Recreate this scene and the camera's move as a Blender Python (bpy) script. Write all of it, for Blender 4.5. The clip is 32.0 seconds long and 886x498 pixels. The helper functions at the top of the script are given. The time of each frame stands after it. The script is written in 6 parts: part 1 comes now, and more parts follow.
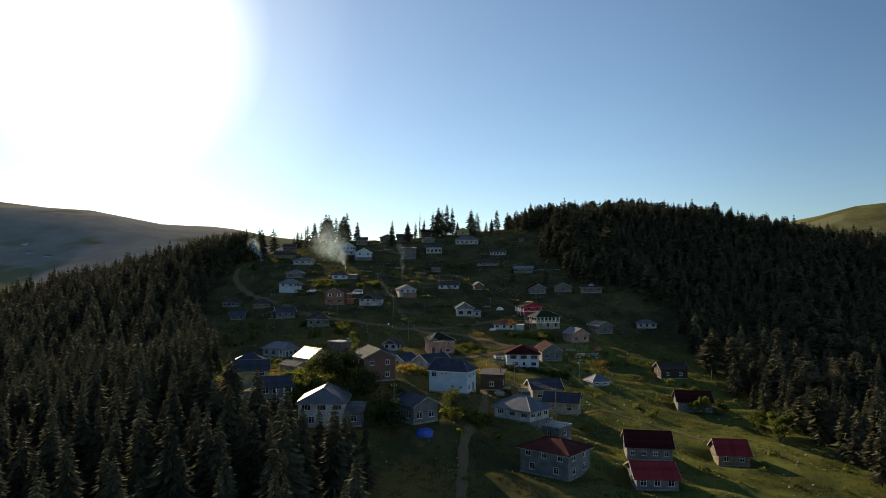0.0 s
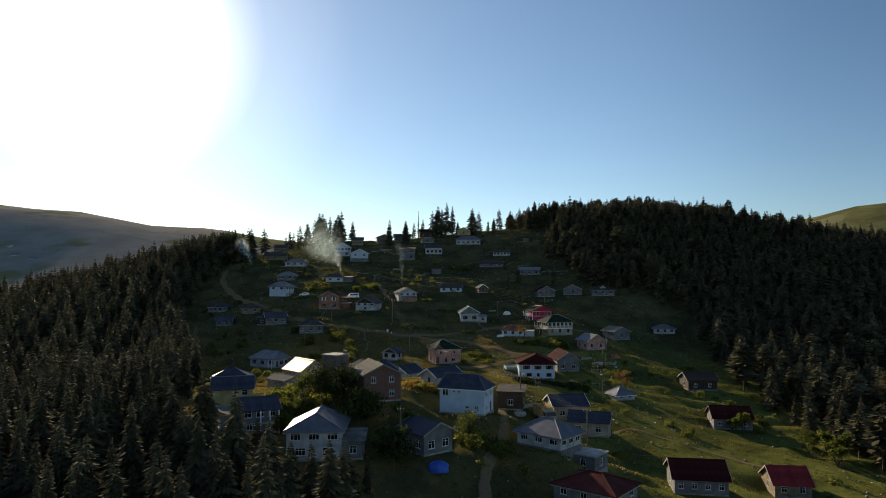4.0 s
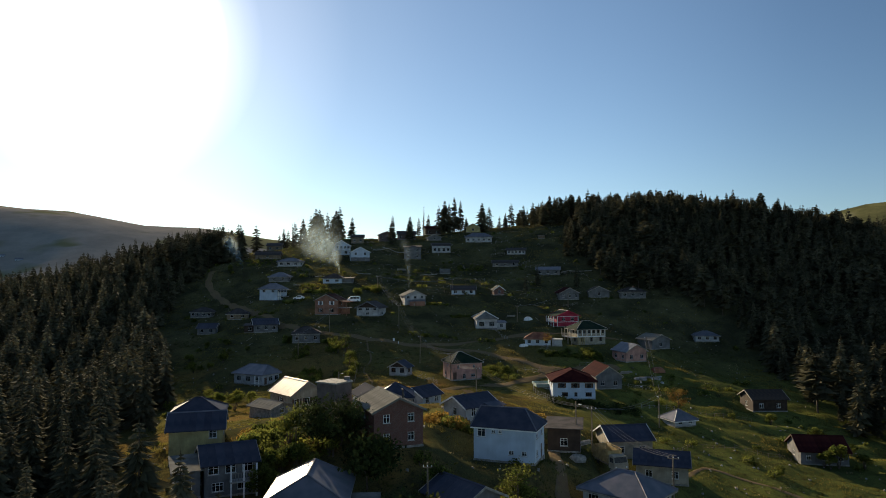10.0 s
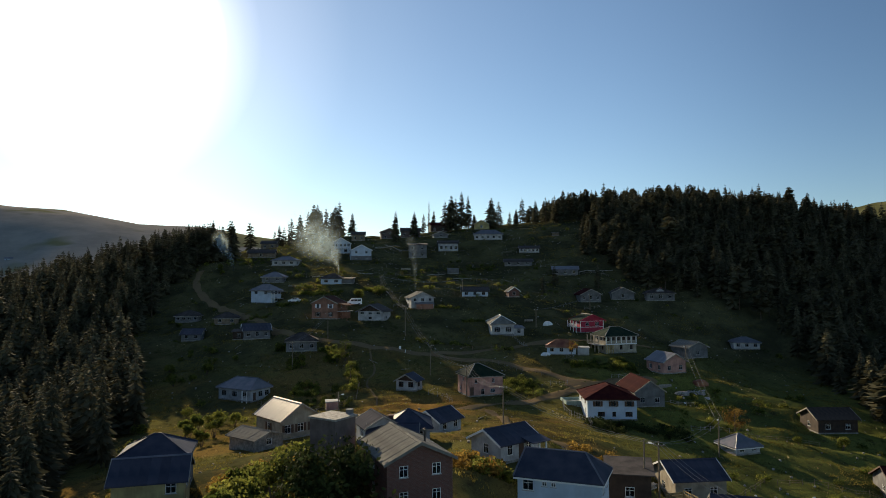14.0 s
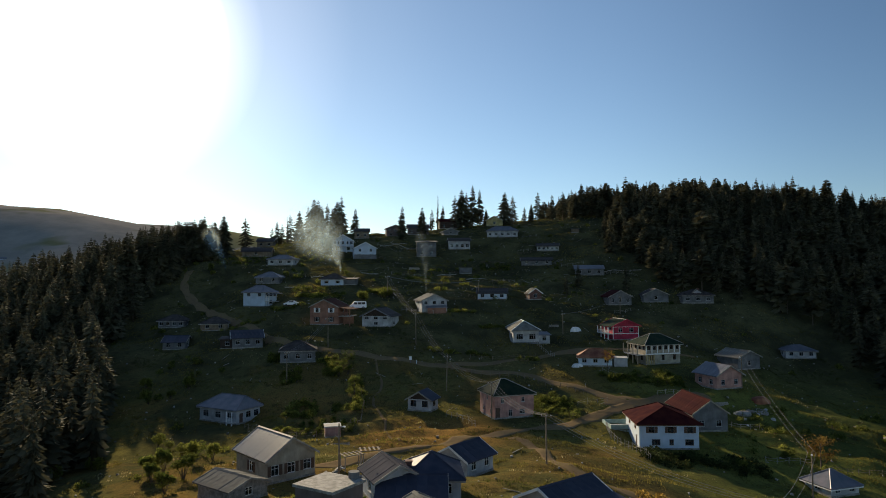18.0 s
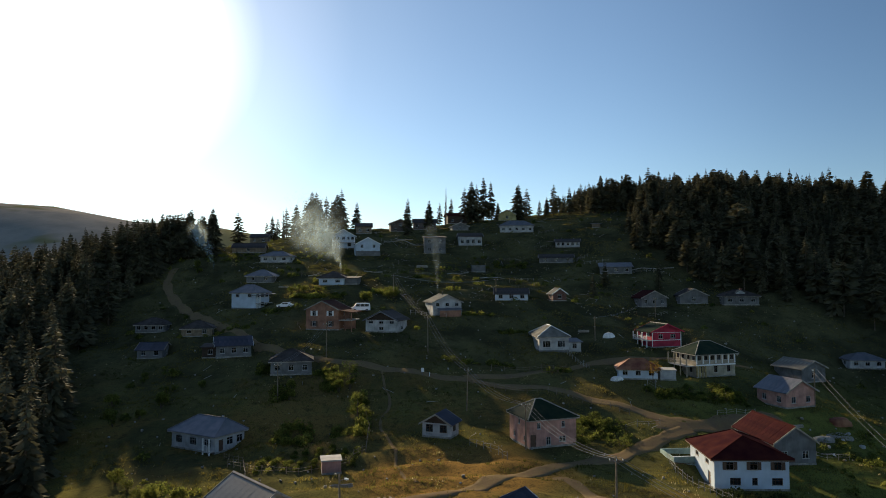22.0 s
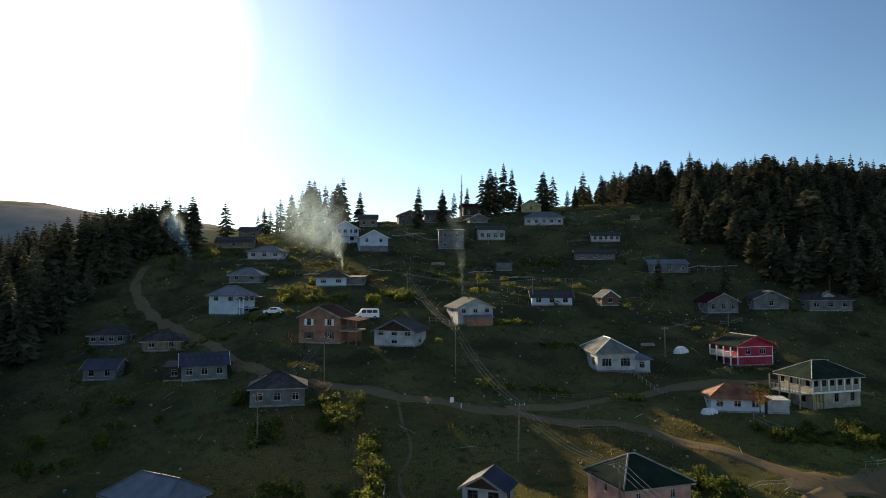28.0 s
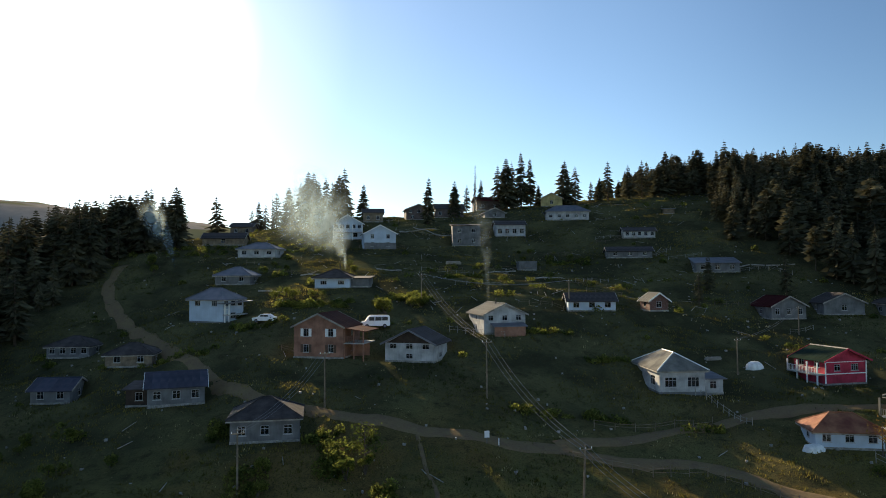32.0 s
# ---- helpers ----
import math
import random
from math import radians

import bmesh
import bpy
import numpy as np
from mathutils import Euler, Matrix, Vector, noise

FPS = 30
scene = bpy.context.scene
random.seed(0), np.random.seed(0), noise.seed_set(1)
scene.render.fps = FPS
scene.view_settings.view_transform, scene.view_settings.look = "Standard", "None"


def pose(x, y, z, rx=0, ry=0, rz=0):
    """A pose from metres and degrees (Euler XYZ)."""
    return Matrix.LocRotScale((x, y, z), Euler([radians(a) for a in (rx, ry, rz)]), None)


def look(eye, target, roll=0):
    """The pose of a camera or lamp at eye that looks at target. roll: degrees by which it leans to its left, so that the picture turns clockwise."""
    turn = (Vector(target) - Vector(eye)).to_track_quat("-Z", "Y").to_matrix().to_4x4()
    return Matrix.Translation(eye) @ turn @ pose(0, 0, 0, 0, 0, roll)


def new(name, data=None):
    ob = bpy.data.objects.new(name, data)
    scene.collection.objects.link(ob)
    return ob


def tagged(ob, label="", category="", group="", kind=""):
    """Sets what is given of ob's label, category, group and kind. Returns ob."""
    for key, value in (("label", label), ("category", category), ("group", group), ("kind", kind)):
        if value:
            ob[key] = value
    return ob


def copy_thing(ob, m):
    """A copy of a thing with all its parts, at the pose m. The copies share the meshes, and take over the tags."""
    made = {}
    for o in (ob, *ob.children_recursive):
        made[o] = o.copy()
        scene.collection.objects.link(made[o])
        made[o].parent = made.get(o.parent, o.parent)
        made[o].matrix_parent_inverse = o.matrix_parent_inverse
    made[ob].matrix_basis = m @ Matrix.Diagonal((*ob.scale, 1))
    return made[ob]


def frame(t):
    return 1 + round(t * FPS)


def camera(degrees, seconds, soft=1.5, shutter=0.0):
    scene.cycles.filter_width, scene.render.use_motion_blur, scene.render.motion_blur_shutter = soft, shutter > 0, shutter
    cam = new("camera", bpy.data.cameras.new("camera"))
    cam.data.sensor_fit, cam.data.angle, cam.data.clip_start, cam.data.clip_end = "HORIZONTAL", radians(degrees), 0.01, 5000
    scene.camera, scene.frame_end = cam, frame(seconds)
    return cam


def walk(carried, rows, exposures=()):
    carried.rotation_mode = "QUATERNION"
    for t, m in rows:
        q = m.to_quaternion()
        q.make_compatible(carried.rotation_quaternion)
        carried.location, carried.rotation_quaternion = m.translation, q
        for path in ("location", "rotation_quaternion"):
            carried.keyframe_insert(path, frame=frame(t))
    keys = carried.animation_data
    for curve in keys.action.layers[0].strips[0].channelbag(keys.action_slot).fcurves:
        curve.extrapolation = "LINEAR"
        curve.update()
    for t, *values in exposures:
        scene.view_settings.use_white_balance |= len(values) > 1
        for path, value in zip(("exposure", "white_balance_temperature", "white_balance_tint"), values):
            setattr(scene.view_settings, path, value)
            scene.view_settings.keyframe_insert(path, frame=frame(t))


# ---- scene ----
cam = camera(66.0, 32.0, soft=0.9)
EYE, TILT, LEAN = 60.0, 2.07, 0.0
ROWS = [
    (0.0, 0.0, 0.0, 0.0, 0.0, 0.0, -0.0),
    (0.5, -0.4, 2.34, -0.1, -0.139, 0.029, 0.02),
    (1.0, -0.82, 4.76, -0.17, -0.234, 0.051, 0.04),
    (1.5, -1.26, 7.32, -0.34, -0.395, 0.088, 0.04),
    (2.0, -1.65, 9.69, -0.38, -0.41, 0.11, 0.04),
    (2.5, -2.05, 12.14, -0.45, -0.432, 0.124, 0.05),
    (3.0, -2.47, 14.53, -0.56, -0.454, 0.146, 0.07),
    (3.5, -2.86, 17.03, -0.62, -0.49, 0.154, 0.09),
    (5.5, -4.49, 26.69, -0.82, -0.563, 0.161, 0.2),
    (6.0, -4.8, 29.09, -0.86, -0.571, 0.161, 0.27),
    (6.5, -5.23, 31.72, -1.0, -0.593, 0.168, 0.24),
    (7.0, -5.6, 34.29, -1.1, -0.607, 0.176, 0.24),
    (7.5, -5.92, 36.86, -1.2, -0.615, 0.176, 0.26),
    (8.0, -6.34, 39.48, -1.35, -0.644, 0.198, 0.24),
    (8.5, -6.75, 42.09, -1.47, -0.658, 0.212, 0.26),
    (9.0, -7.12, 44.75, -1.53, -0.673, 0.205, 0.25),
    (9.5, -7.51, 47.41, -1.6, -0.68, 0.198, 0.24),
    (10.0, -7.93, 50.06, -1.69, -0.688, 0.198, 0.25),
    (10.5, -8.33, 52.79, -1.76, -0.695, 0.183, 0.24),
    (11.0, -8.74, 55.48, -1.89, -0.724, 0.19, 0.24),
    (11.5, -9.15, 58.31, -1.95, -0.724, 0.183, 0.24),
    (12.0, -9.54, 61.06, -1.98, -0.732, 0.168, 0.25),
    (12.5, -9.96, 63.96, -2.09, -0.746, 0.168, 0.25),
    (13.0, -10.39, 66.69, -2.15, -0.746, 0.161, 0.24),
    (13.5, -10.76, 69.55, -2.22, -0.746, 0.168, 0.24),
    (14.0, -11.17, 72.41, -2.31, -0.761, 0.168, 0.24),
    (14.5, -11.6, 75.24, -2.41, -0.761, 0.161, 0.24),
    (16.5, -12.79, 86.92, -2.9, -0.527, 0.198, 0.28),
    (17.0, -13.25, 89.8, -3.09, -0.534, 0.219, 0.3),
    (17.5, -13.7, 92.68, -3.13, -0.541, 0.205, 0.29),
    (18.0, -14.14, 95.51, -3.22, -0.549, 0.205, 0.29),
    (18.5, -14.57, 98.31, -3.33, -0.556, 0.19, 0.28),
    (19.0, -14.96, 101.13, -3.47, -0.549, 0.19, 0.28),
    (19.5, -15.35, 103.97, -3.55, -0.549, 0.183, 0.29),
    (20.0, -15.78, 106.8, -3.65, -0.549, 0.161, 0.25),
    (20.5, -16.17, 109.68, -3.82, -0.549, 0.154, 0.27),
    (21.0, -16.59, 112.49, -3.96, -0.549, 0.146, 0.27),
    (21.5, -17.02, 115.38, -4.09, -0.556, 0.154, 0.26),
    (22.0, -17.43, 118.25, -4.23, -0.549, 0.139, 0.26),
    (22.5, -17.86, 121.11, -4.3, -0.556, 0.132, 0.23),
    (23.0, -18.3, 123.97, -4.41, -0.556, 0.132, 0.23),
    (23.5, -18.76, 126.8, -4.51, -0.549, 0.139, 0.23),
    (24.0, -19.18, 129.58, -4.62, -0.556, 0.139, 0.24),
    (24.5, -19.59, 132.31, -4.73, -0.549, 0.139, 0.25),
    (25.0, -20.01, 135.07, -4.88, -0.549, 0.132, 0.24),
    (25.5, -20.42, 137.81, -4.98, -0.541, 0.132, 0.25),
    (27.5, -22.1, 149.01, -5.36, -0.549, 0.073, 0.26),
    (28.0, -22.5, 151.88, -5.51, -0.541, 0.08, 0.22),
    (28.5, -22.95, 154.77, -5.63, -0.541, 0.08, 0.25),
    (29.0, -23.36, 157.64, -5.73, -0.527, 0.066, 0.23),
    (29.5, -23.82, 160.55, -5.88, -0.534, 0.066, 0.22),
    (30.0, -24.23, 163.51, -5.98, -0.519, 0.066, 0.21),
    (30.5, -24.69, 166.49, -6.12, -0.519, 0.066, 0.22),
    (31.0, -25.16, 169.42, -6.2, -0.519, 0.117, 0.22),
    (31.5, -25.65, 171.98, -6.27, -0.519, 0.146, 0.24),
    (32.0, -26.09, 173.8, -6.29, -0.519, 0.11, 0.28),
]
walk(cam, [(t, pose(0, 0, EYE, TILT, LEAN, 0) @ pose(x, y, z, 90 + pitch, roll, yaw)) for t, x, y, z, yaw, pitch, roll in ROWS],
     exposures=[(0.0, 0.37), (17.0, 0.38), (25.0, 0.6), (32.0, 0.9)])

# ---- light: a low sun ahead and to the side, clear sky ----
SUN_AZ, SUN_EL = -26.1, 18.0
world = bpy.data.worlds.new("sky")
scene.world = world
world.use_nodes = True
wn = world.node_tree.nodes
sky = wn.new("ShaderNodeTexSky")
sky.sky_type = "NISHITA"
sky.sun_disc = False
sky.sun_elevation, sky.sun_rotation = radians(SUN_EL), radians(SUN_AZ)
sky.altitude, sky.air_density, sky.dust_density, sky.ozone_density = 1800, 1.0, 0.45, 1.2
wn["Background"].inputs[1].default_value = 0.083
sun_way = Vector((math.sin(radians(SUN_AZ)) * math.cos(radians(SUN_EL)), math.cos(radians(SUN_AZ)) * math.cos(radians(SUN_EL)), math.sin(radians(SUN_EL))))
# the haze brightens the sky round the sun
wl_ = world.node_tree.links
wc, wd, wr, wa = wn.new("ShaderNodeTexCoord"), wn.new("ShaderNodeVectorMath"), wn.new("ShaderNodeValToRGB"), wn.new("ShaderNodeMix")
wd.operation = "DOT_PRODUCT"
wd.inputs[1].default_value = sun_way
wl_.new(wc.outputs["Generated"], wd.inputs[0])
wl_.new(wd.outputs["Value"], wr.inputs["Fac"])
wr.color_ramp.interpolation = "LINEAR"
wr.color_ramp.elements[0].position, wr.color_ramp.elements[0].color = 0.62, (0, 0, 0, 1)
wr.color_ramp.elements[1].position, wr.color_ramp.elements[1].color = 0.9945, (16.0, 15.0, 14.0, 1)
mid = wr.color_ramp.elements.new(0.9815)
mid.color = (2.1, 2.1, 2.15, 1)
for at, c in ((0.82, (0.22, 0.27, 0.32)), (0.9, (0.5, 0.57, 0.64)), (0.95, (0.85, 0.93, 1.0)), (0.9895, (5.5, 5.2, 5.0))):
    wide = wr.color_ramp.elements.new(at)
    wide.color = (*c, 1)
wa.data_type, wa.blend_type = "RGBA", "ADD"
wa.inputs[0].default_value = 1.0
tint = wn.new("ShaderNodeMix")
tint.data_type, tint.blend_type = "RGBA", "MULTIPLY"
tint.inputs[0].default_value = 1.0
deep = wn.new("ShaderNodeValToRGB")
deep.color_ramp.interpolation = "EASE"
deep.color_ramp.elements[0].position, deep.color_ramp.elements[0].color = 0.1, (0.89, 0.98, 1.02, 1)
deep.color_ramp.elements[1].position, deep.color_ramp.elements[1].color = 0.82, (0.89, 0.98, 1.02, 1)
blue = deep.color_ramp.elements.new(0.5)
blue.color = (0.68, 0.78, 0.84, 1)
wl_.new(wd.outputs["Value"], deep.inputs["Fac"])
wl_.new(deep.outputs["Color"], tint.inputs[7])
wl_.new(sky.outputs[0], tint.inputs[6])
wl_.new(tint.outputs[2], wa.inputs[6])
wl_.new(wr.outputs["Color"], wa.inputs[7])
wl_.new(wa.outputs[2], wn["Background"].inputs[0])
sun = new("sun", bpy.data.lights.new("sun", "SUN"))
sun.data.energy, sun.data.angle, sun.data.color = 5.0, radians(0.53), (1.0, 0.82, 0.55)
sun.matrix_world = look(tuple(sun_way * 800), (0, 0, 0))


# ---- materials ----
def mat(name, base, alt=None, vary=0.25, scale=0.5, fine=9.0, rough=0.85, metal=0.0, bump=0.25, glow=0.0, lucent=0.0, island=False, spec=0.4, grain=None, each=False):
    m = bpy.data.materials.new(name)
    m.use_nodes = True
    nt = m.node_tree
    b = nt.nodes["Principled BSDF"]
    co = nt.nodes.new("ShaderNodeTexCoord")
    n1 = nt.nodes.new("ShaderNodeTexNoise")
    n1.inputs["Scale"].default_value, n1.inputs["Detail"].default_value = scale, 5
    n2 = nt.nodes.new("ShaderNodeTexNoise")
    n2.inputs["Scale"].default_value, n2.inputs["Detail"].default_value = fine, 3
    nt.links.new(co.outputs["Object"], n1.inputs["Vector"])
    vec = co.outputs["Object"]
    if grain:
        mp = nt.nodes.new("ShaderNodeMapping")
        mp.inputs["Scale"].default_value = grain
        nt.links.new(vec, mp.inputs["Vector"])
        vec = mp.outputs["Vector"]
    nt.links.new(vec, n2.inputs["Vector"])
    ramp = nt.nodes.new("ShaderNodeValToRGB")
    ramp.color_ramp.elements[0].position, ramp.color_ramp.elements[1].position = 0.35, 0.65
    lo = tuple(c * (1 - vary) for c in base)
    hi = tuple(min(1, c * (1 + vary)) for c in (alt or base))
    ramp.color_ramp.elements[0].color, ramp.color_ramp.elements[1].color = (*lo, 1), (*hi, 1)
    nt.links.new(n1.outputs["Fac"], ramp.inputs["Fac"])
    hsv = nt.nodes.new("ShaderNodeHueSaturation")
    nt.links.new(ramp.outputs["Color"], hsv.inputs["Color"])
    mr = nt.nodes.new("ShaderNodeMapRange")
    mr.inputs["To Min"].default_value, mr.inputs["To Max"].default_value = 1 - vary, 1 + vary
    if island:
        ge = nt.nodes.new("ShaderNodeNewGeometry")
        nt.links.new(ge.outputs["Random Per Island"], mr.inputs["Value"])
    elif each:
        oi = nt.nodes.new("ShaderNodeObjectInfo")
        nt.links.new(oi.outputs["Random"], mr.inputs["Value"])
    else:
        nt.links.new(n2.outputs["Fac"], mr.inputs["Value"])
    nt.links.new(mr.outputs["Result"], hsv.inputs["Value"])
    nt.links.new(hsv.outputs["Color"], b.inputs["Base Color"])
    b.inputs["Roughness"].default_value, b.inputs["Metallic"].default_value = rough, metal
    b.inputs["Specular IOR Level"].default_value = spec
    if bump:
        bp = nt.nodes.new("ShaderNodeBump")
        bp.inputs["Strength"].default_value, bp.inputs["Distance"].default_value = bump, 0.05
        nt.links.new(n2.outputs["Fac"], bp.inputs["Height"])
        nt.links.new(bp.outputs["Normal"], b.inputs["Normal"])
    if lucent:
        tr = nt.nodes.new("ShaderNodeBsdfTranslucent")
        mx = nt.nodes.new("ShaderNodeMixShader")
        mx.inputs[0].default_value = lucent
        nt.links.new(hsv.outputs["Color"], tr.inputs["Color"])
        nt.links.new(b.outputs[0], mx.inputs[1])
        nt.links.new(tr.outputs[0], mx.inputs[2])
        nt.links.new(mx.outputs[0], nt.nodes["Material Output"].inputs["Surface"])
    return m


def plaster(name, c):
    return mat(name, tuple(v * 0.86 for v in c), c, vary=0.2, scale=0.7, fine=4.0, rough=0.9, bump=0.2, grain=(1, 1, 0.25))


def sheet(name, c, rough=0.42, metal=0.75, spec=0.06):
    return mat(name, c, (c[0] * 1.15 + 0.01, c[1] + 0.006, c[2]), vary=0.14, scale=0.6, fine=3.0, rough=rough, metal=metal, bump=0.12, grain=(3, 0.3, 0.3), each=True, spec=spec * 0.5)


BRIGHT = mat("fresh_white_paint", (0.46, 0.53, 0.61), (0.5, 0.57, 0.65), vary=0.08, scale=0.5, fine=3.0, rough=0.85, bump=0.15, grain=(1, 1, 0.2))
WHITE = plaster("white_plaster", (0.42, 0.415, 0.41))
CREAM = plaster("cream_plaster", (0.36, 0.31, 0.23))
YELLOW = plaster("yellow_plaster", (0.42, 0.34, 0.15))
PINK = plaster("pink_plaster", (0.46, 0.25, 0.2))
ORANGE = plaster("orange_plaster", (0.3, 0.15, 0.1))
CRIMSON = plaster("crimson_plaster", (0.42, 0.035, 0.065))
GREY = plaster("grey_render", (0.16, 0.157, 0.155))
STONE = mat("field_stone", (0.27, 0.25, 0.22), vary=0.35, scale=2.2, fine=7, bump=0.6)
CONCRETE = mat("concrete", (0.4, 0.385, 0.36), vary=0.2, scale=0.6, fine=8, bump=0.3)
WOOD = mat("weathered_wood", (0.2, 0.15, 0.1), vary=0.35, scale=1.2, fine=5, bump=0.4, grain=(6, 6, 0.5))
OCHREWOOD = mat("ochre_painted_boards", (0.34, 0.25, 0.11), vary=0.3, scale=1.5, fine=5, bump=0.25)
PALEWOOD = mat("grey_bleached_wood", (0.3, 0.27, 0.23), vary=0.3, scale=1.2, fine=5, bump=0.3)
DARKWOOD = mat("dark_stained_wood", (0.05, 0.032, 0.022), vary=0.3, scale=1.0, fine=5, bump=0.3, grain=(6, 6, 0.5))
TRIM = mat("white_trim_paint", (0.78, 0.77, 0.74), vary=0.08, scale=1.0, rough=0.6, bump=0.05)
SHUTTER = mat("brown_frame_paint", (0.1, 0.055, 0.035), vary=0.2, scale=2.0, rough=0.6, bump=0.1)
ZINC = sheet("galvanised_sheet", (0.15, 0.165, 0.19), 0.46, 0.4)
BLUESHEET = sheet("blue_painted_sheet", (0.047, 0.055, 0.08), 0.5, 0.12)
REDSHEET = sheet("dark_red_painted_sheet", (0.04, 0.009, 0.012), 0.7, 0.0, 0.02)
BRIGHTRED = sheet("red_painted_sheet", (0.22, 0.028, 0.034), 0.6, 0.0)
BROWN = plaster("brown_render", (0.13, 0.1, 0.09))
TURQUOISE = plaster("turquoise_plaster", (0.3, 0.4, 0.37))
BROWNROOF = sheet("brown_red_sheet", (0.06, 0.022, 0.018), 0.65, 0.0)
GREENSHEET = sheet("green_painted_sheet", (0.012, 0.028, 0.02), 0.65, 0.0)
BRIGHTZINC = mat("bare_zinc_sheet", (0.1, 0.09, 0.075), (0.125, 0.108, 0.088), vary=0.14, scale=0.5, fine=2.5, rough=0.22, metal=0.85, bump=0.04)
OLDSHEET = mat("dull_old_sheet", (0.15, 0.145, 0.13), (0.2, 0.19, 0.165), vary=0.2, scale=0.5, fine=2.5, rough=0.85, metal=0.0, bump=0.15, spec=0.02)
DULLZINC = sheet("dull_blue_sheet", (0.05, 0.056, 0.072), 0.85, 0.0, 0.02)
DARKRED = sheet("sooty_red_sheet", (0.075, 0.02, 0.02), 0.6, 0.1)
RUST = mat("rusted_sheet", (0.22, 0.06, 0.032), (0.27, 0.12, 0.06), vary=0.3, scale=0.5, fine=3, rough=0.75, metal=0.1, bump=0.2)
SLATE = mat("dark_tile", (0.06, 0.05, 0.047), vary=0.35, scale=0.7, fine=6, rough=0.75, bump=0.4, spec=0.15)
SOOT = mat("sooty_metal", (0.06, 0.055, 0.05), vary=0.3, scale=3, rough=0.6, metal=0.4)
BARK = mat("spruce_bark", (0.1, 0.072, 0.05), vary=0.35, scale=2, fine=8, bump=0.5)
NEEDLE = mat("spruce_needles", (0.07, 0.068, 0.04), (0.1, 0.092, 0.054), vary=0.3, scale=0.15, rough=0.95, bump=0, lucent=0.16, island=True, spec=0.08)
STRAW = mat("dry_straw", (0.32, 0.25, 0.11), (0.4, 0.33, 0.17), vary=0.35, scale=0.2, rough=0.9, bump=0, lucent=0.5, island=True, spec=0.03)
DRYLEAF = mat("dry_bracken", (0.2, 0.11, 0.025), (0.26, 0.17, 0.04), vary=0.35, scale=0.4, rough=0.8, bump=0, lucent=0.5, island=True, spec=0.05)
LEAF = mat("shrub_leaves", (0.09, 0.13, 0.028), (0.16, 0.16, 0.034), vary=0.45, scale=0.4, rough=0.8, bump=0, lucent=0.56, island=True, spec=0.05)
# darker copy of the shrub leaves, with shade put into the colour
SHADELEAF = mat("shade_dark_leaves", (0.03, 0.042, 0.014), (0.05, 0.06, 0.018), vary=0.4, scale=0.4, rough=0.85, bump=0, lucent=0.25, island=True, spec=0.05)
GRASS = mat("grass_blades", (0.085, 0.1, 0.026), (0.155, 0.125, 0.03), vary=0.4, scale=0.05, rough=0.9, bump=0, lucent=0.45, island=True, spec=0.03)
DIRT = mat("dirt_road", (0.235, 0.165, 0.1), (0.16, 0.118, 0.062), vary=0.25, scale=0.8, fine=4, rough=1.0, bump=0.5, spec=0.0)
TARP = mat("blue_tarpaulin", (0.03, 0.09, 0.42), vary=0.25, scale=1.2, fine=4, rough=0.5, bump=0.6)
WHITETARP = mat("white_tarpaulin", (0.75, 0.75, 0.73), vary=0.15, scale=1.2, fine=4, rough=0.5, bump=0.5)
PAINTWHITE = mat("white_car_paint", (0.8, 0.8, 0.8), vary=0.04, scale=1, rough=0.25, bump=0, spec=0.6)
RUBBER = mat("tyre_rubber", (0.03, 0.03, 0.03), vary=0.2, scale=4, rough=0.85)
CABLE = mat("cable", (0.2, 0.2, 0.2), vary=0.1, scale=1, rough=0.8, metal=0.0, bump=0, spec=0.15)
LAMPGLASS = mat("milky_glass", (0.8, 0.8, 0.76), vary=0.05, scale=1, rough=0.3, bump=0)

GLASS = bpy.data.materials.new("window_glass")
GLASS.use_nodes = True
gb = GLASS.node_tree.nodes["Principled BSDF"]
gb.inputs["Base Color"].default_value = (0.22, 0.26, 0.3, 1)
gb.inputs["Roughness"].default_value, gb.inputs["Transmission Weight"].default_value, gb.inputs["IOR"].default_value = 0.06, 0.9, 1.25

BRICK = bpy.data.materials.new("brown_brick")
BRICK.use_nodes = True
bt = BRICK.node_tree
bb = bt.nodes["Principled BSDF"]
bc, bx, bm_ = bt.nodes.new("ShaderNodeTexCoord"), bt.nodes.new("ShaderNodeTexBrick"), bt.nodes.new("ShaderNodeMapping")
bm_.inputs["Rotation"].default_value = (radians(90), 0, 0)
bx.inputs["Color1"].default_value, bx.inputs["Color2"].default_value, bx.inputs["Mortar"].default_value = (0.16, 0.068, 0.05, 1), (0.12, 0.052, 0.04, 1), (0.22, 0.18, 0.15, 1)
bx.inputs["Scale"].default_value, bx.inputs["Mortar Size"].default_value = 2.2, 0.012
bt.links.new(bc.outputs["Object"], bm_.inputs["Vector"])
bt.links.new(bm_.outputs["Vector"], bx.inputs["Vector"])
bt.links.new(bx.outputs["Color"], bb.inputs["Base Color"])
bb.inputs["Roughness"].default_value = 0.9

# the meadow: green and dry grass, trampled and bare patches
MEADOW = bpy.data.materials.new("meadow")
MEADOW.use_nodes = True
mt = MEADOW.node_tree
mb = mt.nodes["Principled BSDF"]
mc = mt.nodes.new("ShaderNodeTexCoord")


def noise_node(scale, detail=5, rough=0.6):
    n = mt.nodes.new("ShaderNodeTexNoise")
    n.inputs["Scale"].default_value, n.inputs["Detail"].default_value, n.inputs["Roughness"].default_value = scale, detail, rough
    mt.links.new(mc.outputs["Object"], n.inputs["Vector"])
    return n


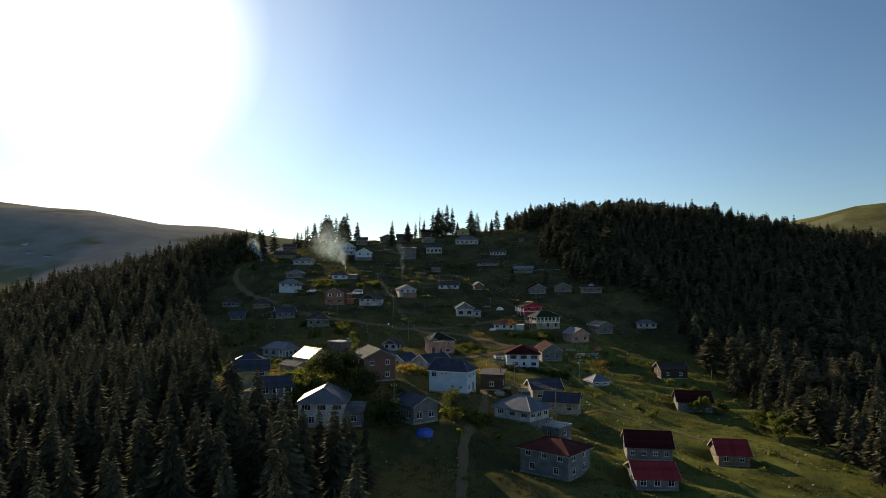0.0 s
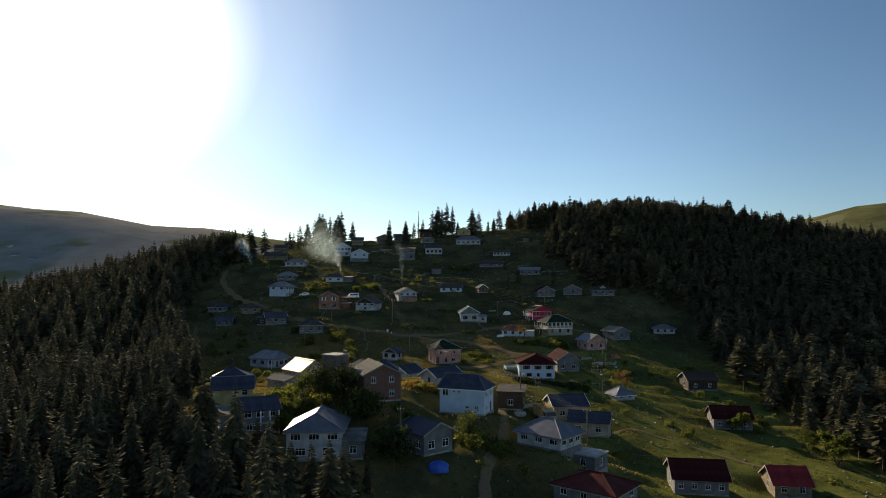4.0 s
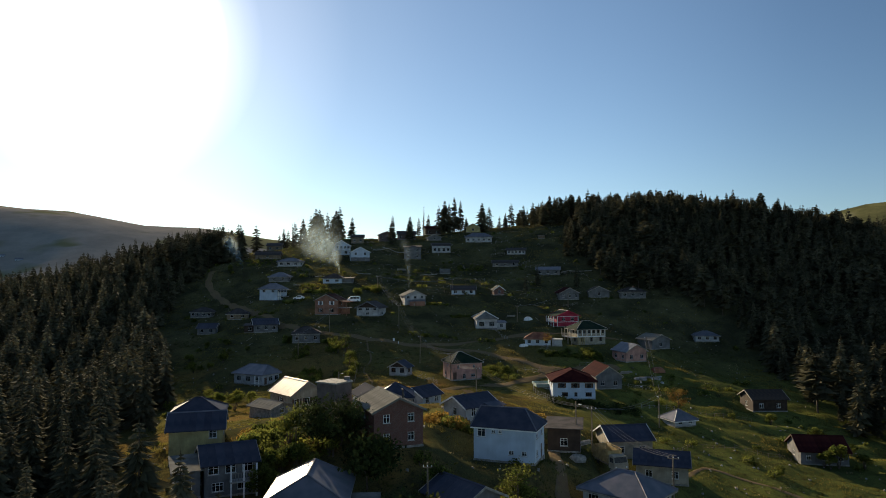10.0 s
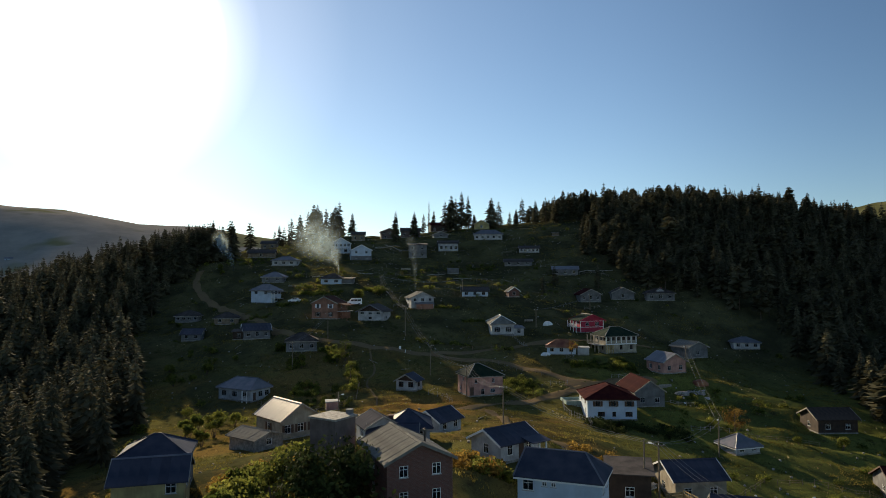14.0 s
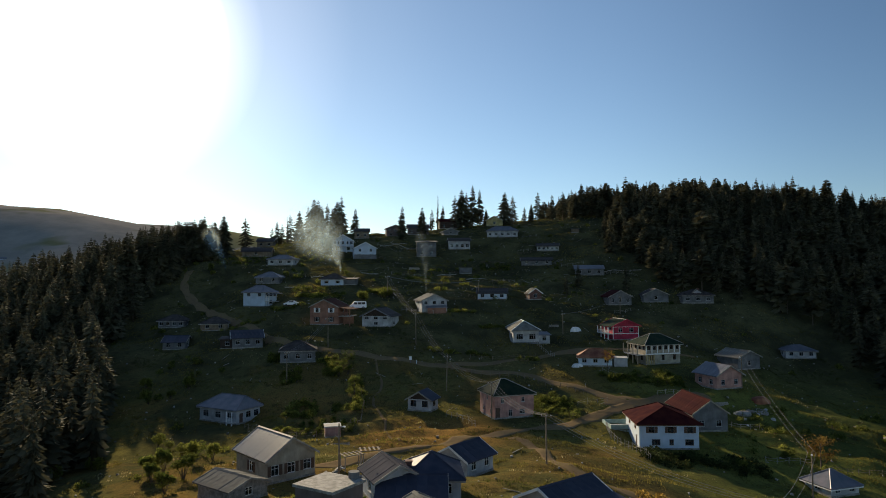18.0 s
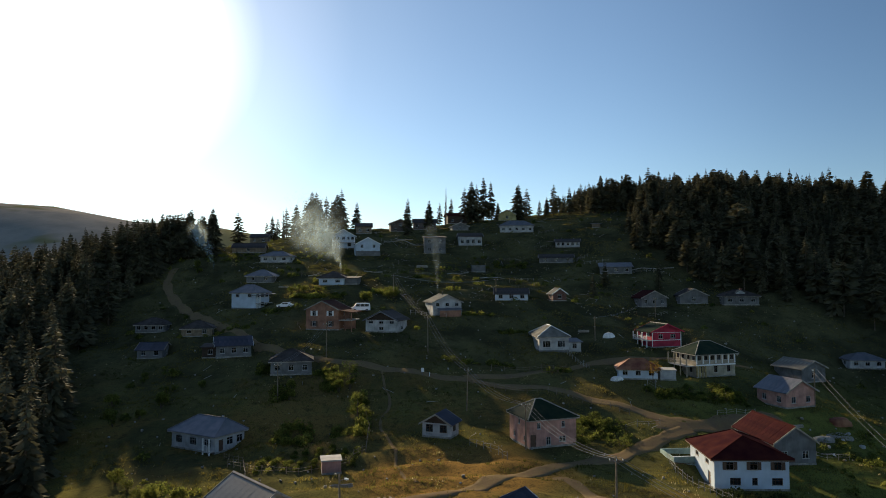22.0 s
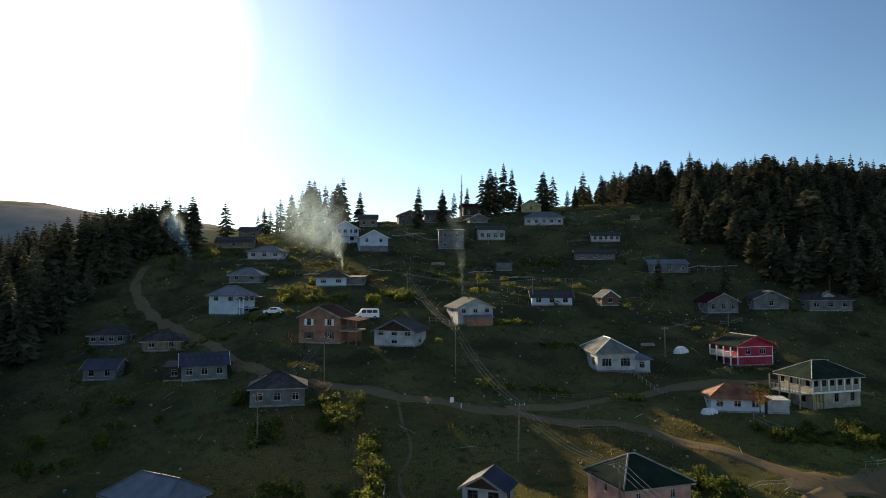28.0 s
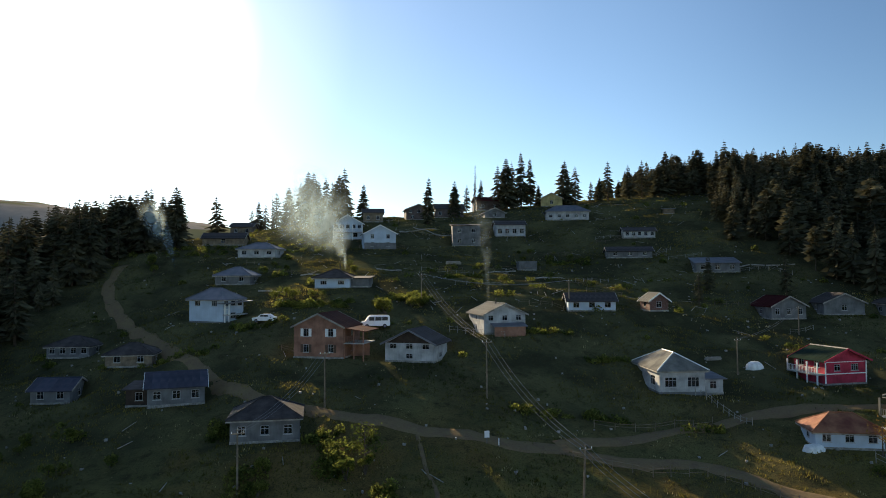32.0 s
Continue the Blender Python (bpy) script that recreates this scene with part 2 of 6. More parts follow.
def mixed(a, b, n, lo, hi):
    r = mt.nodes.new("ShaderNodeMapRange")
    r.inputs["From Min"].default_value, r.inputs["From Max"].default_value = lo, hi
    mt.links.new(n.outputs["Fac"], r.inputs["Value"])
    x = mt.nodes.new("ShaderNodeMix")
    x.data_type = "RGBA"
    mt.links.new(r.outputs["Result"], x.inputs[0])
    for k, v in ((6, a), (7, b)):
        if isinstance(v, tuple):
            x.inputs[k].default_value = (*v, 1)
        else:
            mt.links.new(v, x.inputs[k])
    return x.outputs[2]


c1 = mixed((0.066, 0.066, 0.03), (0.15, 0.135, 0.042), noise_node(0.045), 0.4, 0.62)
c2 = mixed(c1, (0.2, 0.13, 0.04), noise_node(0.035, 7, 0.7), 0.49, 0.6)
# the lower fields are lush and green
gx_n = mt.nodes.new("ShaderNodeSeparateXYZ")
mt.links.new(mc.outputs["Object"], gx_n.inputs[0])
gr_ = mt.nodes.new("ShaderNodeMapRange")
gr_.inputs["From Min"].default_value, gr_.inputs["From Max"].default_value = 14, 32
mt.links.new(gx_n.outputs["X"], gr_.inputs["Value"])
gm_ = mt.nodes.new("ShaderNodeMix")
gm_.data_type = "RGBA"
mt.links.new(gr_.outputs["Result"], gm_.inputs[0])
mt.links.new(c2, gm_.inputs[6])
mt.links.new(mixed((0.072, 0.086, 0.026), (0.165, 0.172, 0.04), noise_node(0.06), 0.38, 0.6), gm_.inputs[7])
c2 = gm_.outputs[2]
# the mown plot before the cottages has turned dry and rusty
dv = mt.nodes.new("ShaderNodeVectorMath")
dv.operation = "DISTANCE"
dv.inputs[1].default_value = (-15, 209, 34)
mt.links.new(mc.outputs["Object"], dv.inputs[0])
dr_ = mt.nodes.new("ShaderNodeMapRange")
dr_.interpolation_type = "SMOOTHSTEP"
dr_.inputs["From Min"].default_value, dr_.inputs["From Max"].default_value = 19, 9
mt.links.new(dv.outputs["Value"], dr_.inputs["Value"])
dm_ = mt.nodes.new("ShaderNodeMix")
dm_.data_type = "RGBA"
mt.links.new(dr_.outputs["Result"], dm_.inputs[0])
mt.links.new(c2, dm_.inputs[6])
mt.links.new(mixed((0.16, 0.1, 0.032), (0.3, 0.17, 0.05), noise_node(0.12), 0.35, 0.62), dm_.inputs[7])
c2 = dm_.outputs[2]
# the upper slope is greyer and greener: its shade is mixed into the colour
sy = mt.nodes.new("ShaderNodeSeparateXYZ")
mt.links.new(mc.outputs["Object"], sy.inputs[0])
ur = mt.nodes.new("ShaderNodeMapRange")
ur.inputs["From Min"].default_value, ur.inputs["From Max"].default_value = 235, 275
mt.links.new(sy.outputs["Y"], ur.inputs["Value"])
um = mt.nodes.new("ShaderNodeMix")
um.data_type = "RGBA"
mt.links.new(ur.outputs["Result"], um.inputs[0])
mt.links.new(c2, um.inputs[6])
mt.links.new(mixed((0.05, 0.05, 0.026), (0.12, 0.112, 0.05), noise_node(0.09), 0.4, 0.62), um.inputs[7])
c2 = um.outputs[2]
c3 = mixed(c2, (0.04, 0.034, 0.018), noise_node(0.6, 6, 0.7), 0.52, 0.72)
c4 = mixed(c3, (0.19, 0.155, 0.055), noise_node(2.5, 4, 0.7), 0.6, 0.85)
c5 = mixed(c4, (0.048, 0.04, 0.022), noise_node(5.0, 3, 0.7), 0.5, 0.68)
c4 = mixed(c5, (0.3, 0.235, 0.09), noise_node(8.0, 3, 0.7), 0.62, 0.78)
# the high pastures behind turn pale with distance: haze put into the ground colour
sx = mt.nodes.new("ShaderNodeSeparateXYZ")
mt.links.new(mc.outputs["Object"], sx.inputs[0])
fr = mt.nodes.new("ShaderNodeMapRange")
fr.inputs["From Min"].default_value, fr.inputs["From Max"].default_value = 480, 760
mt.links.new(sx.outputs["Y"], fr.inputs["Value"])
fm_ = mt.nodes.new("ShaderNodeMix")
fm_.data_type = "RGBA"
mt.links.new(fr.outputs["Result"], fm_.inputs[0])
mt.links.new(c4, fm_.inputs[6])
# hazy pale colour in the west, olive green in the east
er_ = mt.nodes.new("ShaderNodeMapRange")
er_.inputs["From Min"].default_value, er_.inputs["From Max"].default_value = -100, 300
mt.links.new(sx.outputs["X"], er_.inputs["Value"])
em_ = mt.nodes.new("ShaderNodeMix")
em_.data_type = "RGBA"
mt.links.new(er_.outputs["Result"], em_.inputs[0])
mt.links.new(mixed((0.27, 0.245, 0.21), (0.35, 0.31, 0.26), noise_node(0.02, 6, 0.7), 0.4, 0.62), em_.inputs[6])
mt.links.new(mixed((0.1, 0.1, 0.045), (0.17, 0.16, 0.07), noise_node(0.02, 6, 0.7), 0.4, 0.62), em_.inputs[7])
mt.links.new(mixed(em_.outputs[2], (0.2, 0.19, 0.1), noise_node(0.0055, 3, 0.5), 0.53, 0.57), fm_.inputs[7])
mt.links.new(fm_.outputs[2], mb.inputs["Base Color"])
mb.inputs["Roughness"].default_value, mb.inputs["Specular IOR Level"].default_value = 1.0, 0.0
mp_ = mt.nodes.new("ShaderNodeBump")
mp_.inputs["Strength"].default_value, mp_.inputs["Distance"].default_value = 0.6, 0.2
mt.links.new(noise_node(1.6, 6, 0.75).outputs["Fac"], mp_.inputs["Height"])
mt.links.new(mp_.outputs["Normal"], mb.inputs["Normal"])


# ---- building blocks ----
class Geo:
    """Vertices and faces gathered for one mesh."""

    def __init__(self):
        self.v, self.f = [], []

    def poly(self, *pts):
        n = len(self.v)
        self.v += [tuple(p) for p in pts]
        self.f.append(tuple(range(n, n + len(pts))))
        return self

    def box(self, x0, y0, z0, x1, y1, z1):
        n = len(self.v)
        self.v += [(x0, y0, z0), (x1, y0, z0), (x1, y1, z0), (x0, y1, z0), (x0, y0, z1), (x1, y0, z1), (x1, y1, z1), (x0, y1, z1)]
        self.f += [tuple(n + i for i in q) for q in ((0, 3, 2, 1), (4, 5, 6, 7), (0, 1, 5, 4), (1, 2, 6, 5), (2, 3, 7, 6), (3, 0, 4, 7))]
        return self

    def slab(self, top, thick):
        """A plate under the polygon top, so thick."""
        n, k = len(self.v), len(top)
        self.v += [tuple(p) for p in top] + [(p[0], p[1], p[2] - thick) for p in top]
        self.f.append(tuple(range(n, n + k)))
        self.f.append(tuple(range(n + 2 * k - 1, n + k - 1, -1)))
        self.f += [(n + i, n + k + i, n + k + (i + 1) % k, n + (i + 1) % k) for i in range(k)]
        return self

    def rod(self, a, b, r, r2=None, k=6):
        a, b = Vector(a), Vector(b)
        w = (b - a).normalized()
        u = w.orthogonal().normalized()
        s = w.cross(u)
        n = len(self.v)
        for p, q in ((a, r), (b, r if r2 is None else r2)):
            self.v += [tuple(p + q * (math.cos(6.2832 * i / k) * u + math.sin(6.2832 * i / k) * s)) for i in range(k)]
        self.f += [(n + i, n + (i + 1) % k, n + k + (i + 1) % k, n + k + i) for i in range(k)]
        self.f += [tuple(range(n + k - 1, n - 1, -1)), tuple(range(n + k, n + 2 * k))]
        return self

    def tube(self, pts, r, k=5):
        """One round line through the points."""
        n, m = len(self.v), len(pts)
        for i, p in enumerate(pts):
            w = (pts[min(i + 1, m - 1)] - pts[max(i - 1, 0)]).normalized()
            u = w.cross(Vector((0, 0, 1))).normalized() if abs(w.z) < 0.98 else Vector((1, 0, 0))
            s = u.cross(w)
            self.v += [tuple(p + r * (math.cos(6.2832 * j / k) * u + math.sin(6.2832 * j / k) * s)) for j in range(k)]
        self.f += [(n + i * k + j, n + i * k + (j + 1) % k, n + (i + 1) * k + (j + 1) % k, n + (i + 1) * k + j) for i in range(m - 1) for j in range(k)]
        return self

    def mesh(self, name, material, smooth=False):
        me = bpy.data.meshes.new(name)
        me.from_pydata(self.v, [], self.f)
        me.materials.append(material)
        if smooth:
            me.shade_smooth()
        return me


def part(name, geo, material, parent, label="", m=None, smooth=False):
    ob = new(name, geo if isinstance(geo, bpy.types.Mesh) else geo.mesh(name, material, smooth))
    ob.parent = parent
    if m is not None:
        ob.matrix_basis = m
    if label:
        ob["label"] = label
    return ob


def thing(name, m, label, category, group=""):
    ob = new(name)
    ob.empty_display_size = 0.3
    ob.matrix_basis = m
    return tagged(ob, label, category, group)


# ---- the lie of the land ----
LAND_X = (-200.0, -140.0, -95.0, -60.0, -30.0, 0.0, 35.0, 80.0, 140.0, 220.0)
LAND = {
    60: (6.5, 11.5, 18.5, 24.0, 25.5, 24.0, 21.5, 15.5, 13.0, 9.0),
    115: (10.0, 16.0, 24.0, 30.5, 32.0, 29.5, 25.5, 18.5, 15.5, 11.5),
    145: (12.0, 17.5, 25.0, 32.5, 38.0, 37.5, 25.0, 21.0, 17.0, 13.0),
    185: (16.0, 21.5, 26.5, 32.5, 35.0, 35.5, 28.6, 22.8, 20.0, 16.0),
    225: (22.0, 27.5, 29.5, 32.0, 33.5, 34.0, 32.0, 28.4, 25.5, 22.0),
    265: (29.5, 36.0, 37.5, 42.5, 43.5, 40.5, 41.5, 33.5, 36.0, 31.0),
    305: (37.0, 45.5, 48.0, 55.0, 55.0, 55.0, 50.5, 52.0, 51.0, 41.5),
    345: (44.0, 57.0, 66.0, 65.0, 64.5, 61.5, 65.5, 68.5, 66.0, 57.0),
    395: (49.5, 66.5, 72.0, 78.0, 78.5, 81.0, 83.5, 86.0, 86.0, 74.5),
    470: (49.0, 61.5, 67.0, 70.5, 78.0, 78.5, 86.5, 94.0, 97.0, 76.0),
}
GX, GY = np.array(LAND_X), np.array(sorted(LAND))
GZ = np.array([LAND[int(k)] for k in GY])


def spline(xs, v, x):
    """Cubic through the values v (last axis) at xs."""
    i = np.clip(np.searchsorted(xs, x) - 1, 0, len(xs) - 2)
    m, h = np.gradient(v, xs, axis=-1), xs[i + 1] - xs[i]
    t = (x - xs[i]) / h
    return (2 * t**3 - 3 * t**2 + 1) * v[..., i] + (t**3 - 2 * t**2 + t) * h * m[..., i] + (3 * t**2 - 2 * t**3) * v[..., i + 1] + (t**3 - t**2) * h * m[..., i + 1]


def ripple(x, y):
    """Small unevenness of the meadows: low terraces and hummocks."""
    return (0.4 * np.sin(y * 0.75 + 1.7 * np.sin(x * 0.11) + 0.6 * np.sin(x * 0.31 + y * 0.17)) * (0.5 + 0.5 * np.sin(x * 0.07 + y * 0.045))
            + 0.16 * np.sin(x * 0.55 + 1.3 * np.sin(y * 0.4)) + 0.1 * np.sin(x * 1.3 + y * 0.9) * np.sin(y * 1.1 - x * 0.4))


# banks and hollows round the lower houses: x, y, height, half width
BANKS = ((-13, 137, 1.9, 5), (-21.5, 143, 1.5, 5), (1, 141, -1.3, 5), (-32, 182, -1.3, 7), (13, 132, -0.9, 5), (18, 110, 1.6, 7), (-20, 117, 1.1, 6), (-40, 139, -0.6, 6), (-32, 130, -0.7, 4))


def mounds(x, y):
    return sum(h * np.exp(-((x - a) ** 2 + (y - b) ** 2) / (2 * r * r)) for a, b, h, r in BANKS)


def slope(x, y):
    x, y = np.atleast_1d(np.asarray(x, float)), np.atleast_1d(np.asarray(y, float))
    cx, cy = np.clip(x, GX[0], GX[-1]), np.clip(y, GY[0], GY[-1])
    cols = spline(GX, GZ, cx)                       # rows of GY by points
    i = np.clip(np.searchsorted(GY, cy) - 1, 0, len(GY) - 2)
    k, h = np.arange(len(cx)), GY[i + 1] - GY[i]
    m, t = np.gradient(cols, GY, axis=0), (cy - GY[i]) / (GY[i + 1] - GY[i])
    z = (2 * t**3 - 3 * t**2 + 1) * cols[i, k] + (t**3 - 2 * t**2 + t) * h * m[i, k] + (3 * t**2 - 2 * t**3) * cols[i + 1, k] + (t**3 - t**2) * h * m[i + 1, k]
    far = (6 + 168 * np.exp(-((x + 740) / 520) ** 2 / 2 - ((y - 1170) / 270) ** 2 / 2) + 195 * np.exp(-((x - 900) / 300) ** 2 / 2 - ((y - 1330) / 300) ** 2 / 2)
           + 40 * np.exp(-((x - 420) / 200) ** 2 / 2 - ((y - 560) / 200) ** 2 / 2)
           + 7 * np.sin(x * 0.011 + 1.2 * np.sin(y * 0.006)) * np.sin(y * 0.009 + 0.7) + 3 * np.sin(x * 0.031 + y * 0.017))
    d = np.hypot(x - cx, y - cy)
    w = np.clip(d / 260, 0, 1)
    w = w * w * (3 - 2 * w)
    return z * (1 - w) + far * w + mounds(x, y) + ripple(x, y) * np.exp(-d / 40)


PADS = []        # levelled building plots: x, y, z, yaw, half width, depth of the cut, width of the bank round it


def heights(x, y):
    """Height of the ground, with a levelled plot under every house."""
    z = slope(x, y)
    x, y = np.atleast_1d(np.asarray(x, float)), np.atleast_1d(np.asarray(y, float))
    for a, b, level, yaw, half, deep, bank in PADS:
        near = np.nonzero((np.abs(x - a) < 22) & (np.abs(y - b) < 22))[0]
        if len(near):
            c, s = math.cos(radians(yaw)), math.sin(radians(yaw))
            u, v = (x[near] - a) * c + (y[near] - b) * s, -(x[near] - a) * s + (y[near] - b) * c
            r = np.hypot(np.maximum(np.abs(u) - half - 0.5, 0), np.maximum(np.maximum(-v - 0.7, v - deep - 0.3), 0))
            w = np.clip(1 - r / bank, 0, 1)
            w = w * w * (3 - 2 * w)
            z[near] = z[near] * (1 - w) + level * w
    return z


def H(x, y):
    return float(heights(x, y)[0])


def axis_lines(lo, hi, step, reach):
    a, s = list(np.arange(lo, hi + 0.1, step)), step
    while a[-1] < reach:
        s *= 1.16
        a.append(a[-1] + s)
    s = step
    while a[0] > -reach:
        s *= 1.16
        a.insert(0, a[0] - s)
    return np.array(a)




# ---- houses ----
WINDOWS = {}


def window_meshes(w, h, frame_mat, bars, shut=None):
    shut = shut or SHUTTER
    key = (round(w, 2), round(h, 2), frame_mat.name, bars, shut.name)
    if key not in WINDOWS:
        f, t = Geo(), 0.055
        for y in (0.02, 0.12):
            f.v += [(-w / 2, y, 0), (w / 2, y, 0), (w / 2, y, h), (-w / 2, y, h), (-w / 2 + t, y, t), (w / 2 - t, y, t), (w / 2 - t, y, h - t), (-w / 2 + t, y, h - t)]
        for i in range(4):
            k = (i + 1) % 4
            f.f += [(i, k, 4 + k, 4 + i), (8 + k, 8 + i, 12 + i, 12 + k), (k, i, 8 + i, 8 + k), (4 + i, 4 + k, 12 + k, 12 + i)]
        bar = Geo().box(-0.022, 0.03, t, 0.022, 0.11, h - t).mesh("mullion", frame_mat)
        tra = Geo().box(-w / 2 + t, 0.032, h * 0.66, w / 2 - t, 0.108, h * 0.66 + 0.035).mesh("transom", frame_mat)
        p = Geo().box(-w / 2 + 0.04, 0.065, 0.04, w / 2 - 0.04, 0.08, h - 0.04)
        s = Geo().box(-w / 2 - 0.08, -0.08, -0.07, w / 2 + 0.08, 0.1, -0.002)
        sh = Geo().box(-0.22, -0.05, 0, 0.22, -0.005, h)
        for k in range(5):
            sh.box(-0.18, -0.065, h * (0.06 + 0.19 * k), 0.18, -0.05, h * (0.06 + 0.19 * k) + h * 0.1)
        WINDOWS[key] = (f.mesh("window", frame_mat), p.mesh("pane", GLASS), s.mesh("sill", CONCRETE), sh.mesh("shutter", shut), bar, tra, [-w / 2 + w * (i + 1) / (bars + 1) for i in range(bars)])
    return WINDOWS[key]


def pierced(g, m, length, z0, z1, holes, deep=0.2):
    """A wall face of that length about its middle, with openings (u0, u1, low, high) and their reveals."""
    us = sorted({-length / 2, length / 2, *(h[0] for h in holes), *(h[1] for h in holes)})
    zs = sorted({z0, z1, *(h[2] for h in holes), *(h[3] for h in holes)})
    P = lambda u, y, z: tuple(m @ Vector((u, y, z)))
    for a, b in zip(us, us[1:]):
        for c, d in zip(zs, zs[1:]):
            u, v = (a + b) / 2, (c + d) / 2
            if not any(h[0] < u < h[1] and h[2] < v < h[3] for h in holes):
                g.poly(P(a, 0, c), P(b, 0, c), P(b, 0, d), P(a, 0, d))
                g.poly(P(b, deep, c), P(a, deep, c), P(a, deep, d), P(b, deep, d))
    for a, b, c, d in holes:
        for q in (((a, c), (a, d)), ((a, d), (b, d)), ((b, d), (b, c)), ((b, c), (a, c))):
            (u0, w0), (u1, w1) = q
            g.poly(P(u0, 0, w0), P(u0, deep, w0), P(u1, deep, w1), P(u1, 0, w1))


def house(label, x, y, yaw, w, d, h, roof, rh, wall_mat, roof_mat, front=(2,), left=(1,), right=(1,), back=(), ridge="x", over=0.45, door=None, chimney=None,
          flue=None, base=1.8, win=(1.0, 1.1), frame_mat=None, shutters=False, plinth=None, cap=None, boards=None, up=0.0, sill=0.95, category="house", roof_label="", spots=None, hip=None, z=None):
    """A house whose front's middle stands at (x, y); the front faces -y before the turn yaw. front, left, right, back: windows in each storey, from below. spots: single windows of a side instead, as (place along it, height, width, tall, shutter)."""
    frame_mat = frame_mat or (TRIM if y < 215 else WHITE)
    if y > 250 and z is None:
        h, rh = h * 0.9, rh * 0.88
    land = float(slope(x, y)[0])
    level = land if z is None else z
    PADS.append((x, y, level, yaw, w / 2, d * 0.35, 3.2 + 2.2 * abs(level - land)))
    root = thing("house", pose(x, y, level + up, 0, 0, yaw), label, category, "village houses")
    faces = {"front": (pose(0, 0, 0), w, front), "right": (pose(w / 2, d / 2, 0, 0, 0, 90), d, right), "left": (pose(-w / 2, d / 2, 0, 0, 0, -90), d, left), "back": (pose(0, d, 0, 0, 0, 180), w, back)}
    g = Geo()
    for side, (m, length, counts) in faces.items():
        holes, n = [], max(1, len(counts))
        sh = h / max(1, len(front), len(left), len(right))
        for lev, cnt in enumerate(counts if not (spots and side in spots) else (len(spots[side]),)):
            for i in range(cnt):
                u = (i + 0.5) / cnt * length - length / 2
                ww, hh = min(win[0], length / cnt * 0.62), min(win[1], sh * 0.52)
                lo = lev * sh + min(sill, sh * 0.38)
                shut_mat = None
                if spots and side in spots:
                    u, lo, ww, hh, shut_mat = spots[side][i]
                    u *= length
                elif door and door[0] == side and lev == 0 and abs(u - door[1] * length) < 0.9:
                    continue
                holes.append((u - ww / 2, u + ww / 2, lo, lo + hh))
                leaf_mat = shutters.get(lev) if isinstance(shutters, dict) and side == "front" else (SHUTTER if shutters is True and lev == len(counts) - 1 else None)
                leaf_mat = shut_mat or leaf_mat
                fm, pm, sm, shm, bar, tra, places = window_meshes(ww, hh, frame_mat, 1 if ww < 1.3 else 2, leaf_mat)
                wi = part("window", fm, None, root, m=m @ pose(u, 0, lo))
                part("pane", pm, None, wi)
                part("transom", tra, None, wi)
                for q in places:
                    part("mullion", bar, None, wi, m=Matrix.Translation((q, 0, 0)))
                part("sill", sm, None, wi)
                if leaf_mat:
                    for s in (-1, 1):
                        part("shutter", shm, None, wi, "white open shutter" if leaf_mat is TRIM else "dark open shutter", m=pose(s * (ww / 2 + 0.24), 0, 0))
        if door and door[0] == side:
            u = door[1] * length
            holes.append((u - 0.48, u + 0.48, 0.05, min(2.05, h - 0.2)))
            top = min(2.05, h - 0.2)
            dg = Geo().box(-0.48, 0.08, 0.05, 0.48, 0.13, top).box(-0.36, 0.06, 0.25, 0.36, 0.08, 0.95).box(-0.36, 0.06, 1.1, 0.36, 0.08, top - 0.15)
            dr = part("door", dg, SHUTTER, root, "dark wooden door", m=m @ pose(u, 0, 0))
            part("handle", Geo().box(0.36, 0.0, 1.0, 0.4, 0.06, 1.14), ZINC, dr)
        pierced(g, m, length, 0, h, holes)
    la, lb = (w, d) if ridge == "x" else (d, w)
    P = (lambda a, b, z: (a - la / 2, b, z)) if ridge == "x" else (lambda a, b, z: (lb / 2 - b, a, z))
    if roof == "gable":
        for a in (0, la):
            for e in (0.0, 0.2 if a == 0 else -0.2):
                g.poly(P(a + e, 0, h), P(a + e, lb, h), P(a + e, lb / 2, h + rh))
    part("wall", g, wall_mat, root)
    part("plinth", Geo().box(-w / 2 - 0.05, -0.05, -base, w / 2 + 0.05, d + 0.05, 0.28), plinth or STONE, root, "rough foundation wall")
    sl = rh / (lb / 2)
    if roof == "gable":
        n = max(3, round((la + 2 * over) / 1.0))
        sw = (la + 2 * over) / n
        for side in (0, 1):
            b0, b1 = (-over, lb / 2) if side == 0 else (lb + over, lb / 2)
            z0, z1 = h - over * sl + 0.14, h + rh + 0.14
            sg = Geo().slab([P(0, b0, z0), P(sw, b0, z0), P(sw, b1, z1), P(0, b1, z1)] if (side == 0) == (ridge == "x") else [P(0, b1, z1), P(sw, b1, z1), P(sw, b0, z0), P(0, b0, z0)], 0.13)
            for e in (0.0,):
                r0, r1 = P(e, b0, z0 + 0.002), P(e, b1, z1 + 0.002)
                k0, k1 = P(e + 0.07, b0, z0 + 0.002), P(e + 0.07, b1, z1 + 0.002)
                t0, t1 = P(e + 0.035, b0, z0 + 0.018), P(e + 0.035, b1, z1 + 0.018)
                sg.poly(r0, t0, t1, r1).poly(t0, k0, k1, t1)
            sm = sg.mesh("roof_sheet", roof_mat)
            for i in range(n):
                off = P(-over + i * sw, 0, 0)
                zero = P(0, 0, 0)
                part("roof_sheet", sm, None, root, roof_label if i == 0 and side == 0 else "", m=Matrix.Translation((off[0] - zero[0], off[1] - zero[1], random.uniform(-0.012, 0.012))))
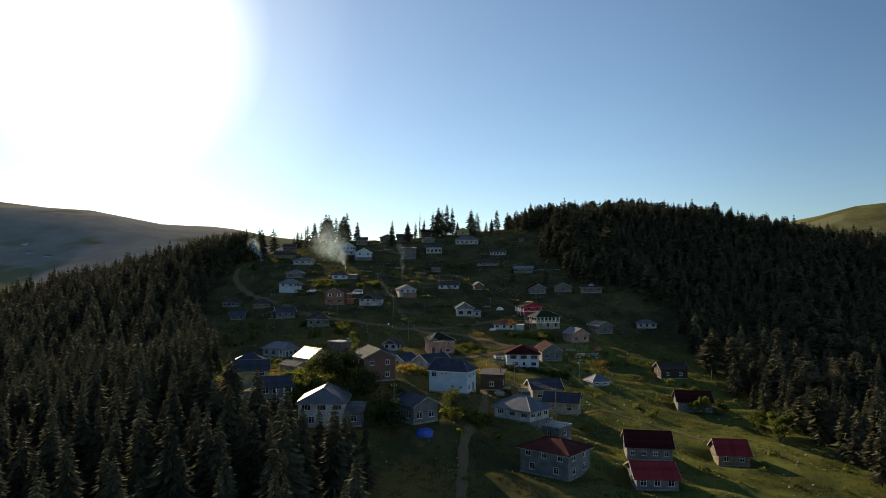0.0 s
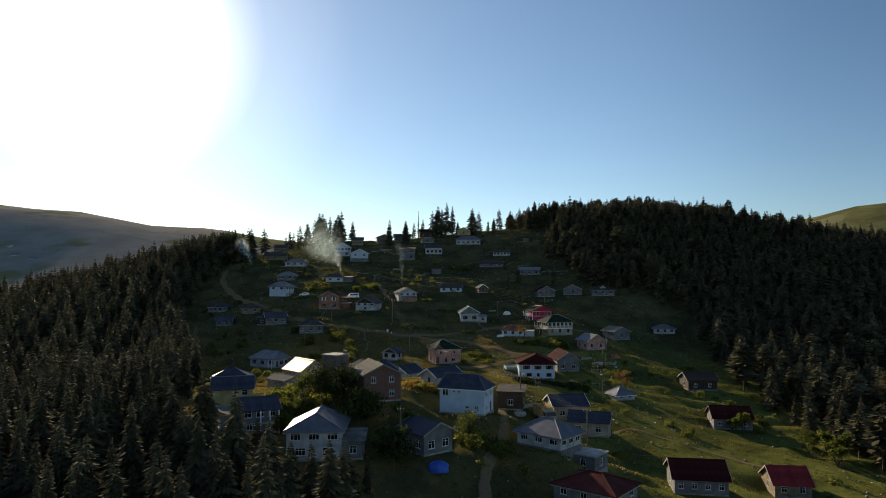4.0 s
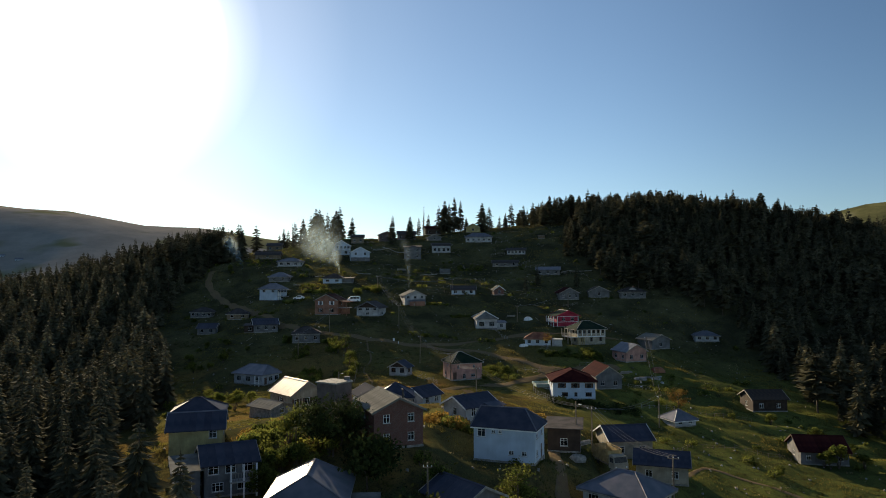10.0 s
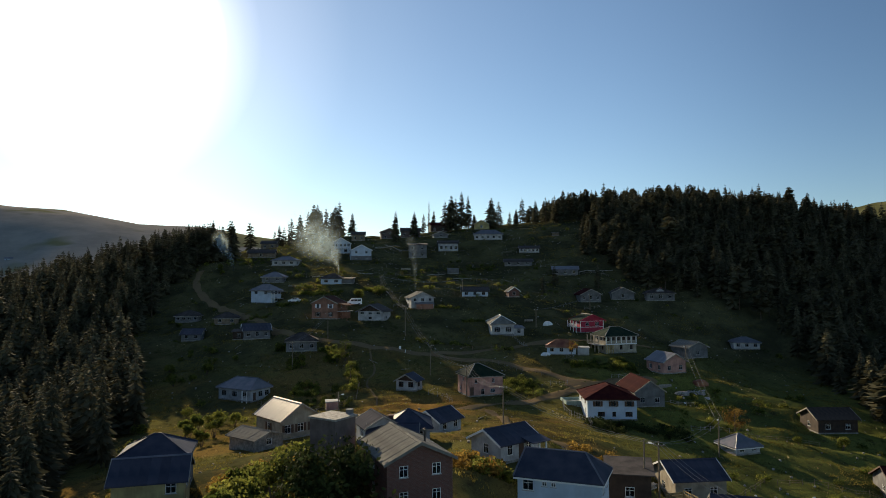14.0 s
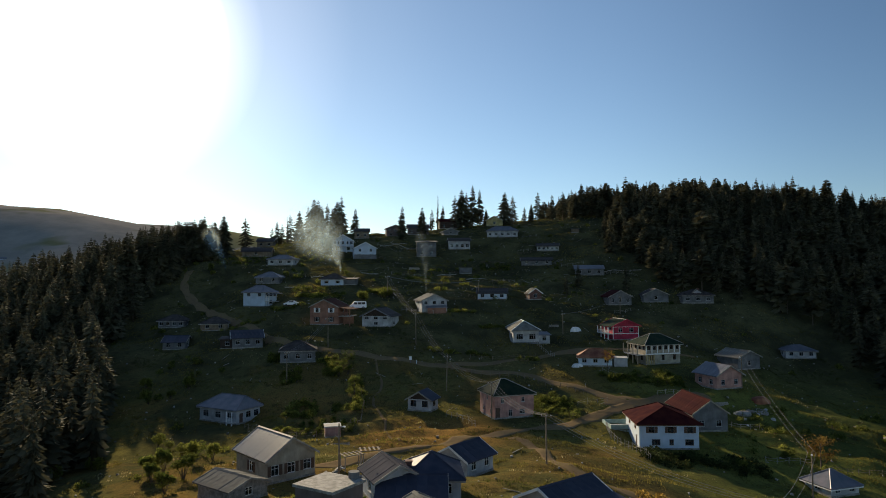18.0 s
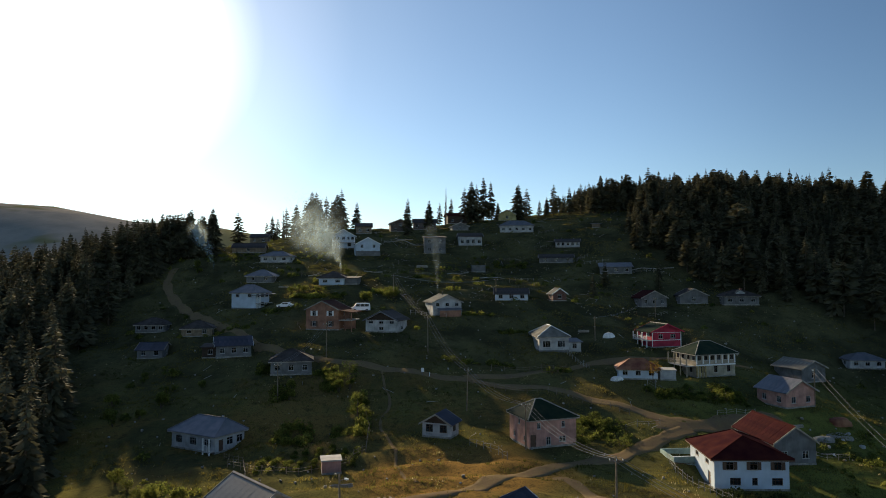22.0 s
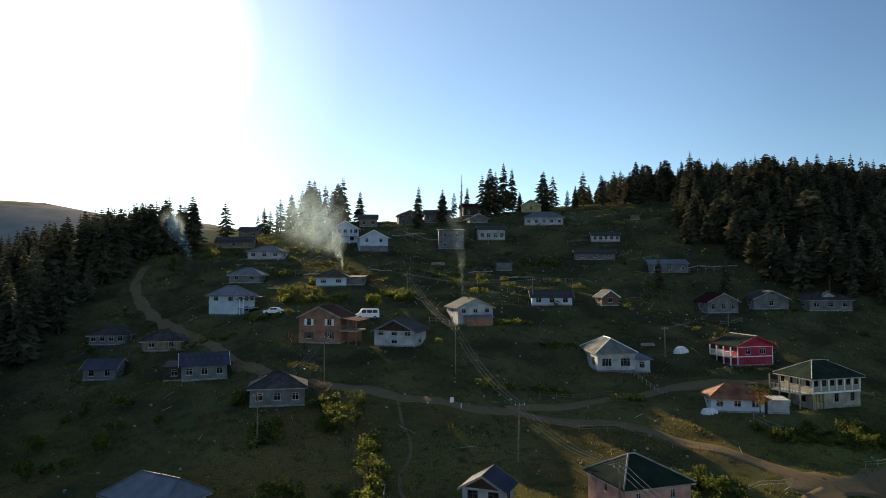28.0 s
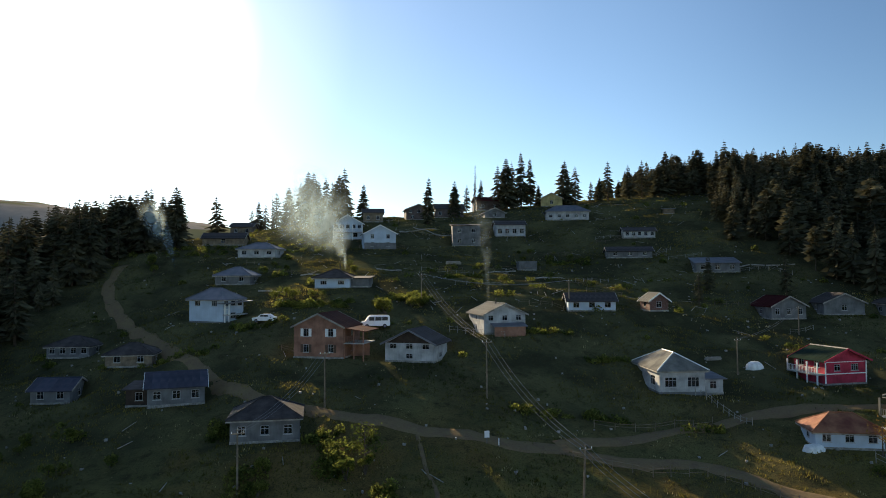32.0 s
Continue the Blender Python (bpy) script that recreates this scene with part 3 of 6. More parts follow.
        part("ridge_cap", Geo().slab([P(-over, lb / 2 - 0.2, h + rh + 0.1), P(la + over, lb / 2 - 0.2, h + rh + 0.1), P(la + over, lb / 2, h + rh + 0.22), P(-over, lb / 2, h + rh + 0.22)], 0.03)
             .slab([P(-over, lb / 2, h + rh + 0.22), P(la + over, lb / 2, h + rh + 0.22), P(la + over, lb / 2 + 0.2, h + rh + 0.1), P(-over, lb / 2 + 0.2, h + rh + 0.1)], 0.03), cap or roof_mat, root)
        for a in (-over, la + over):
            for b0, b1 in ((-over, lb / 2), (lb + over, lb / 2)):
                z0, z1 = h - over * sl + 0.2, h + rh + 0.2
                e = 0.06 if a > 0 else -0.06
                part("bargeboard", Geo().poly(P(a, b0, z0), P(a, b1, z1), P(a, b1, z1 - 0.28), P(a, b0, z0 - 0.28)).poly(P(a + e, b0, z0), P(a + e, b1, z1), P(a + e, b1, z1 - 0.28), P(a + e, b0, z0 - 0.28))
                     .poly(P(a, b0, z0), P(a + e, b0, z0), P(a + e, b1, z1), P(a, b1, z1)).poly(P(a, b0, z0 - 0.28), P(a + e, b0, z0 - 0.28), P(a + e, b0, z0), P(a, b0, z0)), boards or PALEWOOD, root)
    elif roof == "hip":
        i0, i1 = hip if isinstance(hip, tuple) else (min(hip or lb / 2, la / 2 - 0.05),) * 2
        o, z0, z1 = over, h - over * sl + 0.14, h + rh + 0.14
        E = [P(-o, -o, z0), P(la + o, -o, z0), P(la + o, lb + o, z0), P(-o, lb + o, z0)]
        R = [P(i0, lb / 2, z1), P(la - i1, lb / 2, z1)]
        for k, q in enumerate(((E[0], E[1], R[1], R[0]), (E[1], E[2], R[1]), (E[2], E[3], R[0], R[1]), (E[3], E[0], R[0]))):
            q = [Vector(p) for p in q]
            rg = Geo().slab(q, 0.13)
            part("roof_slope", rg, roof_mat, root, roof_label if k == 0 else "")
        for a, b in ((E[0], R[0]), (E[1], R[1]), (E[2], R[1]), (E[3], R[0]), (R[0], R[1])):
            if (Vector(a) - Vector(b)).length > 0.2:
                part("ridge_cap", Geo().rod(Vector(a) + Vector((0, 0, 0.02)), Vector(b) + Vector((0, 0, 0.02)), 0.1, k=5), cap or roof_mat, root)
        part("fascia", Geo().box(-w / 2 - o, -o, z0 - 0.3, w / 2 + o, -o + 0.05, z0 - 0.13).box(-w / 2 - o, d + o - 0.05, z0 - 0.3, w / 2 + o, d + o, z0 - 0.13)
             .box(-w / 2 - o, -o + 0.05, z0 - 0.3, -w / 2 - o + 0.05, d + o - 0.05, z0 - 0.13).box(w / 2 + o - 0.05, -o + 0.05, z0 - 0.3, w / 2 + o, d + o - 0.05, z0 - 0.13), boards or PALEWOOD, root)
    elif roof == "shed":
        part("roof", Geo().slab([(-w / 2 - over, -over, h + 0.14), (w / 2 + over, -over, h + 0.14), (w / 2 + over, d + over, h + rh + 0.14), (-w / 2 - over, d + over, h + rh + 0.14)], 0.12), roof_mat, root, roof_label)
        g2 = Geo().poly((-w / 2, 0, h), (-w / 2, d, h), (-w / 2, d, h + rh)).poly((w / 2, 0, h), (w / 2, d, h + rh), (w / 2, d, h)).poly((-w / 2, d, h), (w / 2, d, h), (w / 2, d, h + rh), (-w / 2, d, h + rh))
        part("gable", g2, wall_mat, root)
    else:
        part("roof", Geo().box(-w / 2 - 0.15, -0.15, h, w / 2 + 0.15, d + 0.15, h + 0.2), roof_mat, root, roof_label)
    if chimney:
        cx, cy, ch = chimney
        part("chimney", Geo().box(cx * w - 0.3, cy * d - 0.3, h * 0.9, cx * w + 0.3, cy * d + 0.3, h + rh + ch).box(cx * w - 0.38, cy * d - 0.38, h + rh + ch, cx * w + 0.38, cy * d + 0.38, h + rh + ch + 0.12), BRICK, root)
    if flue:
        cx, cy, ch = flue
        zz = h + rh * (1 - abs(cy - 0.5) * 2) if roof != "flat" else h
        part("flue", Geo().rod((cx * w, cy * d, zz - 0.3), (cx * w, cy * d, zz + ch), 0.1).rod((cx * w, cy * d, zz + ch + 0.08), (cx * w, cy * d, zz + ch + 0.2), 0.2, 0.03), SOOT, root)
    return root


def veranda(root, x0, x1, y0, y1, z, top, posts, mat_post, mat_rail, roof_mat=None, slab_mat=None, rail=0.95, m=None):
    """A raised floor on posts with a railing, along y = y0 (the outer side)."""
    m = m or Matrix()
    part("veranda_floor", Geo().box(x0, y0, z - 0.18, x1, y1, z), slab_mat or CONCRETE, root, m=m)
    for i in range(posts):
        u = x0 + 0.1 + (x1 - x0 - 0.2) * i / max(1, posts - 1)
        part("post", Geo().box(u - 0.09, y0 + 0.02, -1.0, u + 0.09, y0 + 0.2, top), mat_post, root, m=m)
    part("rail", Geo().box(x0, y0 + 0.06, z + rail - 0.06, x1, y0 + 0.14, z + rail), mat_rail, root, m=m)
    n = max(2, int((x1 - x0) / 0.3))
    bal = Geo().box(-0.03, y0 + 0.08, z, 0.03, y0 + 0.12, z + rail - 0.06).mesh("baluster", mat_rail)
    for i in range(n + 1):
        part("baluster", bal, None, root, m=m @ Matrix.Translation((x0 + (x1 - x0) * i / n, 0, 0)))
    if roof_mat:
        part("veranda_roof", Geo().slab([(x0 - 0.3, y0 - 0.4, top), (x1 + 0.3, y0 - 0.4, top), (x1 + 0.3, y1, top + 0.4), (x0 - 0.3, y1, top + 0.4)], 0.1), roof_mat, root, m=m)


# lower houses
house("low white house with a shiny hipped metal roof", -21, 118.7, 2, 7.9, 8.6, 4.4, "hip", 1.9, WHITE, ZINC, (2, 3), (1, 2), (1, 2), win=(1.5, 1.1), plinth=STONE, z=33.4, ridge="y", hip=(2.2, 0.3))
house("lean-to annex with a pale sheet roof", -15.5, 119.4, 2, 2.8, 4.6, 2.7, "shed", 0.7, GREY, OLDSHEET, (1,), (), (1,), z=33.4)
c = house("white-framed house with a dark blue sheet roof", -32, 131.4, 24, 5.8, 6.6, 4, "gable", 1.4, GREY, BLUESHEET, (2, 3), (1, 1), (1, 1), win=(1.3, 1.2), over=0.5, z=34.4)
veranda(c, -0.2, 2.9, -1.3, 0, 2.0, 3.9, 3, TRIM, PALEWOOD)
house("lean-to with a bent grey sheet roof", -36.4, 129.6, 24, 2.8, 4.5, 3.2, "shed", 0.7, GREY, OLDSHEET, (1,), (1,), (), z=34.6)
house("yellow house with a blue sheet roof", -39.1, 140, 14, 6.6, 5.7, 4.6, "gable", 1.6, YELLOW, BLUESHEET, (0, 2), (1, 1), (1, 1), cap=ZINC, z=35.8, spots={"front": [(0.32, 3.3, 1.0, 1.0, None)]})
house("shaded grey house with a dark blue gabled roof", -3.1, 122.6, 38, 5.3, 6.2, 3.3, "gable", 1.3, GREY, BLUESHEET, (2,), (2,), (1,), ridge="y", win=(1.2, 1.2), over=0.6, z=33.4)
f = house("two-storey brown brick house with white windows", -12.5, 135.9, 21, 6.4, 8.8, 4.7, "gable", 1.5, BRICK, OLDSHEET, (2, 2), (1, 1), (1, 1), ridge="y", win=(0.85, 1.05), flue=(0.22, 0.3, 1.2), over=0.4, boards=OLDSHEET, z=38.7)
box_ = house("plain flat-roofed brown block house", -22.6, 142.7, -33, 3.4, 3.2, 6.2, "flat", 0, BROWN, STONE, (0, 0), (0, 0), (0, 0), z=39.5)
for q in ((-1.2, 1.2, 0.4, 20), (0.3, 2.4, 0.3, -35), (0.9, 1.0, 0.3, 70)):
    part("roof_board", Geo().box(-0.9, -0.12, 0, 0.9, 0.12, 0.12), PALEWOOD, box_, "loose board on the flat roof", m=pose(q[0], q[1], 6.21, 0, 0, q[3]))
part("water_tank", Geo().rod((0.9, 3.2, 6.2), (0.9, 3.2, 6.85), 0.4, 0.4, 12), GREY, box_, "small grey water tank")
house("two-storey white house with a blue sheet roof", 1, 140.4, -22, 8.3, 5.4, 4.7, "hip", 1.9, BRIGHT, BLUESHEET, (2, 3), (1, 1), (2, 2), win=(0.85, 0.9), cap=ZINC, door=("right", 0.2), boards=TRIM, over=0.35,
           spots={"front": [(-0.37, 3.2, 1.1, 1.1, None), (-0.17, 3.75, 0.5, 0.45, None), (-0.06, 3.75, 0.5, 0.45, None), (0.12, 1.1, 0.7, 0.6, None), (0.33, 1.1, 0.7, 0.6, None)]}, z=35.6, hip=(0.15, 1.9))
house("dark timber shed against the white house", 10.5, 149, -13, 4.6, 5, 3.4, "shed", 0.5, DARKWOOD, SLATE, (1,), (), (1,))
house("white house with a blue-grey hipped roof", 13.2, 131.7, -43, 8.5, 6.2, 2.5, "hip", 1.8, WHITE, ZINC, (3,), (1,), (3,), win=(1.4, 1.1), over=0.6, plinth=GREY, z=31.9)
house("grey outbuilding under a flat roof", 20.2, 130.6, -40, 4.2, 4.5, 2.6, "flat", 0, GREY, CONCRETE, (1,), (), (1,))
house("beige gabled house with a blue sheet roof", 25.4, 166.9, 6, 7.4, 7.4, 3.1, "gable", 1.7, CREAM, BLUESHEET, (2,), (1,), (1,), win=(1.1, 1.1), boards=TRIM, z=29)
house("low annex with a wide blue sheet roof", 26.4, 154.5, -18, 7.6, 6.2, 2.9, "gable", 1.4, CREAM, BLUESHEET, (2,), (1,), (1,))
ax_ = house("white cottage with a blue gabled roof and a porch", -0.8, 156.5, 38, 6.4, 5.3, 2.4, "gable", 1.3, WHITE, BLUESHEET, (2,), (1,), (1,), win=(0.9, 1.2), boards=TRIM, door=("front", 0.05), z=37.7)
veranda(ax_, 0.6, 3.2, -1.6, 0, 0.35, 2.4, 3, TRIM, TRIM, BLUESHEET)
house("low house with a dark blue tarpaulined roof", -16.6, 160.0, 0, 6.0, 5.5, 2.3, "gable", 1.2, GREY, BLUESHEET, (2,), (1,), (1,), z=37.4)
house("small house with a steep blue metal roof", -14.6, 164.2, 3, 5.6, 6, 2.6, "hip", 1.7, WHITE, BLUESHEET, (2,), (1,), (1,), ridge="y", hip=(2.9, 2.9), chimney=(-0.42, 0.35, -0.6), z=37.6)
house("white cottage with a blue gabled metal roof", -8.6, 184.6, 50, 5.6, 5.2, 2.3, "gable", 1.4, WHITE, BLUESHEET, (2,), (1,), (1,), ridge="x", boards=TRIM, z=34.6)
house("narrow wing with a blue metal gable roof", -17.9, 162.4, 22, 4.4, 5.0, 2.6, "gable", 1.2, WHITE, DULLZINC, (1,), (1,), (), ridge="y", chimney=(0.1, 0.3, -0.4), z=38.1)
house("beige house with a pale gabled metal roof", -32.7, 183.4, 42, 6.9, 8.2, 3.1, "gable", 2.2, CREAM, BRIGHTZINC, (3,), (1,), (1,), ridge="y", win=(1.1, 1.3), shutters=True, frame_mat=TRIM, flue=(0.3, 0.85, 0.7), z=34.5)
house("stone outbuilding with a worn sheet roof", -35.3, 173.2, 52, 5.1, 5.9, 1.7, "gable", 0.8, STONE, OLDSHEET, (1,), (), (), z=35.2, ridge="y")
house("dark blue roofed house among trees", -41.6, 147.2, 12, 6.8, 6, 4.4, "hip", 1.6, GREY, BLUESHEET, (2,), (1,), (1,), z=36.6)
house("pink flat-roofed pump house", -32.0, 213.5, 12, 2.6, 2.6, 1.8, "flat", 0, PINK, CONCRETE, (), (), (), category="shed")
house("grey two-storey house with a dark red hipped roof", 16.6, 113.6, -40, 9.2, 7.2, 4.3, "hip", 1.4, GREY, DARKRED, (2, 3), (1, 1), (2, 2), win=(1.0, 1.2), z=26.6)
house("grey house with a dark red gabled roof", 38.7, 129, -10, 8.2, 8, 2.6, "gable", 2, GREY, REDSHEET, (4,), (1,), (2,), win=(0.8, 0.9), z=25)
house("house with a bright red sheet roof", 35.2, 113.2, -4, 6.8, 8, 2, "gable", 1.6, GREY, BRIGHTRED, (3,), (1,), (1,), z=24.4)
house("low house with a red sheet roof", 59.6, 141, -8, 6.2, 7.2, 2.4, "gable", 2.2, WOOD, BRIGHTRED, (2,), (1,), (1,), z=20.6)
house("grey house with a dark red roof below the wood", 66.4, 181, -10, 8.6, 7.6, 2.7, "gable", 2.1, GREY, REDSHEET, (3,), (1,), (1,), win=(0.8, 0.9), boards=SHUTTER, z=23.6)
house("small white house with a grey hipped roof", 45.1, 195.5, 17, 5.2, 4.9, 1.6, "hip", 1.6, WHITE, ZINC, (2,), (1,), (1,), ridge="x", boards=TRIM, z=27.9)
house("weathered wooden house at the edge of the wood", 71.8, 213, 0, 8.2, 7, 3, "gable", 1.6, DARKWOOD, DARKWOOD, (2,), (1,), (), z=27.4)

# houses round the meadow
wl = house("white house with a broad blue-grey roof", -56.7, 229.4, -30, 10, 6.2, 3, "hip", 1.9, WHITE, ZINC, (3,), (1,), (3,), win=(1.5, 1.2), shutters=False, over=0.5, door=("right", -0.3), z=32.1, hip=(2.8, 0.8))
veranda(wl, 3.4, 5.0, -1.2, 0, 0.6, 2.6, 2, TRIM, TRIM)
k_ = house("small white cottage with a blue gabled roof", -17.6, 226.6, -22, 4.7, 3.8, 2.3, "gable", 1.35, WHITE, BLUESHEET, (2,), (1,), (1,), ridge="y", win=(1.2, 1.2), frame_mat=SHUTTER, boards=PALEWOOD, z=34.5)
part("gable_boarding", Geo().slab([(-2.1, -0.02, 2.32), (2.1, -0.02, 2.32), (0.0, -0.02, 3.55)], 0.01).poly((-2.1, -0.05, 2.34), (2.1, -0.05, 2.34), (0.0, -0.05, 3.57)), DARKWOOD, k_, "dark boarded attic gable")
j = house("two-storey pink house with a green hipped roof", 0.1, 222.4, 18, 7.9, 7.2, 4.5, "hip", 2.1, PINK, GREENSHEET, (3, 2), (2, 1), (1, 1), win=(0.6, 0.8), cap=PALEWOOD, over=0.4, hip=(2.8, 4.2), door=("front", -0.42),
          spots={"front": [(-0.3, 2.9, 0.6, 0.9, None), (0.22, 2.9, 0.6, 0.9, None), (-0.1, 0.4, 0.75, 1.2, None), (0.2, 0.75, 1.1, 0.8, None)]}, z=34)
house("two-storey white house with a dark red hipped roof", 24.4, 209.8, -3, 9.8, 10, 4.4, "hip", 2, BRIGHT, REDSHEET, (3, 3), (1, 2), (1, 1), ridge="y", hip=3.0, frame_mat=SHUTTER, over=0.55, boards=SHUTTER, cap=REDSHEET,
            spots={"front": [(u, 2.75, 1.0, 1.05, SHUTTER) for u in (-0.29, 0.03, 0.35)] + [(-0.22, 0.75, 1.4, 0.95, None), (0.04, 0.75, 0.7, 0.95, None), (0.34, 0.75, 1.4, 0.95, None)], "left": [(-0.2, 2.9, 1.3, 0.6, None), (0.22, 2.9, 1.3, 0.6, None)]}, door=("left", 0.3), z=31.2)
tz = H(20.0, 220.0)
tr_ = thing("walled_terrace", pose(19.2, 218.2, tz, 0, 0, 4), "pale turquoise walled terrace behind the white house", "terrace")
part("floor", Geo().box(-2.3, 0.0, -1.2, 2.5, 4.6, 0.25), CONCRETE, tr_)
for q in ((-2.3, -0.15, 2.5, 0.0), (-2.45, -0.15, -2.3, 4.6), (2.5, -0.15, 2.65, 4.6), (-2.45, 4.6, 2.65, 4.75)):
    part("parapet", Geo().box(q[0], q[1], -1.2, q[2], q[3], 1.25), TURQUOISE, tr_, "pale turquoise rendered wall")
part("coping", Geo().box(-2.5, -0.2, 1.254, 2.7, 0.04, 1.32), TRIM, tr_)
for k in range(9):
    part("baluster", Geo().rod((-2.3 + 0.6 * k, -0.9, -1.0), (-2.3 + 0.6 * k, -0.9, 0.5), 0.04, k=5), SHUTTER, tr_)
part("rail", Geo().box(-2.4, -0.94, 0.5, 2.6, -0.86, 0.57), SHUTTER, tr_)
house("house with a red roof and pale bargeboards", 34.8, 218.5, 4, 6.4, 11.3, 3.3, "gable", 2.2, GREY, REDSHEET, (2,), (0,), (2,), boards=CREAM, over=0.35, ridge="y", z=32.1)
house("pink house with a wide blue-grey roof", 48.9, 243, 18, 6.8, 7.0, 3.0, "gable", 1.9, PINK, ZINC, (2,), (2,), (2,), ridge="y", z=35.6)
house("grey barn with a pale sheet roof", 62.6, 263.5, 20, 6.8, 7.2, 3.0, "gable", 1.5, GREY, OLDSHEET, (1,), (), (1,), ridge="y", z=36.9)
house("small white house before the wood", 82.4, 276.4, -8, 7.5, 6, 2.4, "hip", 1.4, WHITE, ZINC, (3,), (1,), (1,))

# the shaded slope
house("white house with a grey hipped roof", 8.8, 271.5, 3, 6.6, 10.4, 3.5, "hip", 1.9, WHITE, OLDSHEET, (2,), (2,), (1,), ridge="y", win=(1.7, 1.4), over=0.5, plinth=GREY, cap=TRIM, z=42.9, hip=(3.0, 3.0))
house("low white lean-to beside the house", 13.6, 272.4, 3, 2.9, 5, 2.2, "shed", 0.4, WHITE, ZINC, (1,), (), (), z=42.6)
m_ = house("two-storey crimson house with a green roof", 36.4, 278.4, 13, 7.6, 6.4, 3.8, "gable", 1.6, CRIMSON, GREENSHEET, (2, 2), (0, 2), (1, 1), win=(1.1, 1.0), spots={"front": [(-0.2, 2.15, 1.1, 1.0, None), (0.22, 2.15, 1.3, 1.0, None)]}, ridge="y", over=0.6, cap=PALEWOOD, boards=CRIMSON, z=42.9)
veranda(m_, -3.2, 3.2, -1.4, 0, 1.75, 3.5, 4, TRIM, TRIM, m=pose(-3.8, 3.2, 0, 0, 0, -90))
part("trim_band", Geo().box(-3.85, -0.08, 1.64, 3.85, -0.01, 1.8), TRIM, m_, "white painted floor band")
for u in (-3.8, 3.64):
    part("corner_board", Geo().box(u, -0.09, 0.3, u + 0.18, -0.012, 3.62), TRIM, m_, "white corner board")
part("eave_band", Geo().box(-3.6, -0.07, 3.44, 3.6, -0.013, 3.54), TRIM, m_, "white painted eave band")
n_ = house("half-built beige house with rows of open windows", 39.7, 258.4, 16, 9.4, 6.8, 5, "hip", 1.9, CREAM, GREENSHEET, (3, 6), (2, 4), (2, 3), win=(0.8, 1.35), over=0.6, cap=PALEWOOD, frame_mat=SHUTTER, z=39)
for k in range(7):
    part("pilaster", Geo().box(-4.7 + k * 1.535, -0.12, 2.75, -4.5 + k * 1.535, -0.01, 4.9), TRIM, n_, "white rendered pilaster")
part("floor_band", Geo().box(-4.75, -0.1, 2.36, 4.75, -0.012, 2.62), TRIM, n_)
for k in range(4):
    part("bay_pillar", Geo().box(-4.72 + 0.68 * k, -0.16, 0, -4.42 + 0.68 * k, -0.005, 2.34), OCHREWOOD, n_, "ochre rendered pillar")
veranda(n_, -3.4, 3.0, -2.0, 0, 2.4, 4.7, 4, CREAM, PALEWOOD, m=pose(-4.7, 3.4, 0, 0, 0, -90))
house("low white house with a rusted red roof", 22.8, 255.2, -10, 7.6, 5, 2.3, "hip", 1.5, BRIGHT, RUST, (3,), (1,), (1,), win=(1.0, 1.0), over=0.5, z=39)
house("white wall annex of the rusty-roofed house", 28.4, 254, -10, 3, 3.6, 1.9, "flat", 0, WHITE, CONCRETE, (), (), (), z=39)
house("grey gabled house on the dark slope", 42.9, 307.4, 6, 7.2, 7.4, 2.9, "gable", 2.1, GREY, REDSHEET, (3,), (1,), (2,), win=(0.8, 1.2), ridge="y")
house("shaded grey house with a broad gable", 54.2, 308, -6, 7.6, 7.2, 2.7, "gable", 2.0, GREY, SLATE, (1,), (1,), (1,), ridge="y")
dm2_ = house("pale house with a hipped roof and dormer", 66.4, 305.4, -6, 9.2, 7.2, 2.9, "hip", 1.7, GREY, SLATE, (3,), (1,), (1,), win=(1.2, 0.9), chimney=(0.05, 0.3, 0.4))
part("dormer", Geo().box(-1.2, 0.9, 2.7, 1.2, 2.9, 3.4).poly((-1.2, 0.9, 3.4), (1.2, 0.9, 3.4), (0, 0.9, 4.1)), WHITE, dm2_, "small white attic dormer")
part("dormer_roof", Geo().slab([(-1.5, 0.7, 3.3), (0, 0.7, 4.25), (0, 3.2, 4.25), (-1.5, 3.2, 3.3)], 0.08).slab([(0, 0.7, 4.25), (1.5, 0.7, 3.3), (1.5, 3.2, 3.3), (0, 3.2, 4.25)], 0.08), OLDSHEET, dm2_)
house("white cottage with a half-open grey roof", 2.4, 299.4, -4, 8.6, 6.2, 2.1, "gable", 1.5, BRIGHT, SLATE, (3,), (1,), (1,), win=(1.1, 1.0))
house("small red hut with a pale sheet roof", 15.8, 302.6, 8, 3.7, 4.1, 2.1, "gable", 1.3, BRICK, OLDSHEET, (1,), (1,), (), ridge="y", boards=TRIM, category="shed", z=52.9)
u_ = house("pale house with a lean-to porch and a smoking chimney", -14.8, 288, 14, 7.3, 8.6, 3.4, "gable", 1.7, WHITE, OLDSHEET, (0, 3), (1, 1), (1, 1), ridge="y", win=(0.9, 1.0), flue=(-0.05, 0.4, 1.0), z=50)
part("porch_roof", Geo().slab([(-2.6, -1.8, 1.5), (3.4, -1.8, 1.5), (3.4, 0.02, 2.0), (-2.6, 0.02, 2.0)], 0.1), ZINC, u_, "grey lean-to roof")
part("porch_wall", Geo().box(-2.3, -1.5, -1.0, 3.1, -1.4, 1.4), ORANGE, u_, "brick-red porch wall")
v_ = house("two-storey orange-brown house with white shutters", -44.2, 278.4, -13, 8, 7.6, 4.8, "gable", 1.9, ORANGE, BROWNROOF, (2, 2), (1, 1), (1, 1), ridge="y", win=(0.85, 1.2), over=0.4, boards=PALEWOOD, shutters={0: SHUTTER, 1: TRIM}, z=47.4)
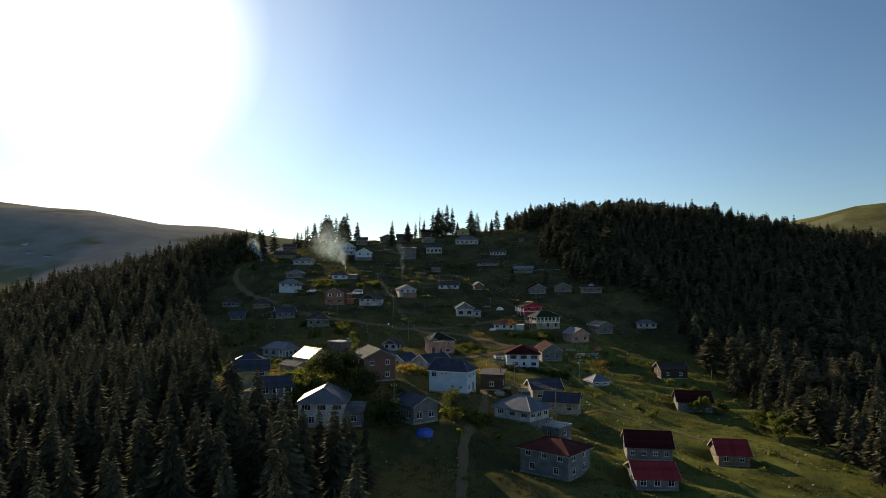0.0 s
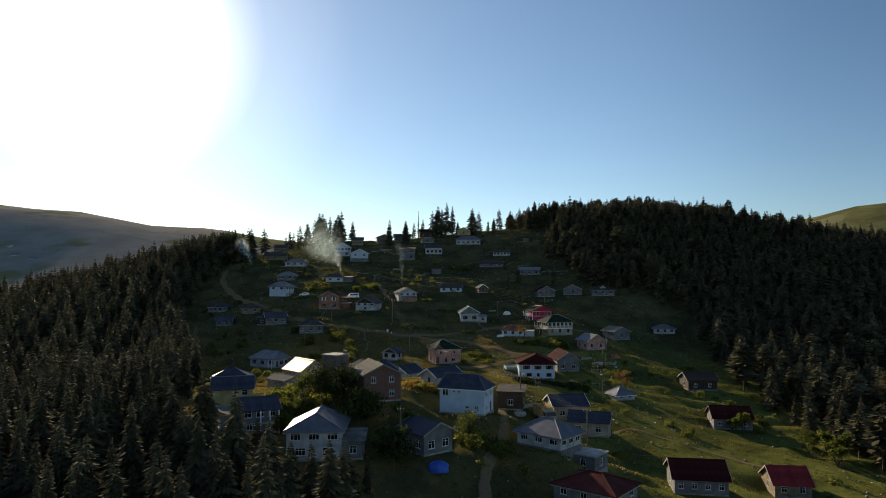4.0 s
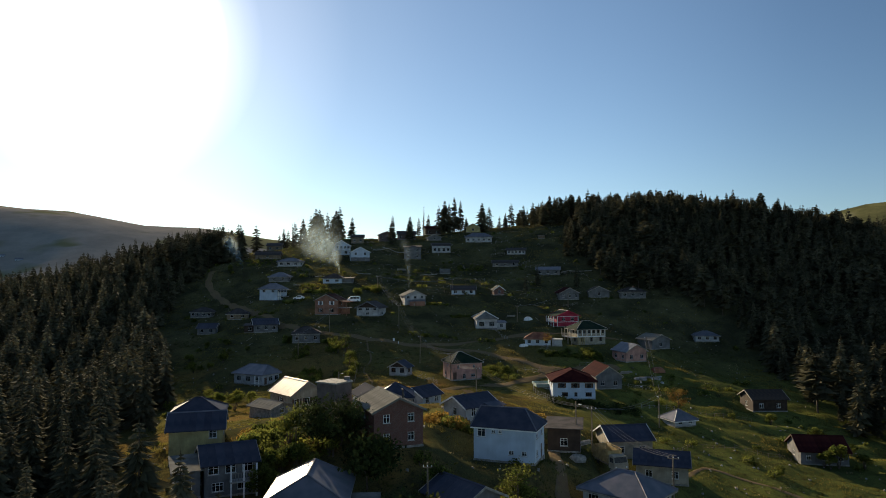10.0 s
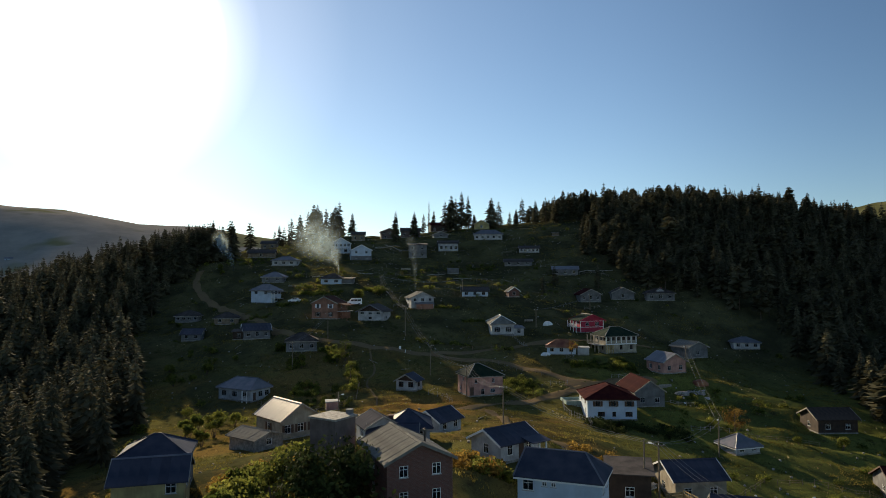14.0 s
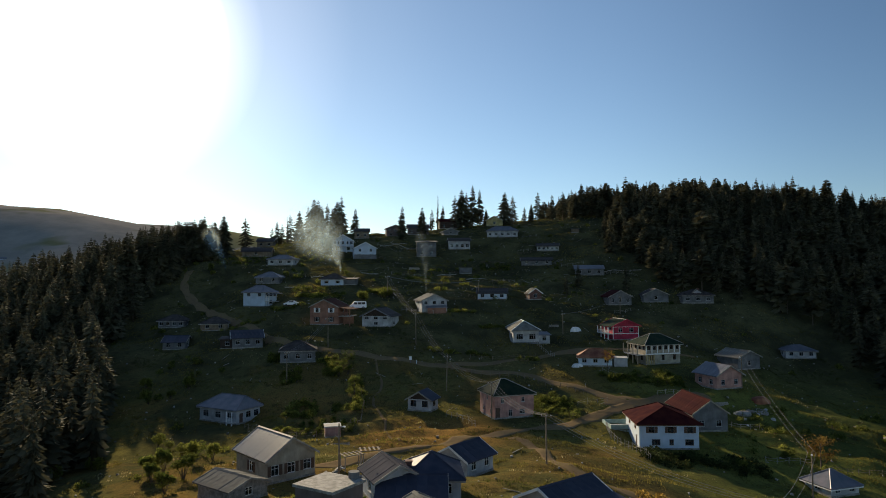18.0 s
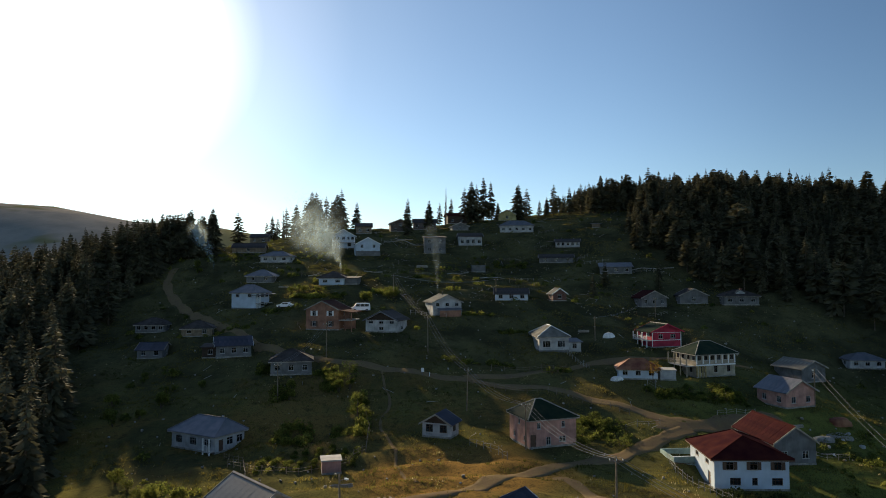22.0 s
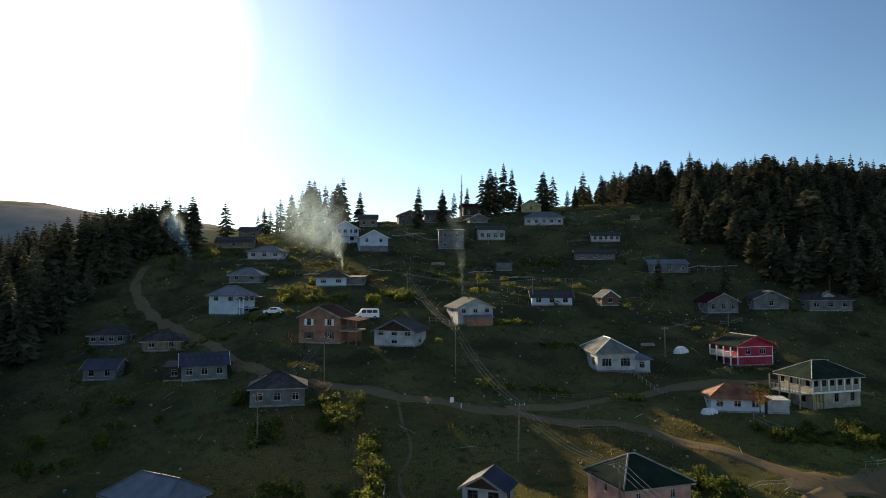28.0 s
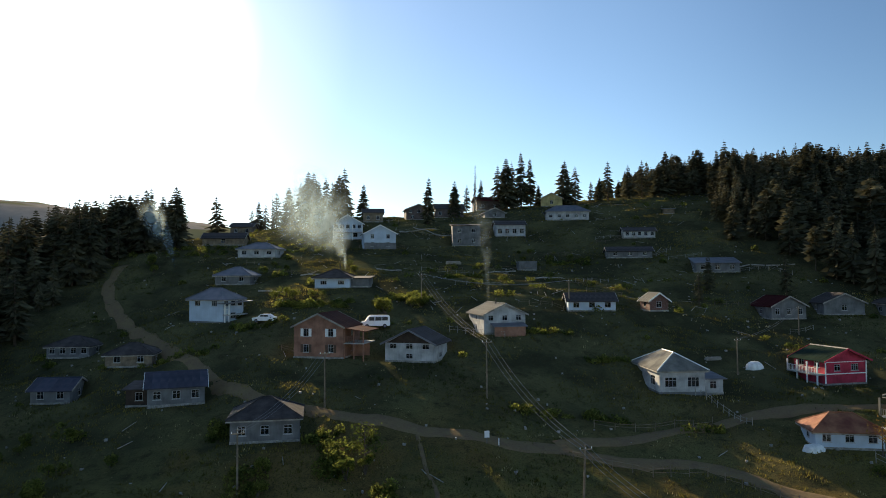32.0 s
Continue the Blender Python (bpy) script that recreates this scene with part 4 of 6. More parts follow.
veranda(v_, 4.0, 7.2, 0.2, 5.4, 2.4, 4.3, 3, ORANGE, ORANGE)
part("porch_roof", Geo().slab([(3.9, -0.2, 4.75), (7.6, -0.2, 4.2), (7.6, 6.4, 4.2), (3.9, 6.4, 4.75)], 0.1), BROWNROOF, v_, "brown-red porch roof")
part("porch_wall", Geo().box(4.0, 3.4, -0.5, 7.0, 3.6, 2.2), ORANGE, v_)
w_ = house("white cottage with a dark attic gable and worn roof", -30.3, 276.9, -18, 7.8, 6.6, 2.9, "gable", 1.9, WHITE, SLATE, (1, 3), (1,), (1,), ridge="y", win=(1.1, 0.85), boards=ZINC, over=0.6, z=46.9)
part("gable_boarding", Geo().slab([(-3.6, -0.02, 2.9), (3.6, -0.02, 2.9), (0.0, -0.02, 4.7)], 0.01).poly((-3.6, -0.05, 2.92), (3.6, -0.05, 2.92), (0.0, -0.05, 4.72)), DARKWOOD, w_, "dark boarded attic gable")
y_ = house("white two-storey house with a blue-grey roof", -68.8, 300.6, -26, 8.2, 5.4, 4.5, "hip", 1.7, BRIGHT, ZINC, (0, 2), (1, 1), (1, 3), win=(1.3, 1.0), over=0.5, plinth=GREY, z=51.4)
veranda(y_, 3.4, 5.6, 0.0, 6.0, 1.6, 3.6, 3, TRIM, TRIM, ZINC)
house("white house with a dark hipped roof and a smoking stack", -47.4, 313, -4, 7.2, 6.6, 2.7, "hip", 1.7, BRIGHT, SLATE, (2,), (1,), (1,), win=(1.3, 0.8), over=0.6, flue=(0.15, 0.4, 1.4))
house("grey annex beside the white house", -41.8, 313.4, -4, 3.6, 5, 2.0, "shed", 0.5, GREY, SLATE, (), (), ())
house("white house high on the slope", -70.2, 341, -6, 9.4, 6.5, 2.6, "hip", 1.6, WHITE, ZINC, (3,), (1,), (1,), win=(1.2, 0.9))
house("pale house with a faded blue roof", -61.2, 266.6, 20, 7.2, 6.6, 2.6, "gable", 1.5, GREY, BLUESHEET, (3,), (1,), (1,), boards=TRIM, z=42.6)
house("brown timber annex with a flat slope", -66.6, 267.5, 8, 3.4, 5, 2.6, "shed", 0.4, DARKWOOD, SLATE, (1,), (), ())
house("pale house with a dark roof by the wood", -92.0, 296.8, 2, 7.4, 6.2, 2.5, "hip", 1.6, GREY, SLATE, (4,), (1,), (1,), win=(1.0, 1.3))
house("low pale house with a blue roof", -82.8, 275, 4, 5.6, 6, 2.3, "gable", 1.5, GREY, BLUESHEET, (2,), (1,), (1,))
house("grey house below the road", -46.5, 255.4, 10, 8.0, 7.0, 3.3, "hip", 2.0, GREY, SLATE, (3,), (1,), (1,), boards=PALEWOOD)
house("low house under the road bank", -75, 283, 10, 7.0, 6, 2.4, "hip", 1.6, WOOD, SLATE, (2,), (1,), (1,))

# the hilltop
u1_ = house("tall white house with a front gable", -50.4, 360.4, 6, 8.0, 8, 5.0, "gable", 2.6, BRIGHT, SLATE, (2, 5), (1, 1), (2, 2), ridge="y", win=(1.25, 1.2), boards=TRIM, over=0.6)
veranda(u1_, -4.0, 4.0, -1.3, 0, 2.2, 4.2, 4, TRIM, TRIM)
u2_ = house("white house with a two-part roof", -40.8, 351.4, 12, 8.2, 7.4, 4.6, "gable", 2.4, BRIGHT, SLATE, (2, 2), (1, 1), (1, 1), ridge="y", win=(0.9, 1.2), plinth=GREY, boards=TRIM)
part("lower_storey_facing", Geo().box(-4.16, -0.07, -1.0, 4.16, -0.01, 1.75), GREY, u2_, "grey rendered lower storey")
house("brown house on the crest", -31.8, 391, 8, 8.0, 7.5, 3.8, "gable", 1.8, BROWN, SLATE, (2, 3), (1, 1), (1, 1), ridge="y", over=0.6)
house("long dark house on the crest", -22.0, 391, 4, 9.0, 7, 3.4, "gable", 1.8, BROWN, SLATE, (3,), (1,), (1,))
house("brown house behind the crest", -8.8, 399, 10, 8.0, 7, 3.8, "gable", 1.5, DARKWOOD, REDSHEET, (2,), (1,), (1,))
house("small house with a pale roof", -8.0, 385, 10, 6.4, 6, 1.8, "gable", 1.6, GREY, ZINC, (1,), (1,), (1,), ridge="y")
house("grey rendered block house", -18.0, 359, 2, 7.6, 7, 6.2, "shed", 1.0, GREY, SLATE, (2, 2), (1, 1), (1, 1), win=(1.0, 1.1))
house("white house with dark window bays", -4.8, 369, 4, 8.4, 6.5, 3.9, "gable", 1.4, WHITE, SLATE, (4,), (1,), (1,), win=(1.2, 1.4))
house("long white house below the crest", 13.2, 377.6, -4, 12.6, 6.5, 3.2, "hip", 2.0, WHITE, ZINC, (5,), (1,), (1,), win=(1.0, 0.9))
house("gabled house among spruces", 11.5, 396, -10, 7.0, 6.5, 3.0, "gable", 2.0, YELLOW, SLATE, (1,), (1,), (1,), ridge="y")
house("grey shed in the grass", -3.5, 343, 4, 4.4, 3.6, 2.3, "flat", 0, GREY, ZINC, (), (), (), category="shed")
house("white house with narrow windows", 28.8, 357.6, -6, 8.2, 6, 2.2, "gable", 1.2, WHITE, SLATE, (5,), (1,), (1,), win=(0.9, 1.3))
house("long low grey house", 22.6, 345.4, -6, 11.0, 5.5, 2.0, "gable", 1.2, GREY, SLATE, (3,), (1,), (1,))
house("grey house with a slanting pale roof", 38.6, 330.6, -10, 9.6, 6.5, 2.4, "shed", 1.6, GREY, ZINC, (3,), (1,), (1,), win=(1.1, 1.0))
house("dark house near the crest", -45.6, 383, 6, 6.0, 6, 3.4, "gable", 1.4, WOOD, SLATE, (2,), (1,), (1,))
house("dark house by the last trees", -88.5, 392, 0, 7.0, 6, 3.0, "gable", 1.5, WOOD, SLATE, (2,), (1,), (1,))
house("low dark barn on the hill", -81.8, 352, 4, 10.6, 6, 2.2, "gable", 1.6, WOOD, SLATE, (1,), (), ())
house("house half hidden behind the white one", -69.6, 319.6, -4, 7.6, 6.5, 2.4, "hip", 1.8, GREY, ZINC, (2,), (1,), (1,))
house("small shed with a bright roof", 43.2, 376, -10, 3.0, 3, 1.8, "shed", 0.3, WOOD, ZINC, (), (), (), category="shed")


# far cottages on the pasture across the valley
for x, y, a in ((-529, 873, 10), (-556, 902, -20), (-497, 858, 30)):
    house("far white cottage on the haze-pale hillside", x, y, a, 8, 6, 3, "gable", 2, BRIGHT, ZINC, (2,), (1,), (1,))


# ---- ground and roads ----
ax, ay = axis_lines(-150, 165, 1.8, 4300), axis_lines(70, 450, 1.8, 4300)
px, py = np.meshgrid(ax, ay)
gz = heights(px.ravel(), py.ravel())
nx, ny = len(ax), len(ay)
gm = bpy.data.meshes.new("ground")
idx = np.arange(nx * ny).reshape(ny, nx)
gm.from_pydata(np.c_[px.ravel(), py.ravel(), gz].tolist(), [], np.c_[idx[:-1, :-1].ravel(), idx[:-1, 1:].ravel(), idx[1:, 1:].ravel(), idx[1:, :-1].ravel()].tolist())
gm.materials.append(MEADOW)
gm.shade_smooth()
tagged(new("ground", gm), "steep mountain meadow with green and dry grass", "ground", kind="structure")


TRODDEN = []


def turf(x, y):
    """Height of the built ground mesh, between its grid lines."""
    i, k = min(max(int(np.searchsorted(ax, x)) - 1, 0), nx - 2), min(max(int(np.searchsorted(ay, y)) - 1, 0), ny - 2)
    u, v, q = (x - ax[i]) / (ax[i + 1] - ax[i]), (y - ay[k]) / (ay[k + 1] - ay[k]), gz.reshape(ny, nx)
    return (q[k, i] * (1 - u) + q[k, i + 1] * u) * (1 - v) + (q[k + 1, i] * (1 - u) + q[k + 1, i + 1] * u) * v



def ribbon(name, label, pts, width, material, lift=0.13, kind="structure"):
    """A strip laid along the ground through pts."""
    p = [Vector((*q, 0)) for q in pts]
    run = []
    for i in range(len(p) - 1):
        a, b, c, d = p[max(i - 1, 0)], p[i], p[i + 1], p[min(i + 2, len(p) - 1)]
        n = max(2, int((c - b).length / 1.4))
        for k in range(n):
            t = k / n
            run.append(0.5 * ((2 * b) + (c - a) * t + (2 * a - 5 * b + 4 * c - d) * t * t + (3 * b - a - 3 * c + d) * t**3))
    run.append(p[-1])
    TRODDEN.extend((q.x, q.y, width * 0.36) for q in run)
    g, cols = Geo(), (-0.62, -0.5, -0.3, 0.0, 0.3, 0.5, 0.62)
    for i, q in enumerate(run):
        w = (run[min(i + 1, len(run) - 1)] - run[max(i - 1, 0)]).normalized()
        s = Vector((w.y, -w.x, 0))
        for c in cols:
            e = q + s * (width * c * (1 + 0.16 * math.sin(i * 0.9 + c) + 0.1 * math.sin(i * 2.3)))
            dip = {0.62: -0.25, 0.5: 0.0, 0.3: -0.03, 0.0: 0.04}[abs(c)]
            g.v.append((e.x, e.y, turf(e.x, e.y) + lift + dip))
    k = len(cols)
    g.f = [(i * k + j, i * k + j + 1, (i + 1) * k + j + 1, (i + 1) * k + j) for i in range(len(run) - 1) for j in range(k - 1)]
    return tagged(new(name, g.mesh(name, material, True)), label, "road", kind=kind)


ribbon("road", "narrow unpaved dirt road across the slope", [(-101, 338), (-99, 326), (-89, 311), (-70, 287), (-59, 274), (-51, 267), (-41.6, 262), (-31, 258.4), (-21, 256.2), (-11, 255.2), (-1.6, 253.5), (5, 253.2), (12.2, 246.4), (19.6, 240), (25, 232.5)], 2.05, DIRT)
ribbon("road", "sunlit dirt road running down from the fork", [(25, 233), (21.1, 231.2), (14, 223.8), (7.1, 217.1), (-1.4, 211.9), (-10.9, 204.1), (-17.6, 197.6), (-25.5, 193.5), (-33, 190)], 2.7, DIRT)
ribbon("road", "dirt track climbing to the upper houses", [(-12, 256.5), (-0.8, 260.2), (9, 263), (16.5, 265.2), (27, 266.4), (38, 267), (50, 266)], 1.7, DIRT)
ribbon("road", "dirt path down between the houses", [(-2, 206.5), (0.5, 198), (1.5, 188), (6, 178), (12, 168), (11, 158), (9, 148), (8, 136), (4, 122), (3, 108), (2, 94)], 1.5, DIRT)
ribbon("road", "bare yard of trodden earth at a road fork", [(20, 236), (27, 234.5), (34, 237), (42, 240)], 4.5, DIRT, 0.1)
ribbon("path", "thin trodden footpath through the grass", [(-28.5, 256.5), (-27.5, 250), (-26, 243), (-27, 234), (-24, 224), (-23, 214), (-20, 204)], 0.45, DIRT, 0.05)
ribbon("path", "thin trodden footpath on the slope", [(33, 163), (40, 170), (50, 164), (58, 156), (66, 148)], 0.9, DIRT, 0.06)


# ---- trees ----
def spruce_crown(h, spread, levels, per, sprays, rng, full=0.12, power=0.85, top_round=False, unit=1.0):
    """Kites for a spruce crown: whorls of drooping boughs. Returns vertices and quads as arrays."""
    v, f = [], []
    for i in range(levels):
        u = full + (1 - full) * (i + rng.uniform(-0.3, 0.3)) / levels
        u = min(0.985, max(full * 0.8, u))
        z = h * u
        if top_round:
            r = spread * min(1.0, 1.55 * math.sqrt(max(0.0, 1 - u)) * (0.65 + 0.35 * min(1, (u - full) * 4)))
        else:
            r = spread * ((1 - u) ** power) * (0.75 + 0.25 * min(1, (u - full) * 6)) + 0.12 * unit
        turn = rng.uniform(0, 6.28)
        for k in range(per):
            if rng.random() < 0.1:
                continue
            a = turn + 6.2832 * k / per + rng.uniform(-0.25, 0.25)
            rr = r * rng.uniform(0.55, 1.2)
            z = h * min(0.97, u + rng.uniform(-0.7, 0.7) * (1 - u) / levels * 1.3)
            droop = rng.uniform(0.12, 0.42) if not top_round else rng.uniform(-0.15, 0.25)
            for s in range(sprays):
                b = a + (s - (sprays - 1) / 2) * 0.42
                q = rr * (1 - 0.22 * abs(s - (sprays - 1) / 2))
                st = 0.05 * q if sprays == 1 else q * 0.3 * (abs(s - (sprays - 1) / 2) > 0.1)
                ca, sa = math.cos(b), math.sin(b)
                bx_, by_ = math.cos(a) * st, math.sin(a) * st
                wd = 0.2 * q + 0.14 * unit if sprays == 1 else 0.12 * q + 0.08 * unit
                mx_, my_, mz_ = ca * q * 0.55, sa * q * 0.55, z - droop * q * 0.45
                ro = rng.uniform(-1.25, 1.25)
                wx, wy, wz = -sa * wd * math.cos(ro), ca * wd * math.cos(ro), wd * math.sin(ro)
                n = len(v)
                v += [(bx_, by_, z + 0.1 * q), (mx_ + wx, my_ + wy, mz_ + wz), (ca * q, sa * q, z - droop * q), (mx_ - wx, my_ - wy, mz_ - wz - 0.06 * q)]
                f.append((n, n + 1, n + 2, n + 3))
    n = len(v)
    for a in (0, 1.57):
        v += [(0.1 * unit * math.cos(a), 0.1 * unit * math.sin(a), h * 0.94), (-0.1 * unit * math.cos(a), -0.1 * unit * math.sin(a), h * 0.94), (0, 0, h * 1.01), (0, 0, h * 1.01)]
        f.append((n, n + 1, n + 2, n + 3))
        n += 4
    return v, f


def spruce(name, label, h, spread, seed, levels=34, per=8, sprays=3, full=0.1, power=0.85, top_round=False):
    rng = random.Random(seed)
    root = thing(name, pose(0, 0, 0), label, "tree", "spruces")
    part("trunk", Geo().rod((0, 0, -1.0), (0.05, 0, h * 0.5), 0.017 * h, 0.011 * h).rod((0.05, 0, h * 0.5), (0, 0, h * 0.97), 0.011 * h, 0.02), BARK, root, smooth=True)
    v, f = spruce_crown(h, spread, levels, per, sprays, rng, full, power, top_round)
    g = Geo()
    g.v, g.f = v, f
    part("crown", g, NEEDLE, root)
    return root


def polyline(x, pts):
    return float(np.interp(x, [p[0] for p in pts], [p[1] for p in pts]))


LEFT_EDGE = ((40, -6), (100, -12), (108, -30), (118, -44), (135, -51), (160, -56), (190, -64), (215, -71), (240, -82), (262, -97), (285, -105), (320, -107), (345, -104), (375, -104), (400, -118), (440, -140))
RIGHT_EDGE = ((60, 70), (110, 78), (140, 84), (180, 86), (215, 84), (250, 92), (285, 94), (300, 84), (318, 62), (335, 56), (352, 50), (372, 52), (385, 62), (405, 62), (425, 50), (480, 40))


PATTERNS = [
    spruce("spruce", "tall slender dark spruce on the skyline", 15.0, 3.9, 1, 26, 7, 3, 0.09, 0.72),
    spruce("spruce", "dense conical dark spruce", 14.0, 4.4, 2, 28, 9, 3, 0.06, 0.75),
    spruce("spruce", "sparse spruce with gaps between the boughs", 16.0, 3.9, 3, 19, 6, 3, 0.16, 0.62),
    spruce("spruce", "broad spruce with drooping boughs", 13.0, 4.3, 4, 24, 8, 3, 0.08, 0.66),
    spruce("spruce", "old pine with a rounded top", 14.0, 3.4, 5, 26, 9, 3, 0.25, 1.0, True),
]
thin = spruce("spruce", "half-dead thin spruce with short boughs", 16.0, 1.1, 6, 24, 5, 2, 0.15, 0.5)
STANDS = [(-81.9, 412.0, 14.8), (-77.1, 410.0, 15.4), (-73.2, 410.0, 17.0), (-70.3, 408.0, 19.0), (-68.8, 408.0, 18.3), (-66.9, 412.0, 16.1), (-63.6, 406.0, 15.3), (-61.6, 408.0, 14.2), (-60.2, 412.0, 16.7), (-57.8, 410.0, 18.8), (-51.0, 405.0, 12.0)]
STANDS += [(-28.9, 383.0, 14.7), (-20.5, 392.0, 12.3), (-16.2, 400.0, 10.0), (-11.4, 402.0, 11.1), (-5.8, 400.0, 15.6), (-2.7, 402.0, 17.8), (0.1, 405.0, 16.2), (2.4, 402.0, 18.7), (5.6, 403.0, 16.5), (8.7, 405.0, 7.7)]
STANDS += [(16.3, 400.0, 15.0), (20.1, 400.0, 13.2), (25.3, 400.0, 7.3), (28.6, 402.0, 8.0), (31.8, 403.0, 13.5), (38.0, 400.0, 11.7), (43.0, 402.0, 13.4), (48.7, 402.0, 12.2), (52.3, 405.0, 15.3), (55.3, 407.0, 14.7), (56.2, 404.0, 12.7)]
STANDS += [(66.7, 418.0, 12.9), (68.7, 415.0, 8.5), (78.0, 420.0, 15.0), (80.7, 418.0, 15.7), (-100.3, 405.0, 15.7), (-99.2, 368.0, 15.0), (-103.6, 372.0, 13.1), (-106.9, 365.0, 15.6), (-113.4, 372.0, 14.4), (-109.7, 360.0, 14.5)]
STANDS += [(-108.8, 350.0, 14.9), (-108.6, 345.0, 14.5), (-112.1, 345.0, 15.7), (-111.6, 340.0, 16.0), (-113.3, 335.0, 17.1), (-115.3, 335.0, 18.1), (-88.0, 402.0, 9.0), (-86.4, 405.0, 11.5), (-84.8, 408.0, 10.9), (-119.9, 330.0, 17.3), (-120.6, 325.0, 19.1)]
BASE_H = (15.0, 14.0, 16.0, 13.0, 14.0)


def stand(pattern, base_h, x, y, h, rng, squash=1.0):
    s = h / base_h
    return copy_thing(pattern, pose(x, y, H(x, y) - 0.1, rng.uniform(-1.5, 1.5), rng.uniform(-1.5, 1.5), rng.uniform(0, 360)) @ Matrix.Diagonal((s * squash, s * squash, s, 1)))


rng = random.Random(11)
for i, (x, y, h) in enumerate(STANDS):
    k = rng.choice((0, 2, 2, 2, 3, 1))
    stand(PATTERNS[k], BASE_H[k], x, y, h, rng, rng.uniform(0.8, 1.1) * (1.25 if x < -98 else 1.05))
stand(thin, 16.0, -13.6, 396, 15.5, rng)
stand(thin, 16.0, -82.5, 409, 14.0, rng)
# broad old spruces at the top of the western wood
for x, y, h in ((-124, 350, 17.2), (-116, 351, 16.2), (-112.5, 348, 15.6), (-108.3, 351, 15.8), (-104.4, 349, 15.4), (-100.5, 348, 16.4), (-92.6, 348, 16.2), (-136, 350, 16.4), (-142, 352, 17.0), (-130, 346, 15.2), (-120, 344, 14.6), (-97.5, 352, 13.5)):
    k = rng.choice((1, 3, 1))
    stand(PATTERNS[k], BASE_H[k], x, y, h, rng, rng.uniform(0.85, 1.05))
# spires that stand over the wood on the hill
for i in range(64):
    x = 58 + 150 * ((i + rng.random()) / 64)
    y = 392 + rng.uniform(-22, 14)
    k = rng.choice((0, 2, 1, 0, 2, 4))
    stand(PATTERNS[k], BASE_H[k], x, y, rng.uniform(12.0, 18.5), rng, rng.uniform(0.8, 1.1))
# spruces at the upper end of the western wood
for i in range(26):
    y = 300 + 78 * rng.random()
    x = polyline(y, LEFT_EDGE) - rng.uniform(0, 26)
    k = rng.choice((0, 2, 1, 3))
    stand(PATTERNS[k], BASE_H[k], x, y, rng.uniform(12.0, 17.0), rng, rng.uniform(0.9, 1.15))
# single trees near the houses
for x, y, h, k in ((-34.6, 112.4, 16, 1), (-19.1, 106.5, 9, 0), (-14.5, 108.0, 8, 1), (-25, 106, 10, 3), (-30, 108.5, 12, 0), (-40, 116, 13, 1), (-45, 124, 12, 3), (-48, 133, 12, 0), (-52, 142, 11, 1), (-36, 101, 11, 3), (-11, 101, 7, 0), (-17.2, 110.2, 6.5, 3), (-22.4, 110.6, 7, 1), (-12.6, 112.6, 5, 0), (-27.5, 112.5, 9, 3), (-24.5, 108.6, 8, 0), (-15.8, 106.8, 7, 2), (48, 318, 9, 2), (33, 322, 8, 0), (27, 312, 7, 2)):
    stand(PATTERNS[k], BASE_H[k], x, y, h, rng)
for p in (*PATTERNS, thin):
    for o in (*p.children, p):
        bpy.data.objects.remove(o)


def mesh_of(v, f, name, mats, mat_index=None):
    """A mesh of quads from arrays."""
    v, f = np.asarray(v, np.float32), np.asarray(f, np.int32)
    me = bpy.data.meshes.new(name)
    me.vertices.add(len(v))
    me.vertices.foreach_set("co", v.ravel())
    k = f.shape[1]
    me.loops.add(f.size)
    me.loops.foreach_set("vertex_index", f.ravel())
    me.polygons.add(len(f))
    me.polygons.foreach_set("loop_start", np.arange(0, f.size, k, dtype=np.int32))
    for m in mats:
        me.materials.append(m)
    if mat_index is not None:
        me.polygons.foreach_set("material_index", np.asarray(mat_index, np.int32))
    me.update(calc_edges=True)
    return me


def wood(name, label, inside, box, step, seed, sizes, round_share=0.0, levels=19, per=7, sprays=1):
    """A whole stretch of forest as one mesh."""
    rng = random.Random(seed)
    kinds = []
    for s in range(8):
        rnd = s / 8 < round_share
        cv, cf = spruce_crown(1.0, rng.uniform(0.2, 0.28) if not rnd else 0.26, levels, per, sprays, rng, 0.08 if not rnd else 0.25, rng.uniform(0.7, 0.9), rnd, 0.05)
        cv, cf = np.array(cv), np.array(cf)
        tg = Geo().rod((0, 0, -0.06), (0, 0, 0.9), 0.014, 0.003, 4)
        tv, tf = np.array(tg.v), np.array([q for q in tg.f if len(q) == 4][:4])
        kinds.append((np.r_[cv, tv], np.r_[cf, tf + len(cv)], np.r_[np.zeros(len(cf)), np.ones(len(tf))]))
    vs, fs, ms, n = [], [], [], 0
    x0, x1, y0, y1 = box
    spots = []
    for gx_ in np.arange(x0, x1, step):
        for gy_ in np.arange(y0, y1, step):
            x, y = gx_ + rng.uniform(-0.48, 0.48) * step, gy_ + rng.uniform(-0.48, 0.48) * step
            if inside(x, y):
                spots.append((x, y))
    zs = heights([s[0] for s in spots], [s[1] for s in spots])
    for (x, y), z in zip(spots, zs):
        v, f, m = rng.choice(kinds)
        h, a, fat = rng.triangular(*sizes) * (1 if rng.random() < 0.85 else 0.6), rng.uniform(0, 6.28), rng.uniform(0.85, 1.25)
        c, s = math.cos(a) * h * fat, math.sin(a) * h * fat
        vs.append(np.c_[v[:, 0] * c - v[:, 1] * s + x, v[:, 0] * s + v[:, 1] * c + y, v[:, 2] * h + z])
        fs.append(f + n)
        ms.append(m)
        n += len(v)
    me = mesh_of(np.concatenate(vs), np.concatenate(fs), name, (NEEDLE, BARK), np.concatenate(ms))
    return tagged(new(name, me), label, "forest", kind="stuff")


